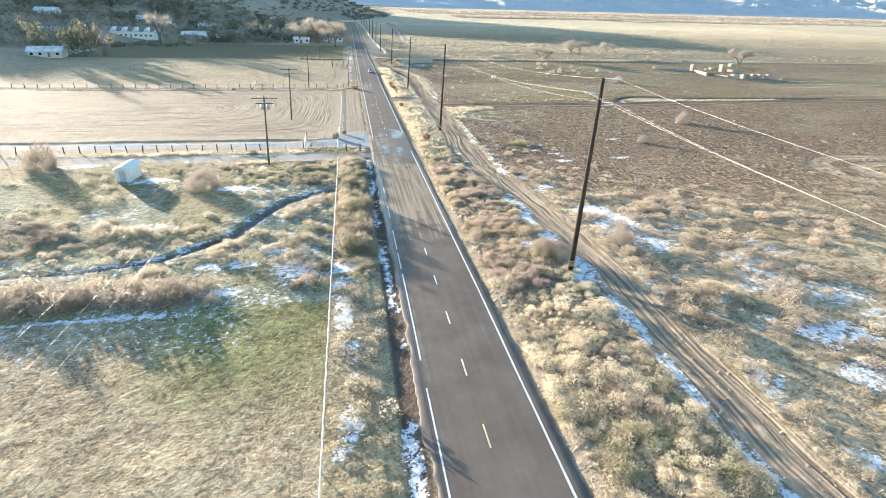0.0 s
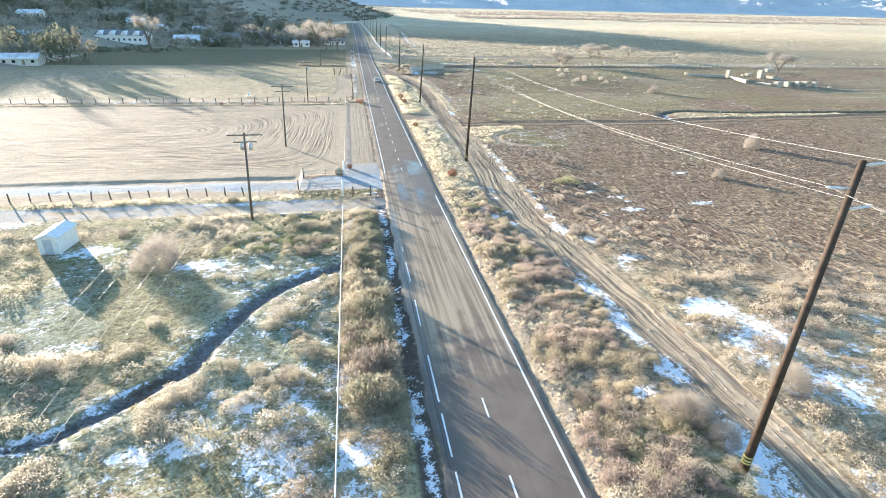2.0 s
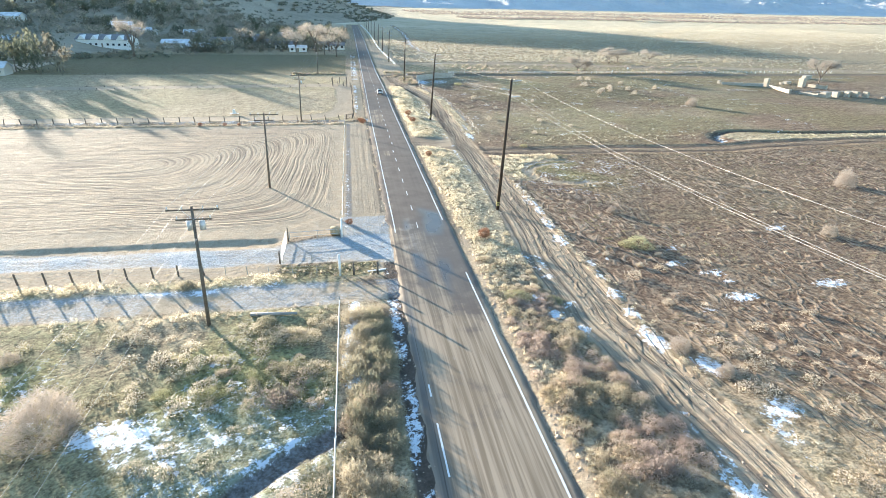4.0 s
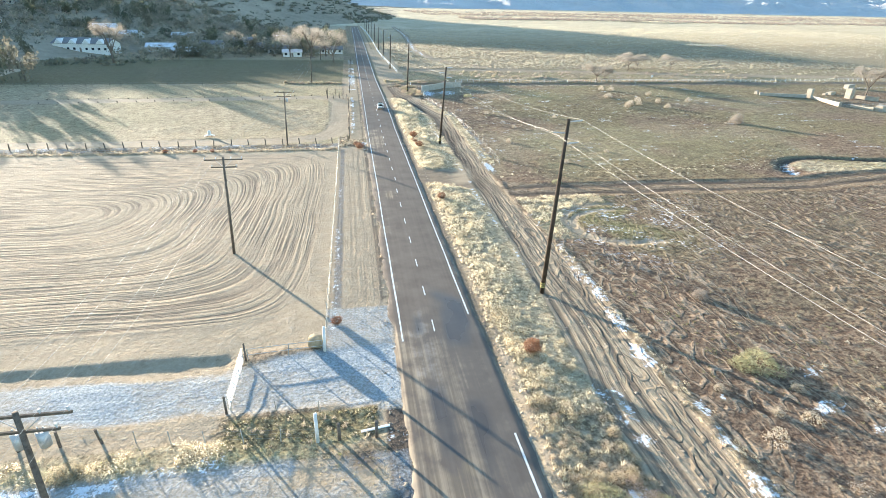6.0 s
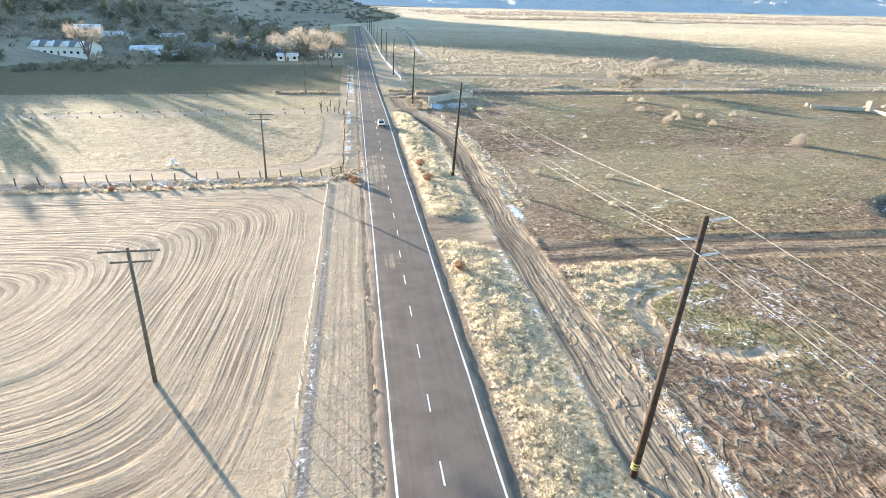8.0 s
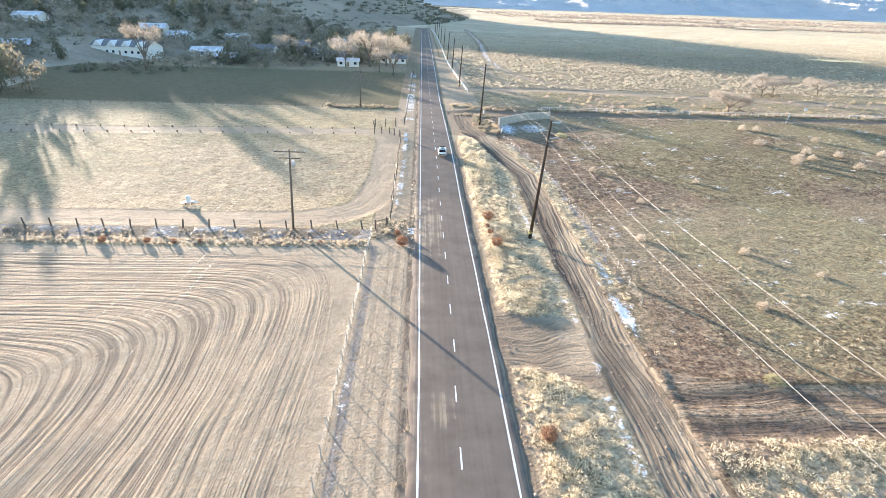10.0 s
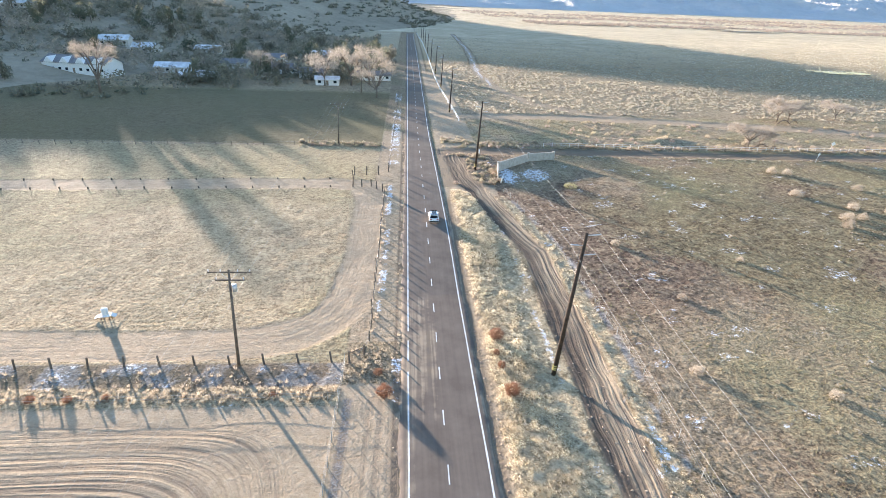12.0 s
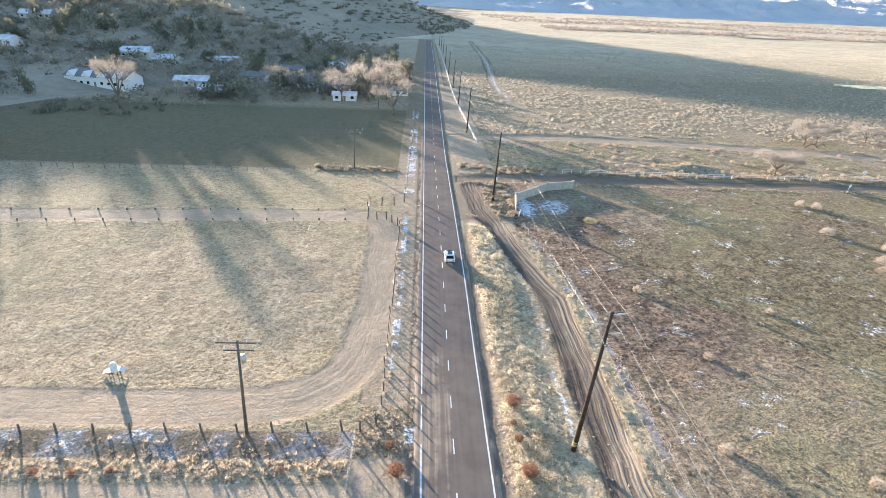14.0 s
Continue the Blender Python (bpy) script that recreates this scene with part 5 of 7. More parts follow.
x, y = cat(spread(-100, -3, 193.5, 195.9, 4.2), spread(-100, -3, 195.9, 198.9, 0.7), spread(-2.6, 3.4, 196, 204, 1.3), spread(-0.6, 0.5, 205, 262, 1.5), spread(-30, -3, 97.3, 98.9, 1.0), spread(-75, -3, 104.4, 105.8, 0.5), spread(-10, 1.4, 105.2, 108.4, 0.6), spread(3.0, 3.6, 118, 311, 0.3))
scatter("ditch_weeds", K_TUFT, x, y, RNG.uniform(0.25, 0.6, len(x)), M_WEED, "dry weeds along fence and ditch", "weeds")
x, y = cat(spread(-100, -3, 196.2, 198.8, 0.12), spread(-100, -3, 193.6, 195.8, 0.8), spread(-2.4, 1.4, 196, 203, 0.5))
scatter("fence_weeds", K_TUFT, *(w := spread(-3.1, -2.5, 118, 196, 2.4)), RNG.uniform(0.10, 0.24, len(w[0])), M_TUFT, "brown weedy band along the wire fence", "weeds")
scatter("ditch_brush", K_SMALL, x, y, RNG.uniform(0.3, 0.6, len(x)), M_SAGE, "low grey-brown brush filling the ditch", "brush")
# scattered tufts of the right fields
x, y = cat(spread(30, 100, 62, 158, 0.9, off_ways, (8, 0.38)), spread(100, 150, 62, 158, 0.3, off_ways), spread(29, 105, 168, 287, 1.4, off_ways, (6, 0.34)), spread(110, 190, 168, 287, 0.4, off_ways))
scatter("field_tufts", K_MINI, x, y, RNG.uniform(0.10, 0.30, len(x)), M_TUFT, "low grey-brown tufts over the rough field", "grass", 0.6, patch(x, y, 12.0))
x, y = cat(spread(29, 150, 166, 287, 0.05, off_ways, (9, 0.5)), spread(30, 130, 75, 158, 0.015, off_ways), spread(44, 160, 285, 288, 0.7, None, (5, 0.42)))
scatter("field_tufts", K_SMALL, x, y, RNG.uniform(0.2, 0.46, len(x)), M_SAGE, "pale dry tussocks over the rough field", "grass")
x, y = cat(spread(-10, 1.6, 105.3, 108.4, 1.6), spread(29, 112, 168, 287, 0.42, off_ways, (5, 0.44)), spread(30, 100, 70, 158, 0.14, off_ways, (6, 0.46)))
scatter("field_tussocks", K_TINY, x, y, RNG.uniform(0.12, 0.32, len(x)), foliage("dry_tussocks", (0.38, 0.32, 0.235), (0.50, 0.43, 0.33), (0.33, 0.285, 0.20), 0.45), "small dry tussocks dotted over the field", "grass", 0.8, patch(x, y, 9.0))
x, y = cat(spread(30, 120, 66, 158, 0.22, off_ways, (9, 0.46)), spread(29, 120, 168, 287, 0.16, off_ways, (7, 0.48)))
scatter("dark_tufts", K_TINY, x, y, RNG.uniform(0.2, 0.42, len(x)), foliage("dark_tufts", (0.14, 0.11, 0.08), (0.22, 0.17, 0.12), (0.17, 0.15, 0.08), 0.35), "dark dead tufts in the rough field", "grass", 0.45)
# clods and crumbs of dirt along road edge and track


def clod(rng):
    """A lump of earth: a battered octahedron."""
    p = np.array([(1, 0, 0), (0, 1, 0), (-1, 0, 0), (0, -1, 0), (0, 0, 0.8), (0, 0, -0.5)], float) * rng.uniform(0.6, 1.2, (6, 1)) + rng.normal(0, 0.15, (6, 3))
    return np.array([p[[a, (a + 1) % 4, 4]] for a in range(4)] + [p[[(a + 1) % 4, a, 5]] for a in range(4)])


x, y = cat(spread(12.7, 13.9, 2, 160, 4.5), spread(12.8, 14.2, 160, 250, 2.0), spread(2.2, 3.9, 52, 130, 1.6), spread(19.0, 28.8, 8, 200, 1.3, lambda a, b: line_dist(a, b, TRACK)[0] < track_half(b) + 0.8))
scatter("dirt_clods", [clod(RNG) for _ in range(6)], x, y, RNG.uniform(0.05, 0.20, len(x)), foliage("dirt_clods", (0.36, 0.27, 0.19), (0.48, 0.38, 0.28), (0.26, 0.19, 0.14), 0.0), "brown dirt clods along road edge and track", "dirt", 0.8)
# scrub by lane and culvert, and the sage plain behind
x, y = cat(spread(15, 25.5, 262, 287, 0.8, off_ways), spread(14, 23, 293, 306, 0.4, off_ways), spread(-25, -3, 292.5, 297, 0.9))
scatter("brown_scrub", K_SMALL, x, y, RNG.uniform(0.4, 1.0, len(x)), M_WILLOW, "brown leafless scrub beside pole and fence", "brush", 1.0)
x, y = cat(spread(24, 170, 294.5, 301, 0.65, None, (8, 0.36)), spread(50, 190, 301, 330, 0.04))
scatter("lane_scrub", K_SMALL, x, y, RNG.uniform(0.5, 1.0, len(x)), M_BRUSH, "grey scrub lining the lane", "brush", 1.1)
x, y = cat(spread(24, 300, 342, 500, 0.30, off_ways, (16, 0.36)), spread(160, 430, 290, 342, 0.03, off_ways))
scatter("sage_plain", K_MINI, x, y, RNG.uniform(0.35, 0.95, len(x)), M_PLAIN, "low pale sagebrush covering the plain", "brush")
x, y = spread(24, 480, 500, 720, 0.04, off_ways)
scatter("sage_plain", K_MINI, x, y, RNG.uniform(0.4, 1.0, len(x)), M_PLAIN, "low sagebrush on the shaded plain", "brush")
x, y = cat(spread(200, 700, 400, 880, 0.07), spread(120, 1300, 880, 1500, 0.016))
scatter("far_grass", K_FAR, x, y, RNG.uniform(0.5, 1.1, len(x)), M_CREAM, "pale dry grass over the sunlit plain", "grass", 0.5)
x, y = cat(spread(250, 2000, 1230, 1400, 0.009, None, (90, 0.46)), spread(200, 2600, 1600, 2300, 0.004, None, (120, 0.50)))
scatter("far_trees", K_TINY, x, y, RNG.uniform(2.5, 5.5, len(x)), M_BELT, "bare cottonwood belt along the far river", "trees", 1.2)
x, y = cat(spread(-380, -40, 350, 775, 0.018, None, (50, 0.44)), spread(-400, 100, 790, 1500, 0.012, lambda a, b: a < np.interp(b, [790, 880, 1090, 1400], [-20, 16, 70, 120]), (50, 0.42)))
hz = np.array([HZ[np.clip(np.searchsorted(hy, b) - 1, 0, 258), np.clip(np.searchsorted(hx, a) - 1, 0, 148)] for a, b in zip(x, y)])
scatter("hill_scrub", K_TINY, x, y, RNG.uniform(1.2, 3.2, len(x)) * (1 + 0.4 * (y > 775)), M_PINE, "dark chaparral bushes on the slope", "brush", 1.0, None, np.maximum(hz, gz(x, y)))


def crown(n, rng, size):
    """A tree crown of small clumps, standing on the ground."""
    return leaves(n, rng, size) * [1, 1, 0.85] + [0, 0, 0.95]


def by_village(a, b):
    """Among the houses and up the slope, clear of house fronts, road and field."""
    ok = (a < -16 - (b - 380) * 0.02) & (b > 384 + 10 * fbm(a, b, 30, 161, 2)) | ((a < -160) & (b > 318)) | ((a < -66) & (b > 372))
    return ok & ~((a > -160) & (a < -116) & (b < 412)) & ~((a > -45) & (a < -20) & (b < 400))


K_CROWN = [crown(60, RNG, 0.165) for _ in range(7)]
x, y = spread(-330, -14, 318, 640, 0.042, by_village, (22, 0.34))
hz = np.array([HZ[np.clip(np.searchsorted(hy, b) - 1, 0, 258), np.clip(np.searchsorted(hx, a) - 1, 0, 148)] for a, b in zip(x, y)])
M_GROWTH = foliage("village_growth", (0.20, 0.19, 0.14), (0.33, 0.29, 0.22), (0.42, 0.36, 0.28), 0.4, True, [(0.24, 0.235, 0.17), (0.38, 0.33, 0.27)])
scatter("village_trees", K_CROWN, x, y, girth(x, y, 1.3, 3.6), M_GROWTH, "grey-green and leafless trees around the houses", "trees", 1.05, patch(x, y, 16.0), np.maximum(hz, gz(x, y)))


def bush(name, x, y, r, tris, material, label, category, tall=1.0, group=""):
    """One single bush that stands apart: stems and twigs."""
    me = bpy.data.meshes.new(name)
    v = (tris * [r, r, r * tall]).reshape(-1, 3)
    me.from_pydata([tuple(p) for p in v], [], [(i, i + 1, i + 2) for i in range(0, len(v), 3)])
    me.materials.append(material)
    ob = new(name, me)
    ob.matrix_basis = pose(x, y, float(gz(x, y)) - 0.04, 0, 0, RNG.uniform(0, 360))
    return tagged(ob, label, category, group)


M_RUST_O = foliage("tumbleweed_dry", (0.26, 0.135, 0.085), (0.33, 0.185, 0.12), (0.27, 0.165, 0.115), 0.35, False)
M_TWIG_O = foliage("twig_shrub", (0.35, 0.30, 0.255), (0.43, 0.37, 0.315), (0.38, 0.33, 0.275), 0.35, False)
M_PALE_O = foliage("pale_shrub", (0.42, 0.365, 0.29), (0.52, 0.455, 0.37), (0.45, 0.385, 0.31), 0.42, False)
M_GREEN_O = foliage("green_shrub", (0.31, 0.30, 0.17), (0.41, 0.39, 0.24), (0.36, 0.33, 0.20), 0.45, False)
for x, y, r in ((16.1, 113.6, 0.95), (15.4, 193.8, 0.95), (15.3, 204.1, 1.0), (15.1, 198.5, 0.55), (14.9, 201.0, 0.45), (2.0, 194.0, 0.95), (1.2, 197.6, 0.6), (-1.7, 121.0, 0.6), (14.7, 157.0, 0.8),
                (-9.5, 194.4, 0.4), (-29.5, 193.9, 0.5), (-33, 193.9, 0.55), (-39, 193.9, 0.6), (-26, 194.3, 0.42)):
    bush("tumbleweed", x, y, r, blades(1300, "ball", RNG, 0.026, 0.3), M_RUST_O, "rust-brown round tumbleweed caught in dry grass", "tumbleweed", 0.85, "tumbleweeds")
for x, y, r, t in ((-23.0, 83.2, 3.0, 1.0), (-52.4, 97.4, 3.0, 1.2), (-30, 92.5, 0.9, 1), (21.0, 50.8, 1.9, 0.9), (22.2, 48.3, 1.3, 0.9), (87.5, 129.5, 2.1, 1.2), (112, 215, 2.3, 1.0), (64.4, 108.5, 1.2, 1.2), (29.4, 82, 0.9, 1), (27.6, 86, 1.1, 1),
                   (30.8, 52.5, 1.7, 1), (38, 121, 0.9, 1.1)):
    bush("bare_shrub", x, y, r, blades(3200, "spray", RNG, 0.005, 0.36), M_TWIG_O, "large leafless twiggy shrub, pale brown", "shrub", t, "bare shrubs")
for x, y, r in ((93.3, 244.1, 1.6), (99.2, 249.8, 1.5), (105.6, 247.6, 1.2), (103.5, 237.8, 1.4), (44.6, 177.7, 0.8), (91.7, 257.6, 1.6), (97, 274.8, 1.5), (57.6, 185.9, 0.7), (100.3, 273.4, 1.4), (90.4, 240.2, 1.4),
                (50.9, 192.8, 0.9), (37.6, 197.2, 0.9), (30.1, 106.4, 0.55), (36.8, 105.4, 0.6), (117.8, 249.3, 1.3), (96.9, 244.5, 1.2), (40.6, 232, 0.9), (44, 214, 0.8), (60, 226, 0.8), (110, 262, 1.3), (33, 103, 0.6), (31.3, 94, 0.7)):
    bush("pale_shrub", x, y, r, blades(800, "spray", RNG, 0.016, 0.34), M_PALE_O, "pale straw-coloured shrub standing in the field", "shrub", 0.95, "pale field shrubs")
for x, y, r in ((36.0, 109.0, 2.3), (34.4, 109.0, 1.4), (15.8, 97.4, 1.7), (19.5, 96.5, 1.2), (40.9, 261, 2.0), (37.5, 164.4, 1.2), (-12.5, 85.5, 1.4), (-9.5, 87.5, 1.2), (-16.2, 86.2, 0.9)):
    bush("green_shrub", x, y, r, blades(1500, "dome", RNG, 0.015, 0.13, 1.3), M_GREEN_O, "yellow-green low shrub on bare ground", "shrub", 0.62, "yellow-green shrubs")


# ---- trees ----
def limb_set(rng, h, spread_r, n_main=6):
    """Start, end and radii of the limbs of a bare tree; the ends carry twigs."""
    segs, ends = [((0, 0, -0.3), (0.1, 0.05, h * 0.32), h * 0.032, h * 0.024)], []
    for i in range(n_main):
        a = i * 2 * math.pi / n_main + rng.uniform(-0.4, 0.4)
        p0 = Vector((0.1, 0.05, h * rng.uniform(0.22, 0.34)))
        p1 = Vector((math.cos(a) * spread_r * rng.uniform(0.35, 0.55), math.sin(a) * spread_r * rng.uniform(0.2, 0.5), h * rng.uniform(0.42, 0.75)))
        segs.append((p0, p1, h * 0.017, h * 0.010))
        for j in range(3):
            b = a + rng.uniform(-0.9, 0.9)
            p2 = p1 + Vector((math.cos(b) * spread_r * 0.4, math.sin(b) * spread_r * rng.uniform(0.15, 0.42), h * rng.uniform(0.05, 0.28)))
            segs.append((p1, p2, h * 0.009, h * 0.004))
            ends.append(p2)
    return segs, ends


M_BARK = simple("bark", (0.13, 0.10, 0.08), (0.26, 0.21, 0.17), 2.0, 0.95)
M_CROWN = foliage("bare_crown", (0.36, 0.315, 0.265), (0.46, 0.405, 0.345), (0.40, 0.345, 0.28), 0.4, False)
M_DARKCROWN = foliage("evergreen_crown", (0.13, 0.14, 0.10), (0.20, 0.20, 0.14), (0.21, 0.19, 0.15), 0.35, False)


def mesh_of(name, tris, material):
    me = bpy.data.meshes.new(name)
    v = tris.reshape(-1, 3)
    me.from_pydata([tuple(p) for p in v], [], [(i, i + 1, i + 2) for i in range(0, len(v), 3)])
    me.materials.append(material)
    return me


def bare_tree(m, h, r, label, group, twigs=60):
    rng = np.random.default_rng(int(h * 100) % 97)
    ob = empty("bare_tree", m, label, "tree", group)
    segs, ends = limb_set(rng, h, r)
    part("trunk", rod(bmesh.new(), *segs[0], 8), M_BARK, ob, smooth=True)
    for k in range(1, len(segs), 4):
        bm = bmesh.new()
        for s in segs[k:k + 4]:
            rod(bm, *s, 5)
        part("limb", bm, M_BARK, ob)
    out = []
    for e in ends:
        t = blades(twigs, "spray", rng, 0.022, 0.6) * [r * 0.4, r * 0.4, h * 0.2]
        out.append(t + np.array(e) - [0, 0, h * 0.08])
    ob2 = new("crown", mesh_of("crown", np.concatenate(out), M_CROWN))
    ob2.parent = ob
    return ob


def dark_tree(m, h, r, group):
    rng = np.random.default_rng(int(h * 131) % 89)
    ob = empty("evergreen_tree", m, "dark evergreen tree among the houses", "tree", group)
    part("trunk", rod(bmesh.new(), (0, 0, -0.3), (0, 0, h * 0.6), 0.25, 0.1, 7), M_BARK, ob)
    t = leaves(420, rng, 0.10) * [r * 0.85, r * 0.85, h * 0.52] + [0, 0, h * 0.56]
    ob2 = new("crown", mesh_of("crown", t, M_DARKCROWN))
    ob2.parent = ob
    return ob


for x, y, h, r in ((106.6, 300.5, 7.5, 6.5), (111, 302, 5, 4.5), (140.5, 338, 8, 7), (147, 341, 7, 6), (168, 344, 6.5, 6), (199, 257, 10, 5.8)):
    bare_tree(pose(x, y, float(gz(x, y)), 0, 0, x * 7), h, r, "leafless tree with a broad twiggy crown", "bare trees on the plain", 110)



def fallen_limb(x, y, turn, size):
    """A dead limb that arches over the ground, with side branches."""
    rng = np.random.default_rng(int(x * 10) % 53)
    ob = empty("fallen_limb", pose(x, y, float(gz(x, y)), 0, 0, turn), "dark dead limb arching over the ground", "branch", "fallen limbs")
    t = np.linspace(0, 1, 9)
    arch = np.stack([t * 4.5 * size, np.sin(t * 2.2) * 0.5, -0.1 + np.sin(t * math.pi * 0.92) * 1.5 * size], -1)
    v, f = tube(arch, 0.16 * size, 7)
    arrays("stem", v, f, M_BARK, ob, smooth=True)
    for k in (3, 5, 6, 7):
        p = Vector(arch[k])
        q = p + Vector((rng.uniform(0.3, 1.2), rng.uniform(-1.2, 1.2), rng.uniform(0.4, 1.3))) * size
        part("branch", rod(bmesh.new(), p, q, 0.07 * size, 0.025 * size, 6), M_BARK, ob)


for x, y, turn, size in ((107.6, 299.6, -12, 1.0), (111.5, 297.2, 25, 0.8), (137.5, 333.5, -5, 1.1), (143, 334.5, 10, 0.9)):
    fallen_limb(x, y, turn, size)


def hill_z(x, y):
    i, j = int(np.clip(np.searchsorted(hx, x) - 1, 0, 148)), int(np.clip(np.searchsorted(hy, y) - 1, 0, 258))
    return max(float(HZ[j, i]), float(gz(x, y)))


for k, (x, y, h, r) in enumerate(((-7.7, 365.7, 13, 8), (-20.3, 393.5, 15, 9), (-31.5, 391.5, 13, 8), (-12.6, 397.4, 14, 8), (-110.5, 362.0, 17, 6.5), (-15.9, 452.2, 12, 8), (-63, 409.1, 12, 7))):
    bare_tree(pose(x, y, hill_z(x, y), 0, 0, k * 50), h, r, "tall leafless cottonwood beside the village", "bare trees at the village")
dp = [dark_tree(pose(-53, 408, hill_z(-53, 408)), 8, 4.2, "village evergreens"), dark_tree(pose(-78, 392, hill_z(-78, 392)), 7, 4.5, "village evergreens"), dark_tree(pose(-4, 456, hill_z(-4, 456)), 10, 4.0, "village evergreens")]
for k in range(85):
    x, y = RNG.uniform(-290, -12), RNG.uniform(362, 580)
    if x > -12 - (y - 362) * 0.02 or y < 425:
        continue
    copy_thing(dp[k % 3], pose(x, y, hill_z(x, y) - 0.1, 0, 0, k * 67))
for x, y in ((-155.8, 379.4), (-172.2, 350.5), (-189.4, 331.2), (-86.1, 390.1), (-60.7, 405.9), (-55.5, 407.8), (-24.9, 415.5), (-11.3, 428), (-8.5, 463.9), (-6, 480.9)):
    copy_thing(dp[int(abs(x)) % 3], pose(x, y, hill_z(x, y) - 0.1, 0, 0, x * 13))

big = dark_tree(pose(-120, 304, hill_z(-120, 304)), 12.5, 5.0, "large field-edge evergreens")
for x, y, r in ((-128, 301, 40), (-136, 303, 110), (-132, 309, 200), (-147, 299, 300)):
    copy_thing(big, pose(x, y, hill_z(x, y) - 0.1, 0, 0, r))


# ---- houses ----
M_ROOF = simple("shingle_roof_grey", (0.16, 0.15, 0.15), (0.27, 0.26, 0.26), 0.6, 0.9)
M_SNOWROOF = simple("roof_with_snow", (0.42, 0.42, 0.44), (0.82, 0.83, 0.85), 0.35, 0.8)
M_WALL = simple("stucco_wall", (0.50, 0.47, 0.42), (0.62, 0.59, 0.54), 0.8, 0.9)
M_WALL2 = simple("brown_siding", (0.20, 0.16, 0.12), (0.30, 0.24, 0.19), 0.8, 0.9)
M_GLASS, _nt, _b = mat("dark_glass", 0.08)
_b.inputs["Base Color"].default_value = (0.02, 0.025, 0.03, 1)


def house(x, y, rot, w, d, h, wall, roof, label, gables=0):
    """A small house: walls, gable roof with eaves, windows, a door, chimney."""
    ob = empty("house", pose(x, y, hill_z(x, y), 0, 0, rot), label, "house", "village houses")
    part("wall", box(bmesh.new(), -w / 2, w / 2, -d / 2, d / 2, -1.5, h), wall, ob)
    bm = bmesh.new()
    rh = d * 0.24
    prof = [(-d / 2 - 0.5, h - 0.12), (0, h + rh), (d / 2 + 0.5, h - 0.12), (d / 2 + 0.5, h - 0.34), (0, h + rh - 0.25), (-d / 2 - 0.5, h - 0.34)]
    va = [bm.verts.new((-w / 2 - 0.5, a, b)) for a, b in prof]
    vb = [bm.verts.new((w / 2 + 0.5, a, b)) for a, b in prof]
    bm.faces.new(va[::-1]); bm.faces.new(vb)
    for i in range(6):
        bm.faces.new((va[i], va[(i + 1) % 6], vb[(i + 1) % 6], vb[i]))
    rf = part("roof", bm, roof, ob)
    for s in (-1, 1):
        bm = bmesh.new()
        f = [bm.verts.new((s * (w / 2 - 0.02), a, b)) for a, b in ((-d / 2, h), (d / 2, h), (0, h + rh - 0.25))]
        bm.faces.new(f if s > 0 else f[::-1])
        part("gable_wall", bm, wall, ob)
    part("chimney", box(bmesh.new(), w * 0.2, w * 0.2 + 0.7, 0.2, 0.9, h + rh - 0.9, h + rh + 0.8), M_CONC, rf)
    for g in range(gables):
        gx0 = -w / 2 + (g + 0.5) * w / gables
        bm = bmesh.new()
        ww = w / gables * 0.3
        v = [bm.verts.new(p) for p in ((gx0 - ww, -d / 2 - 0.6, h - 0.2), (gx0 + ww, -d / 2 - 0.6, h - 0.2), (gx0, -d / 2 - 0.6, h + rh * 0.8), (gx0, 0, h + rh * 0.9), (gx0 - ww, -0.6, h - 0.1), (gx0 + ww, -0.6, h - 0.1))]
        bm.faces.new((v[0], v[1], v[2])); bm.faces.new((v[0], v[2], v[3], v[4])); bm.faces.new((v[1], v[5], v[3], v[2])); bm.faces.new((v[0], v[4], v[5], v[1]))
        part("dormer", bm, wall, ob)
    n = max(2, int(w / 3.2))
    for i in range(n):
        cx = -w / 2 + (i + 0.5) * w / n
        if i == n // 2:
            part("door", box(bmesh.new(), cx - 0.5, cx + 0.5, -d / 2 - 0.06, -d / 2 + 0.05, 0, 2.05), M_WALL2, ob)
        else:
            win = part("window", box(bmesh.new(), cx - 0.75, cx + 0.75, -d / 2 - 0.07, -d / 2 + 0.05, 0.85, 2.15), M_WHITE, ob)
            part("pane", box(bmesh.new(), cx - 0.65, cx + 0.65, -d / 2 - 0.09, -d / 2 - 0.05, 0.95, 2.05), M_GLASS, win)
    return ob


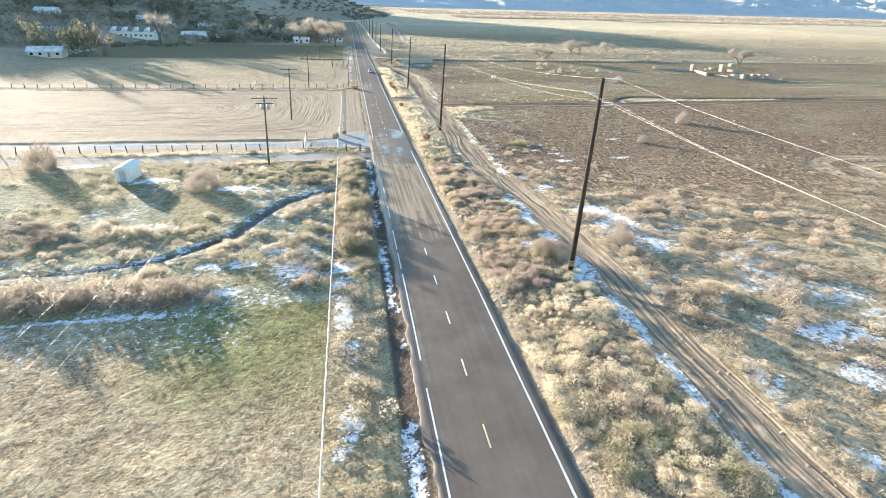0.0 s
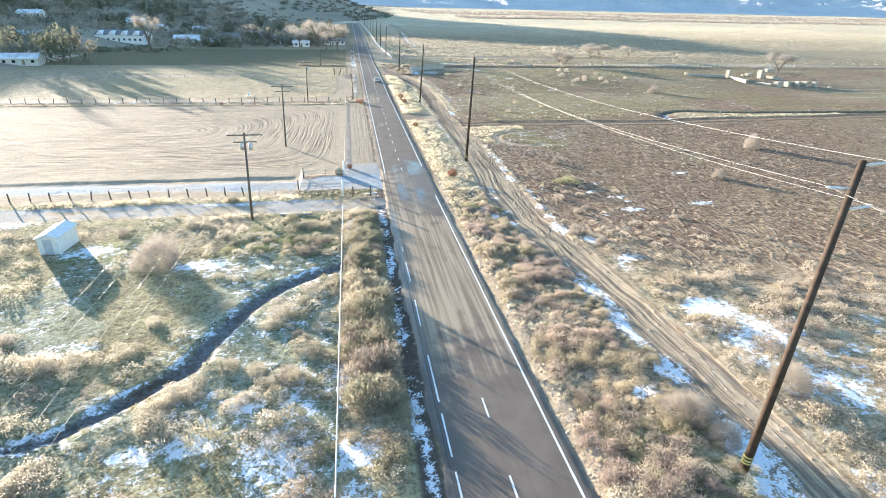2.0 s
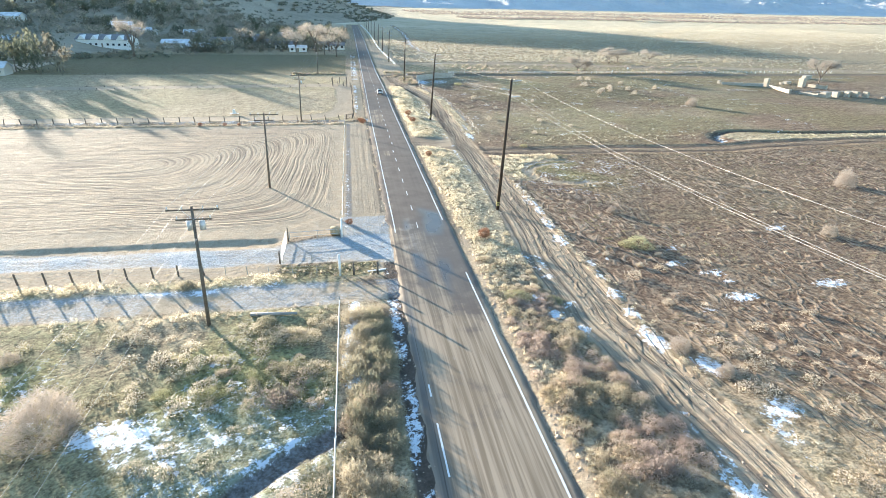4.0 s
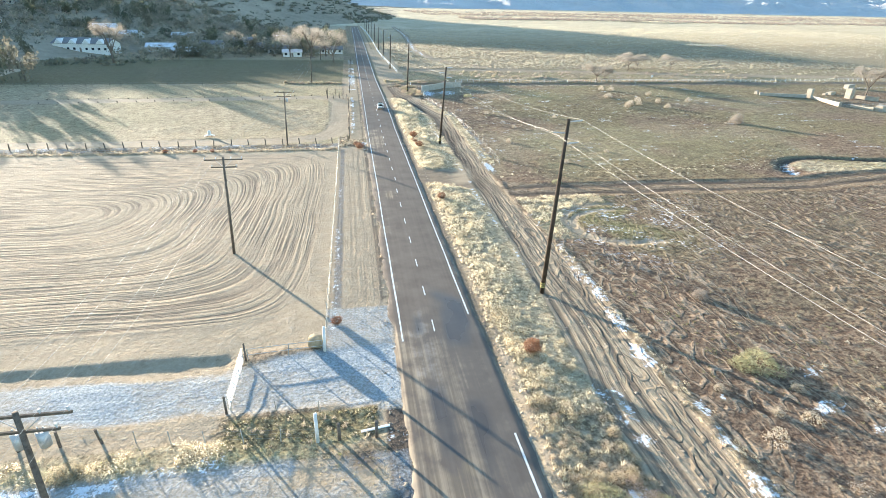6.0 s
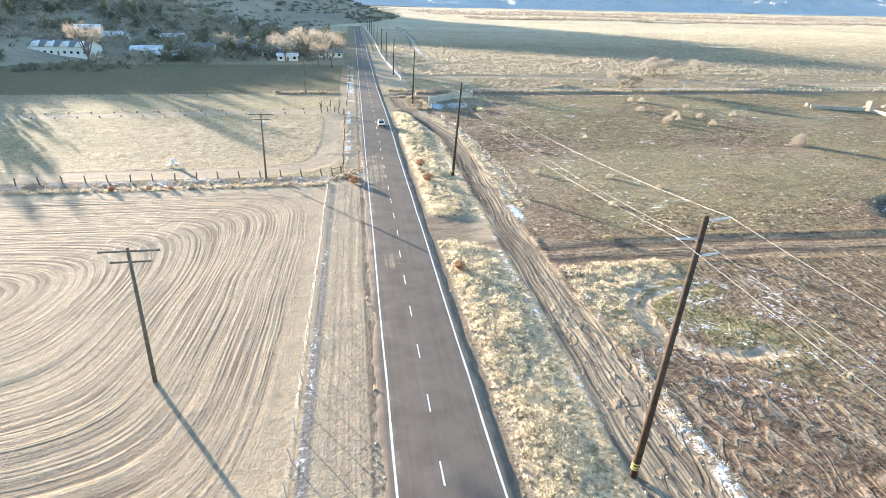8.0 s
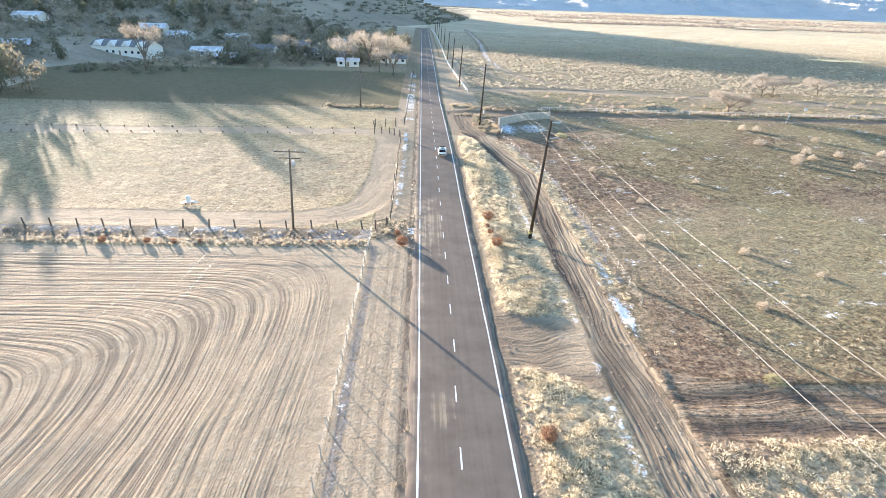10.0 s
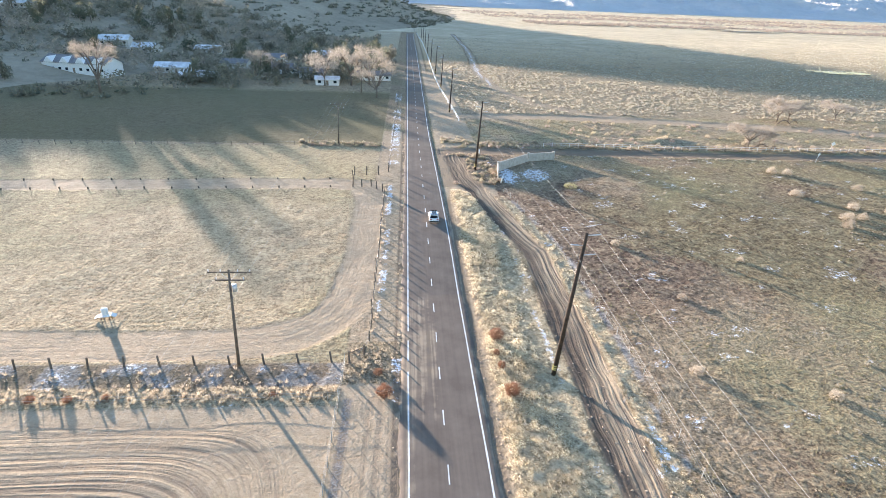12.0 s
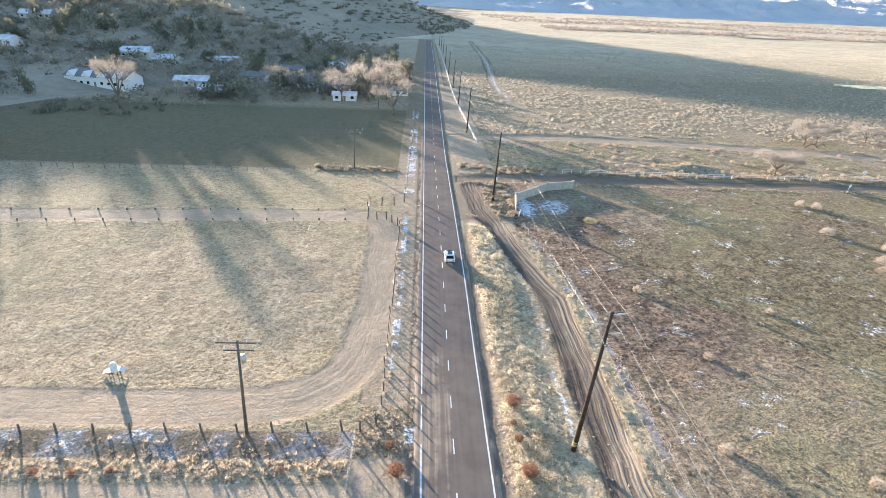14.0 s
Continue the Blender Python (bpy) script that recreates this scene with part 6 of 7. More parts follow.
for x, y, rot, w, d, h, wl, rf, lb, g in ((-138, 403.3, -12, 30, 11, 4.2, M_WHITE, M_ROOF, "long white house with a row of gables", 4), (-141.3, 293.7, 8, 14, 8, 2.8, M_WALL, M_SNOWROOF, "low house with a snow-covered roof", 0),
        (-184.5, 394.1, 15, 15, 9, 3, M_WALL2, M_SNOWROOF, "brown house with snow on its roof", 0), (-30.6, 394.1, 4, 10, 5, 2.6, M_WHITE, M_SNOWROOF, "small white building beside tall trees", 0),
        (-137.5, 461.6, -8, 16, 9, 3, M_WALL, M_SNOWROOF, "stucco house on the slope with snowy roof", 0), (-105.1, 418, 5, 15, 8, 2.8, M_WALL, M_SNOWROOF, "long low house with white roof", 0), (-81.8, 437.2, -10, 13, 8, 2.8, M_WALL, M_ROOF, "stucco house with grey roof", 0),
        (-55.4, 425.6, 6, 12, 8, 2.8, M_WHITE, M_ROOF, "white house with grey roof", 0), (-86.1, 395.5, 0, 14, 8, 2.6, M_WALL2, M_SNOWROOF, "low brown house with snowy roof", 0), (-40.1, 413, -5, 11, 7, 2.8, M_WALL, M_ROOF, "stucco cottage among trees", 0),
        (-149.2, 458.1, 10, 14, 9, 3, M_WALL, M_SNOWROOF, "house with snow on the roof above the village", 0), (-228.7, 507.9, 12, 16, 9, 3, M_WALL, M_SNOWROOF, "pale house high on the slope", 0), (-204.3, 440.3, 0, 14, 8, 3, M_WHITE, M_SNOWROOF, "white house on the slope", 0),
        (-11.5, 411.7, 2, 16, 6, 2.6, M_WHITE, M_ROOF, "white roadside building with grey roof", 0), (-205.1, 348, 20, 15, 9, 3, M_WALL, M_SNOWROOF, "pale house with snow on its roof", 0), (-109.6, 480.9, 0, 13, 8, 3, M_WALL, M_SNOWROOF, "house behind dark trees", 0),
        (-68.4, 463.9, 4, 12, 8, 3, M_WHITE, M_ROOF, "white house behind evergreens", 0), (-46.5, 486.4, -4, 12, 8, 3, M_WALL, M_SNOWROOF, "stucco house at the foot of the hill", 0), (-233.2, 382.8, 10, 13, 8, 3, M_WALL, M_SNOWROOF, "low house by the slope", 0)):
    house(x, y, rot, w, d, h, wl, rf, lb, g)


# ---- fences ----
def post_mesh(h, r, n=7, name="post", material=None):
    bm = rod(bmesh.new(), (0, 0, -0.4), (0, 0, h), r, r * 0.9, n)
    me = bpy.data.meshes.new(name)
    bm.to_mesh(me); bm.free()
    me.materials.append(material or M_WOOD)
    return me


def fence(name, pts, gap, h, r, wires, label, category="fence", material=None, wire_mat=None, wire_r=0.006, jitter=3.0):
    """Posts along a line and the wires or rails that they carry."""
    ob = empty(name, pose(pts[0][0], pts[0][1], 0), label, category)
    ox, oy = pts[0]
    me = post_mesh(h, r, material=material)
    spots = []
    for (x0, y0), (x1, y1) in zip(pts, pts[1:]):
        n = max(1, round(math.hypot(x1 - x0, y1 - y0) / gap))
        for i in range(n):
            spots.append((x0 + (x1 - x0) * i / n, y0 + (y1 - y0) * i / n))
    spots.append(pts[-1])
    for x, y in spots:
        share("post", me, ob, pose(x - ox + RNG.uniform(-0.04, 0.04), y - oy, float(gz(x, y)), RNG.normal(0, jitter), RNG.normal(0, jitter), RNG.uniform(0, 360)))
    for hw in wires:
        p = np.array([(x - ox, y - oy, float(gz(x, y)) + hw) for x, y in spots])
        v, f = tube(p, wire_r, 4)
        arrays("wire", v, f, wire_mat or M_WIRE, ob)
    return ob


M_TPOST = simple("steel_post", (0.30, 0.29, 0.26), (0.48, 0.46, 0.42), 3.0, 0.7)
M_RAIL = simple("sunbleached_rail", (0.58, 0.55, 0.50), (0.78, 0.76, 0.72), 1.5, 0.6)
fence("wooden_fence", [(-78, 107.6), (-18, 107.4)], 2.72, 1.35, 0.11, (0.45, 0.85, 1.2), "row of stout wooden fence posts with wire", jitter=4)
fence("wire_fence", [(-18, 107.4), (-10.7, 106.2), (-2.8, 105.4)], 2.6, 1.25, 0.04, (0.4, 0.8, 1.15), "wire fence on thin pale posts", material=M_TPOST)
fence("rail_fence", [(-2.75, -20), (-2.75, 99.0)], 4.0, 0.85, 0.045, (0.45,), "low fence under a long pale rail", material=M_TPOST)
rail_pts = [(-2.75, y, float(rise(y)) + 0.9 + 0.02 * math.sin(y)) for y in np.arange(-20, 99.1, 2)]
v, f = tube(rail_pts, 0.045, 6)
tagged(arrays("fence_rail", v, f, M_RAIL, smooth=True), "long sunlit pale rail on fence posts", "rail")
fence("woven_fence", [(-2.7, 117.3), (-2.65, 199.6)], 2.9, 1.4, 0.045, (0.15, 0.35, 0.55, 0.75, 0.95, 1.15, 1.35), "woven wire fence on steel posts beside the field", material=M_TPOST, wire_r=0.005)
fence("wooden_fence", [(-112.9, 199.2), (-37.9, 199.2), (-7.9, 199.8), (-4.2, 200.0)], 3.75, 1.35, 0.12, (0.5, 0.9, 1.25), "row of dark wooden fence posts along the pasture", jitter=4)
fence("wire_fence", [(-110, 193.1), (-3.8, 193.6), (-2.75, 193.8)], 5.5, 1.0, 0.03, (0.55, 0.98), "thin single-wire fence along the ploughed field", material=M_TPOST, wire_r=0.016)
fence("wooden_fence", [(-0.6, 201.1), (-0.2, 204.2), (-0.4, 256)], 2.45, 1.4, 0.10, (0.4, 0.8, 1.2), "wooden post fence between pasture and road", jitter=4)
fence("wooden_fence", [(0.0, 270.5), (0.4, 311), (1.0, 376)], 3.5, 1.3, 0.08, (0.5, 0.9, 1.2), "wooden fence beside a snowy ditch", jitter=3)
fence("post_row", [(-92, 254), (-12, 259.2)], 5.5, 0.42, 0.15, (), "row of short thick posts along the farm track", "post row", jitter=6)
fence("post_row", [(-92, 259.5), (-12.7, 264.4)], 5.5, 0.42, 0.15, (), "row of short thick posts along the farm track", "post row", jitter=6)
fence("corral_fence", [(-0.8, 256.8), (-3.4, 259.8), (-7.3, 259.5)], 2.0, 1.7, 0.13, (0.5, 0.9, 1.3), "dark corral posts at the pasture entrance", jitter=3)
fence("corral_fence", [(0.0, 270.5), (-2.2, 268), (-7.6, 267.2), (-7.4, 261.5)], 2.6, 2.1, 0.13, (0.6, 1.1, 1.6), "tall dark corral posts beside the farm track", jitter=3)
fence("wire_fence", [(-120, 288.5), (-74, 290), (-42, 291.3), (-22, 294), (-2, 293.5)], 4.0, 1.2, 0.06, (0.5, 0.9, 1.15), "wire fence in front of the brown field")
fence("wire_fence", [(25.2, 257.5), (27.5, 246), (29.4, 235), (30.8, 213), (31.1, 197), (30.2, 178)], 4.5, 1.15, 0.04, (0.4, 0.75, 1.1), "wire fence along the dirt track", material=M_TPOST, wire_r=0.012)
fence("white_fence", [(43.2, 296.6), (86.3, 296.1), (140.6, 296.7), (244, 298)], 2.6, 1.2, 0.09, (), "white post and rail fence along the lane", "fence", M_WHITE)
for hw in (0.6, 1.1):
    v, f = tube([(x, float(np.interp(x, [43.2, 86.3, 140.6, 244], [296.6, 296.1, 296.7, 298])), float(gz(x, 296.5)) + hw) for x in np.arange(43.2, 244, 3)], 0.05, 5)
    tagged(arrays("fence_rail", v, f, M_WHITE), "white painted rail of the lane fence", "rail")
fence("white_fence", [(21.6, 327.6), (18.7, 389.5), (17.9, 421.8), (17.4, 635), (14.5, 760)], 6, 1.3, 0.12, (), "long white rail fence running up the valley", "fence", M_WHITE)
for hw in (0.65, 1.2):
    v, f = tube([(float(np.interp(y, [327.6, 389.5, 421.8, 635, 760], [21.6, 18.7, 17.9, 17.4, 14.5])), y, float(gz(18, y)) + hw) for y in np.arange(327.6, 760, 6)], 0.09, 5)
    tagged(arrays("fence_rail", v, f, M_WHITE), "white painted rail running up the valley", "rail")


def single_post(name, x, y, h, r, material, label, lean=0.0):
    ob = empty(name, pose(x, y, float(gz(x, y))), label, "post")
    part("shaft", rod(bmesh.new(), (0, 0, -0.3), (lean * h, 0, h), r, r * 0.9, 9), material, ob, smooth=True)
    bm = rod(bmesh.new(), (lean * h, 0, h), (lean * h, 0, h + 0.06), r * 1.1, r * 0.6, 9)
    part("cap", bm, material, ob)
    return ob


single_post("white_post", -2.8, 105.3, 2.6, 0.14, M_WHITE, "tall white gate post beside the gravel drive")
single_post("white_post", -2.75, 116.6, 2.6, 0.14, M_WHITE, "tall white fence corner post by the ploughed field", 0.03)
single_post("dark_post", -1.25, 105.3, 1.5, 0.13, M_WOOD, "short dark post beside the driveway entrance")
single_post("dark_post", 1.45, 105.1, 1.5, 0.13, M_WOOD, "short dark post beside the driveway entrance")
single_post("dark_post", -9.9, 109.3, 1.6, 0.10, M_WOOD, "dark gate hinge post")
single_post("white_post", 25.4, 263.2, 1.6, 0.14, M_WHITE, "leaning white marker post by the culvert", 0.25)
single_post("white_post", 23.5, 287.2, 1.4, 0.16, M_WHITE, "white marker post beside the lane")
# pale log at the edge of the cleared way
LOG_A, LOG_B = (-11.4, 97.6), (-6.9, 97.2)
g = empty("fallen_log", pose(*LOG_A, float(gz(*LOG_A)), 0, 0, math.degrees(math.atan2(LOG_B[1] - LOG_A[1], LOG_B[0] - LOG_A[0]))), "pale weathered log lying beside the dirt way", "log")
M_LOG = simple("weathered_log", (0.30, 0.275, 0.24), (0.44, 0.41, 0.37), 1.5, 0.8)
part("trunk", rod(bmesh.new(), (0, 0, 0.14), (4.5, 0, 0.16), 0.19, 0.13, 10), M_LOG, g, smooth=True)
for xx, yy in ((1.5, 0.35), (3.1, -0.3)):
    part("stub", rod(bmesh.new(), (xx, 0, 0.2), (xx + 0.2, yy, 0.42), 0.05, 0.03, 6), M_LOG, g)
# braced corner of the pasture fence
g = empty("fence_brace", pose(-2.2, 199.9, float(gz(-2.2, 199.9)), 0, 0, 37), "braced pair of dark corner posts with a top rail", "fence")
for xx in (0, 2.0):
    part("post", rod(bmesh.new(), (xx, 0, -0.4), (xx, 0, 1.55), 0.12, 0.11, 9), M_WOOD, g)
part("rail", rod(bmesh.new(), (0, 0, 1.25), (2.0, 0, 1.25), 0.06, 0.055, 7), M_WOOD, g)
part("brace_wire", rod(bmesh.new(), (0, 0.02, 0.2), (2.0, 0.02, 1.2), 0.012, 0.012, 5), M_WIRE, g)
# plank lying on the entrance
tagged(part("fallen_rail", box(bmesh.new(), -1.1, 1.1, -0.12, 0.12, 0, 0.09, 0.02), M_WHITE, at=pose(1.4, 106.0, float(gz(1.4, 106)) + 0.01, 0, 0, 10)), "white plank lying beside the dark posts", "plank")

# pipe gate, open across the drive
g = empty("pipe_gate", pose(-9.75, 109.6, float(gz(-9.7, 110)), 0, 0, 90), "galvanised pipe gate standing open across the gravel drive", "gate")
for q in range(6):
    part("rail", rod(bmesh.new(), (0, 0, 0.25 + 0.25 * q), (6.2, 0, 0.25 + 0.25 * q + 0.06), 0.03, 0.03, 6), M_GALV, g)
for xx in (0, 2.1, 4.2, 6.2):
    part("upright", rod(bmesh.new(), (xx, 0, 0.22), (xx, 0, 1.58), 0.032, 0.032, 6), M_GALV, g)
single_post("dark_post", -9.6, 116.1, 1.8, 0.09, M_WOOD, "thin dark post at the end of the gate")
# lower fence panel between drive and field
fence("pipe_fence", [(-9.4, 116.2), (-6, 116.4), (-2.9, 116.7)], 3.2, 1.2, 0.05, (0.55, 1.15), "low pipe fence closing the corner of the field", material=M_TPOST, wire_mat=M_GALV, wire_r=0.03)
fence("pipe_fence", [(-9.6, 109.6), (-6.2, 109.2), (-2.9, 108.6)], 3.4, 1.1, 0.04, (0.55, 1.05), "wire panel fence beside the gravel drive", material=M_TPOST, wire_r=0.015)
M_HAY = simple("hay", (0.32, 0.25, 0.15), (0.46, 0.37, 0.25), 6, 0.95, relief=0.8)
bm = rod(bmesh.new(), (0, -0.6, 0.6), (0, 0.6, 0.6), 0.6, 0.6, 20)
bmesh.ops.bevel(bm, geom=[e for e in bm.edges if len(e.link_faces) == 2 and e.calc_face_angle(0) > 1], offset=0.1, segments=2, affect="EDGES")
tagged(part("hay_bale", bm, M_HAY, at=pose(-3.55, 117.3, float(gz(-3.5, 117.3)), 0, 0, 80), smooth=True), "round straw-coloured bale by the corner post", "hay bale")


# ---- shed ----
def shed():
    ob = empty("shed", pose(-36.0, 89.6, float(gz(-36, 89.6)), 0, 0, -2), "small white wooden shed with a low gable roof", "shed")
    w, d, h = 2.2, 4.2, 2.15
    rh = 0.42
    bm = bmesh.new()
    box(bm, -w / 2, w / 2, -d / 2, d / 2, -0.1, h)
    part("wall", bm, M_WHITE, ob)
    for s in (-1, 1):
        bm = bmesh.new()
        f = [bm.verts.new((a, s * (d / 2 - 0.01), b)) for a, b in ((-w / 2, h), (w / 2, h), (0, h + rh))]
        bm.faces.new(f if s < 0 else f[::-1])
        part("gable", bm, M_WHITE, ob)
    for s in (-1, 1):
        bm = bmesh.new()
        e = 0.22
        z_e = h - e * rh / (w / 2)
        top = [(s * (w / 2 + e), -d / 2 - 0.25, z_e + 0.06), (s * (w / 2 + e), d / 2 + 0.25, z_e + 0.06), (0, d / 2 + 0.25, h + rh + 0.06), (0, -d / 2 - 0.25, h + rh + 0.06)]
        va = [bm.verts.new(p) for p in top]
        vb = [bm.verts.new((p[0], p[1], p[2] - 0.06)) for p in top]
        bm.faces.new(va); bm.faces.new(vb[::-1])
        for i in range(4):
            bm.faces.new((va[i], vb[i], vb[(i + 1) % 4], va[(i + 1) % 4]))
        bmesh.ops.recalc_face_normals(bm, faces=bm.faces)
        part("roof_panel", bm, M_WHITE, ob, "sun-bleached white roof sheet")
    M_DOOR = simple("grey_door", (0.40, 0.42, 0.45), (0.52, 0.54, 0.57), 2, 0.7)
    dr = part("door", box(bmesh.new(), -0.55, 0.4, -d / 2 - 0.05, -d / 2 + 0.02, 0.05, 1.95, 0.01), M_DOOR, ob, "grey plank door")
    part("handle", box(bmesh.new(), 0.26, 0.32, -d / 2 - 0.1, -d / 2 - 0.05, 0.95, 1.1), M_GALV, dr)
    for xx in (-w / 2, -0.65, 0.45, w / 2 - 0.1):
        part("trim", box(bmesh.new(), xx, xx + 0.1, -d / 2 - 0.06, -d / 2 + 0.01, 0, h), M_WHITE, ob)


shed()


# ---- water tank in the pasture ----
def tank():
    x, y = -33.6, 209.6
    ob = empty("water_tank", pose(x, y, float(gz(x, y)), 0, 0, 12), "small white ribbed tank on a low pale platform", "water tank")
    for sx, sy in ((-0.45, -0.4), (0.45, -0.4), (0.45, 0.4), (-0.45, 0.4)):
        part("leg", rod(bmesh.new(), (sx, sy, -0.2), (sx, sy, 0.40), 0.06, 0.06, 6), M_WOOD, ob)
    part("platform", box(bmesh.new(), -0.65, 0.65, -0.55, 0.55, 0.40, 0.48, 0.01), M_WHITE, ob, "white platform board")
    for s in (-1, 1):
        part("side_wing", box(bmesh.new(), 0.0, 0.62, -0.4, 0.4, 0, 0.05, 0.01), M_WHITE, ob, "pale sheet sloping down from the platform", at=pose(s * 0.63, 0, 0.43, 0, 24, 0 if s > 0 else 180))
    bm = bmesh.new()
    for q in range(4):
        z = 0.48 + q * 0.22
        rod(bm, (0, 0, z), (0, 0, z + 0.15), 0.40, 0.39, 18)
        rod(bm, (0, 0, z + 0.15), (0, 0, z + 0.22), 0.35, 0.35, 18)
    part("tank_body", bm, M_WHITE, ob)
    part("lid", rod(bmesh.new(), (0, 0, 1.36), (0, 0, 1.48), 0.38, 0.24, 18), M_WHITE, ob)
    part("cap", rod(bmesh.new(), (0, 0, 1.48), (0, 0, 1.54), 0.11, 0.11, 10), M_GALV, ob)


tank()

# ---- culvert wall, ruin, signs ----
def wall_run(name, pts, h, t, label, category, material):
    ob = empty(name, pose(pts[0][0], pts[0][1], float(gz(*pts[0]))), label, category)
    for (x0, y0), (x1, y1) in zip(pts, pts[1:]):
        L, a = math.hypot(x1 - x0, y1 - y0), math.degrees(math.atan2(y1 - y0, x1 - x0))
        m = pose(x0 - pts[0][0], y0 - pts[0][1], 0, 0, 0, a)
        part("wall_panel", box(bmesh.new(), 0, L - 0.25, -t / 2, t / 2, -0.5, h, 0.03), material, ob, at=m)
        part("pier", box(bmesh.new(), L - 0.24, L + 0.26, -t / 2 - 0.1, t / 2 + 0.1, -0.5, h + 0.25, 0.03), material, ob, at=m)
    return ob


wall_run("culvert_wall", [(25.2, 265.5), (26.2, 272.5), (35.5, 281.5), (42.6, 283.5)], 2.2, 0.35, "low grey concrete culvert wall with snow at its foot", "wall", M_CONC)
M_RUIN = simple("pale_concrete", (0.36, 0.31, 0.25), (0.52, 0.46, 0.375), 0.8, 0.9)
wall_run("ruined_wall", [(154.8, 260.2), (162, 257.0), (169.6, 254.2)], 0.95, 0.5, "long low ruined wall of grey concrete", "wall", M_CONC)
wall_run("ruined_wall", [(171.2, 252.6), (169.8, 245), (168.3, 237.4)], 0.9, 0.8, "low broken kerb wall of pale concrete", "wall", M_RUIN)
wall_run("ruined_wall", [(189.8, 252.4), (191.0, 249.2), (192.5, 245.8)], 1.2, 0.5, "short broken wall of pale concrete", "wall", M_RUIN)
wall_run("ruined_wall", [(172.4, 237.0), (173.4, 233.2), (174.2, 230.0)], 0.8, 0.7, "low broken kerb wall of pale concrete", "wall", M_RUIN)
wall_run("ruined_wall", [(181.8, 231.5), (185.5, 231.2), (190, 231.0)], 1.7, 0.4, "roofless wall between concrete blocks", "wall", M_RUIN)
for x, y, w, d, h in ((155.2, 262.4, 1.3, 1.1, 1.2), (171.6, 254.6, 1.7, 1.7, 3.2), (186.7, 252.4, 2.4, 2.0, 3.6), (187, 261, 3.4, 2.0, 1.0), (183, 259.5, 1.6, 1.2, 0.8), (176.6, 229.3, 3.2, 2.4, 1.9), (181.2, 229.1, 1.5, 1.8, 1.9), (185.9, 229.0, 1.5, 1.8, 2.1), (189.6, 228.9, 1.4, 1.8, 2.0), (193.0, 227.8, 1.8, 1.8, 2.1), (198.8, 225.6, 1.4, 1.0, 0.8), (210, 276, 5, 2, 1.6)):
    bm = box(bmesh.new(), -w / 2, w / 2, -d / 2, d / 2, -0.4, h, 0.06)
    for vv in bm.verts:
        vv.co += Vector((noise.noise(vv.co * 1.7 + Vector((x, y, 0))), noise.noise(vv.co * 1.3), noise.noise(vv.co * 1.1 + Vector((0, y, x))))) * 0.25
    tagged(part("ruin_block", bm, M_RUIN, at=pose(x, y, float(gz(x, y)), 0, 0, 20)), "broken block of a pale concrete ruin", "ruin", "ruin blocks")
for x, y, s in ((116.3, 284.5, 1), (130.5, 297.6, -1)):
    ob = empty("road_sign", pose(x, y, float(gz(x, y)), 0, 0, 20 * s), "pale road sign plate on a slanting post", "sign", "lane signs")
    part("post", rod(bmesh.new(), (-0.35, 0, -0.3), (0.25, 0, 2.2), 0.04, 0.04, 6), M_GALV, ob)
    bm = bmesh.new()
    bmesh.ops.create_cone(bm, cap_ends=True, segments=4, radius1=0.6, radius2=0.6, depth=0.04, matrix=pose(0.33, -0.05, 2.4, 90, 0, 0))
    part("plate", bm, M_WHITE, ob)

# ---- water ----
M_WATER, _nt, _b = mat("still_water", 0.08)
_b.inputs["Base Color"].default_value = (0.10, 0.13, 0.16, 1)
for nm, cx, cy, rx_, ry_ in (("pond", 290, 500, 20, 14), ("pond", 640, 1180, 75, 20)):
    a = np.linspace(0, 2 * math.pi, 40, endpoint=False)
    rr = 0.75 + 0.4 * vnoise(np.cos(a) * 2 + cx, np.sin(a) * 2, 1.0, 4)
    v = np.stack([cx + rx_ * rr * np.cos(a), cy + ry_ * rr * np.sin(a), 0 * a + float(gz(cx, cy)) + (0.15 if cy < 1000 else 0.9)], -1)
    v = np.vstack([v, [[cx, cy, v[0, 2]]]])
    tagged(arrays("water", v, np.array([(i, (i + 1) % 40, 40) for i in range(40)]), M_WATER), "still pale pond on the plain", "water", kind="structure")


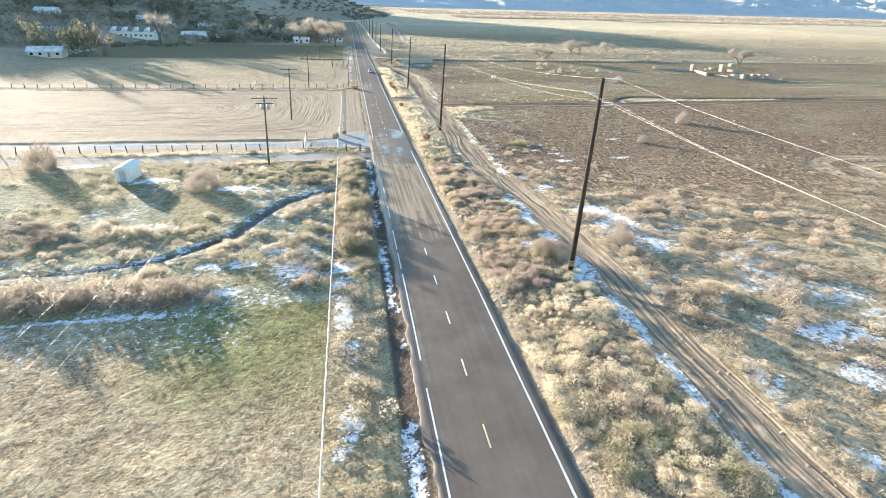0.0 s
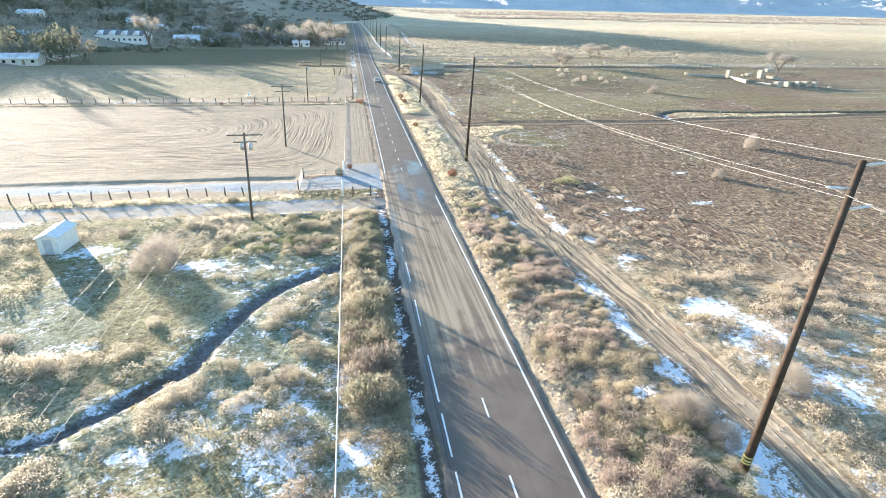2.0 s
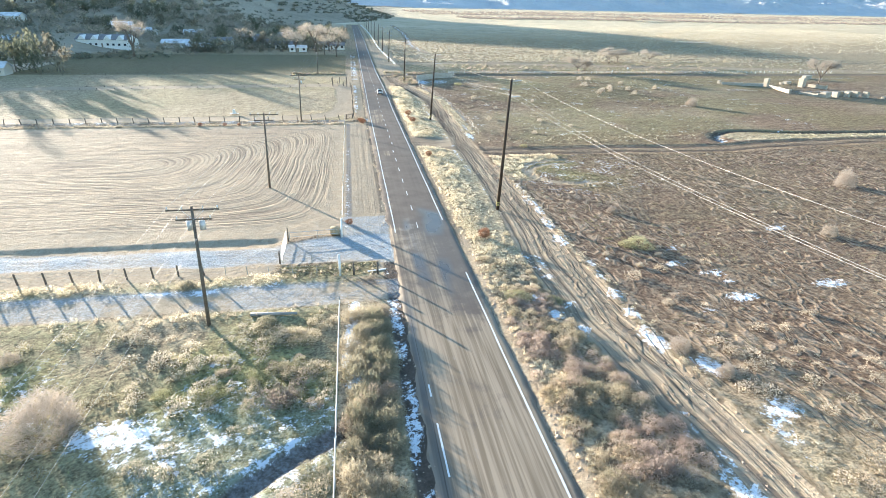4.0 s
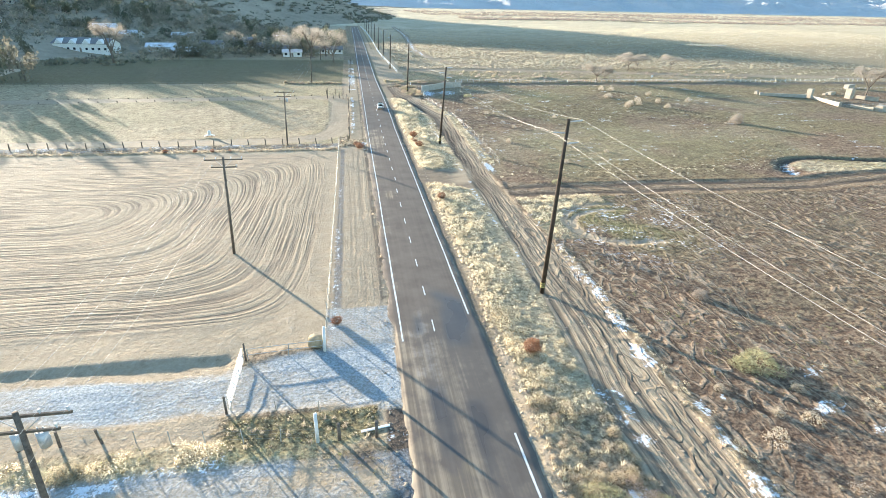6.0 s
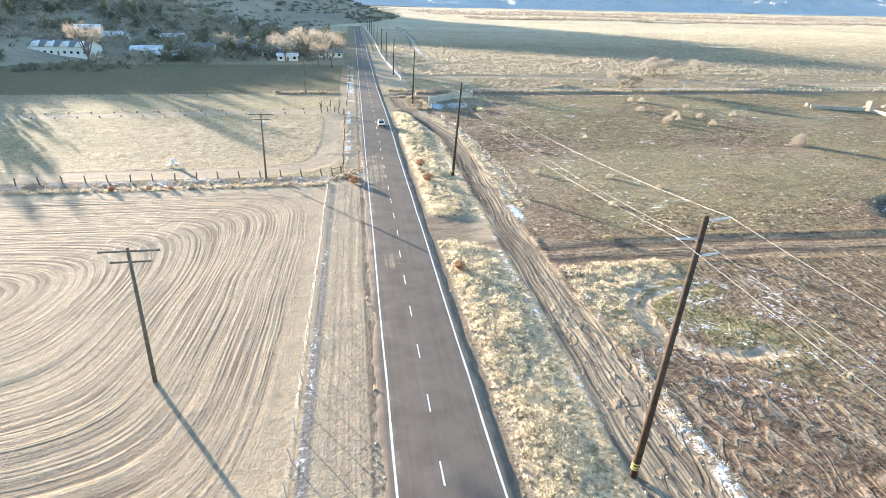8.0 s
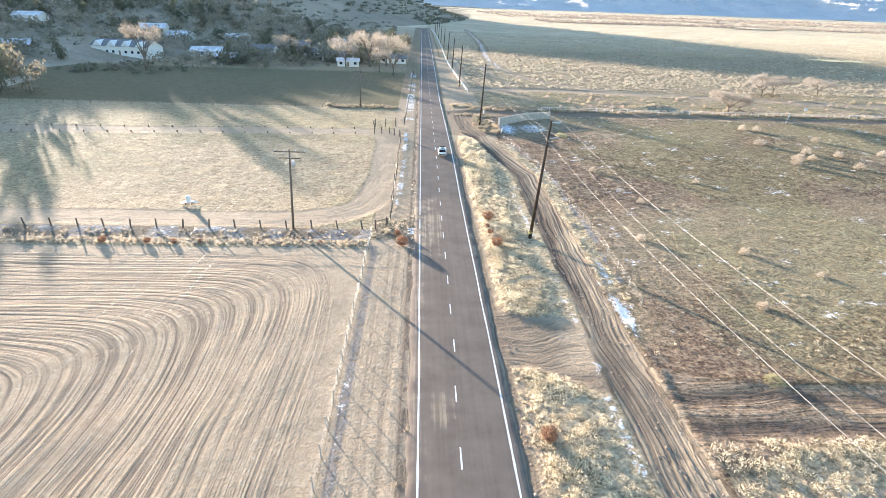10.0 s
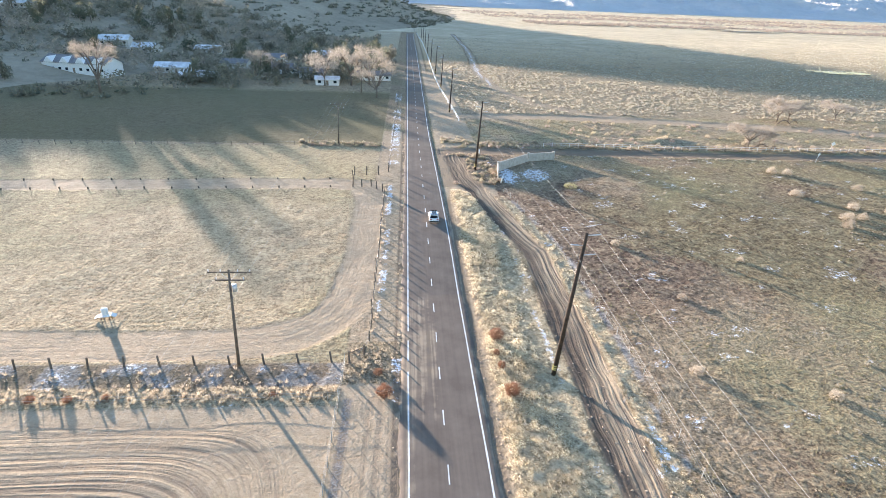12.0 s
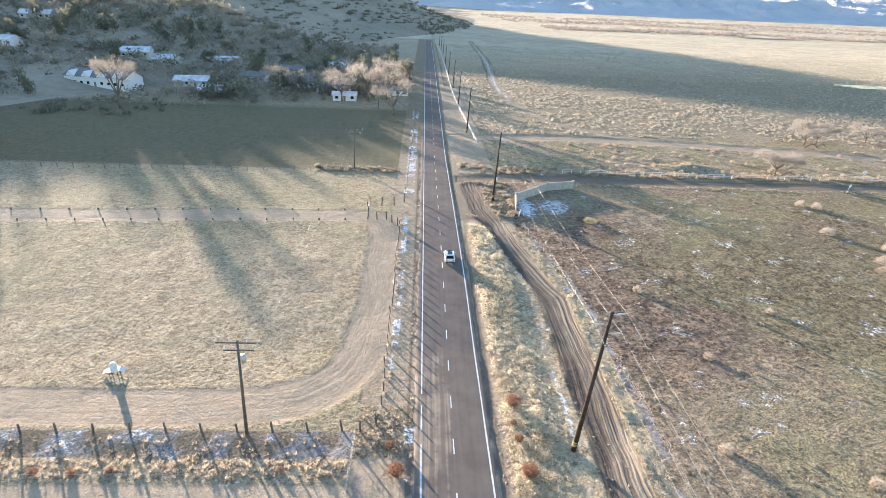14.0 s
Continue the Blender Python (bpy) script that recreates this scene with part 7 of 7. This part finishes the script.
# ---- the car ----
def car(x, y, z):
    """White hatchback crossover seen from behind: body, glass, wheels, lights."""
    ob = empty("car", pose(x, y, z), "white compact crossover car with dark glass roof", "car")
    white, ntw, bw = mat("car_paint_white", 0.25)
    bw.inputs["Base Color"].default_value = (0.80, 0.80, 0.79, 1)
    bw.inputs["Coat Weight"].default_value = 0.6
    glass, ntg, bg = mat("car_glass", 0.05)
    bg.inputs["Base Color"].default_value = (0.015, 0.017, 0.02, 1)
    tyre = simple("tyre", (0.02, 0.02, 0.02), (0.04, 0.04, 0.04), 8, 0.9)
    red, ntr, br = mat("tail_light", 0.2)
    br.inputs["Base Color"].default_value = (0.35, 0.02, 0.02, 1)
    dark = simple("dark_plastic", (0.03, 0.03, 0.03), (0.05, 0.05, 0.05), 8, 0.7)

    def loft(secs, material, name, parent, label=""):
        """A shell through cross-sections: y, half width at sill, half width at shoulder, half width at top, z of the three."""
        bm = bmesh.new()
        rings = []
        for yy, w0, w1, w2, z0, z1, z2 in secs:
            ring = [(-w0, z0), (-w1 * 1.0, z0 + 0.18), (-w1, z1), (-w2, z2 - 0.04), (-w2 * 0.8, z2), (w2 * 0.8, z2), (w2, z2 - 0.04), (w1, z1), (w1 * 1.0, z0 + 0.18), (w0, z0)]
            rings.append([bm.verts.new((a, yy, b)) for a, b in ring])
        for r0, r1 in zip(rings, rings[1:]):
            for i in range(10):
                bm.faces.new((r0[i], r1[i], r1[(i + 1) % 10], r0[(i + 1) % 10]))
        bm.faces.new(rings[0]); bm.faces.new(rings[-1][::-1])
        bmesh.ops.recalc_face_normals(bm, faces=bm.faces)
        o = part(name, bm, material, parent, label, smooth=True)
        md = o.modifiers.new("round", "BEVEL")
        md.width, md.segments, md.limit_method, md.angle_limit = 0.04, 2, "ANGLE", radians(35)
        return o

    body = loft([(-2.28, 0.74, 0.80, 0.70, 0.42, 0.66, 0.92), (-2.2, 0.82, 0.88, 0.80, 0.26, 0.70, 1.02), (-1.5, 0.86, 0.92, 0.84, 0.22, 0.74, 1.03), (0.6, 0.86, 0.92, 0.84, 0.22, 0.74, 0.98),
                 (1.4, 0.85, 0.90, 0.78, 0.24, 0.72, 0.92), (2.1, 0.78, 0.84, 0.66, 0.28, 0.64, 0.80), (2.3, 0.62, 0.70, 0.52, 0.36, 0.56, 0.70)], white, "body", ob)
    loft([(-2.0, 0.74, 0.76, 0.56, 0.94, 1.08, 1.22), (-1.62, 0.78, 0.78, 0.62, 0.94, 1.14, 1.54), (-0.6, 0.80, 0.79, 0.64, 0.94, 1.18, 1.62), (0.2, 0.80, 0.78, 0.62, 0.94, 1.16, 1.58), (1.05, 0.78, 0.76, 0.56, 0.93, 0.98, 1.02)], glass, "cabin_glass", ob, "dark tinted windows")
    for s in (-1, 1):
        part("roof_rail", rod(bmesh.new(), (s * 0.66, -1.7, 1.53), (s * 0.64, 0.25, 1.6), 0.06, 0.06, 8), white, ob)
        part("rear_pillar", rod(bmesh.new(), (s * 0.80, -2.02, 1.02), (s * 0.64, -1.62, 1.52), 0.085, 0.075, 8), white, ob)
        part("middle_pillar", rod(bmesh.new(), (s * 0.82, -0.35, 1.0), (s * 0.65, -0.4, 1.58), 0.05, 0.045, 6), white, ob)
        part("tail_light", box(bmesh.new(), s * 0.62 - 0.17, s * 0.62 + 0.17, -2.31, -2.2, 0.80, 0.94, 0.02), red, ob)
        part("mirror", box(bmesh.new(), s * 1.0 - 0.09, s * 1.0 + 0.09, 0.62, 0.78, 0.98, 1.12, 0.03), white, ob)
    loft([(-1.74, 0.60, 0.66, 0.60, 1.42, 1.52, 1.565), (-0.6, 0.62, 0.68, 0.62, 1.50, 1.60, 1.655), (0.22, 0.60, 0.64, 0.58, 1.46, 1.55, 1.61)], white, "roof", ob)
    part("sunroof", box(bmesh.new(), -0.42, 0.42, -1.25, -0.15, 1.63, 1.665, 0.01), glass, ob, "dark glass roof panel")
    part("roof_edge", box(bmesh.new(), -0.62, 0.62, -1.78, -1.5, 1.52, 1.58, 0.02), white, ob, "white rear spoiler")
    part("bumper", box(bmesh.new(), -0.82, 0.82, -2.34, -2.2, 0.34, 0.58, 0.04), dark, ob, "dark lower bumper")
    part("number_plate", box(bmesh.new(), -0.26, 0.26, -2.325, -2.29, 0.66, 0.78), M_WHITE, ob, "plain pale plate")
    for wy in (-1.42, 1.38):
        for s in (-1, 1):
            bm = rod(bmesh.new(), (s * 0.70, wy, 0.34), (s * 0.925, wy, 0.34), 0.34, 0.34, 20)
            w = part("wheel", bm, tyre, ob)
            part("rim", rod(bmesh.new(), (s * 0.90, wy, 0.34), (s * 0.935, wy, 0.34), 0.22, 0.20, 12), M_GALV, w)


car(9.3, 242, road_z(9.3) + float(rise(242)))
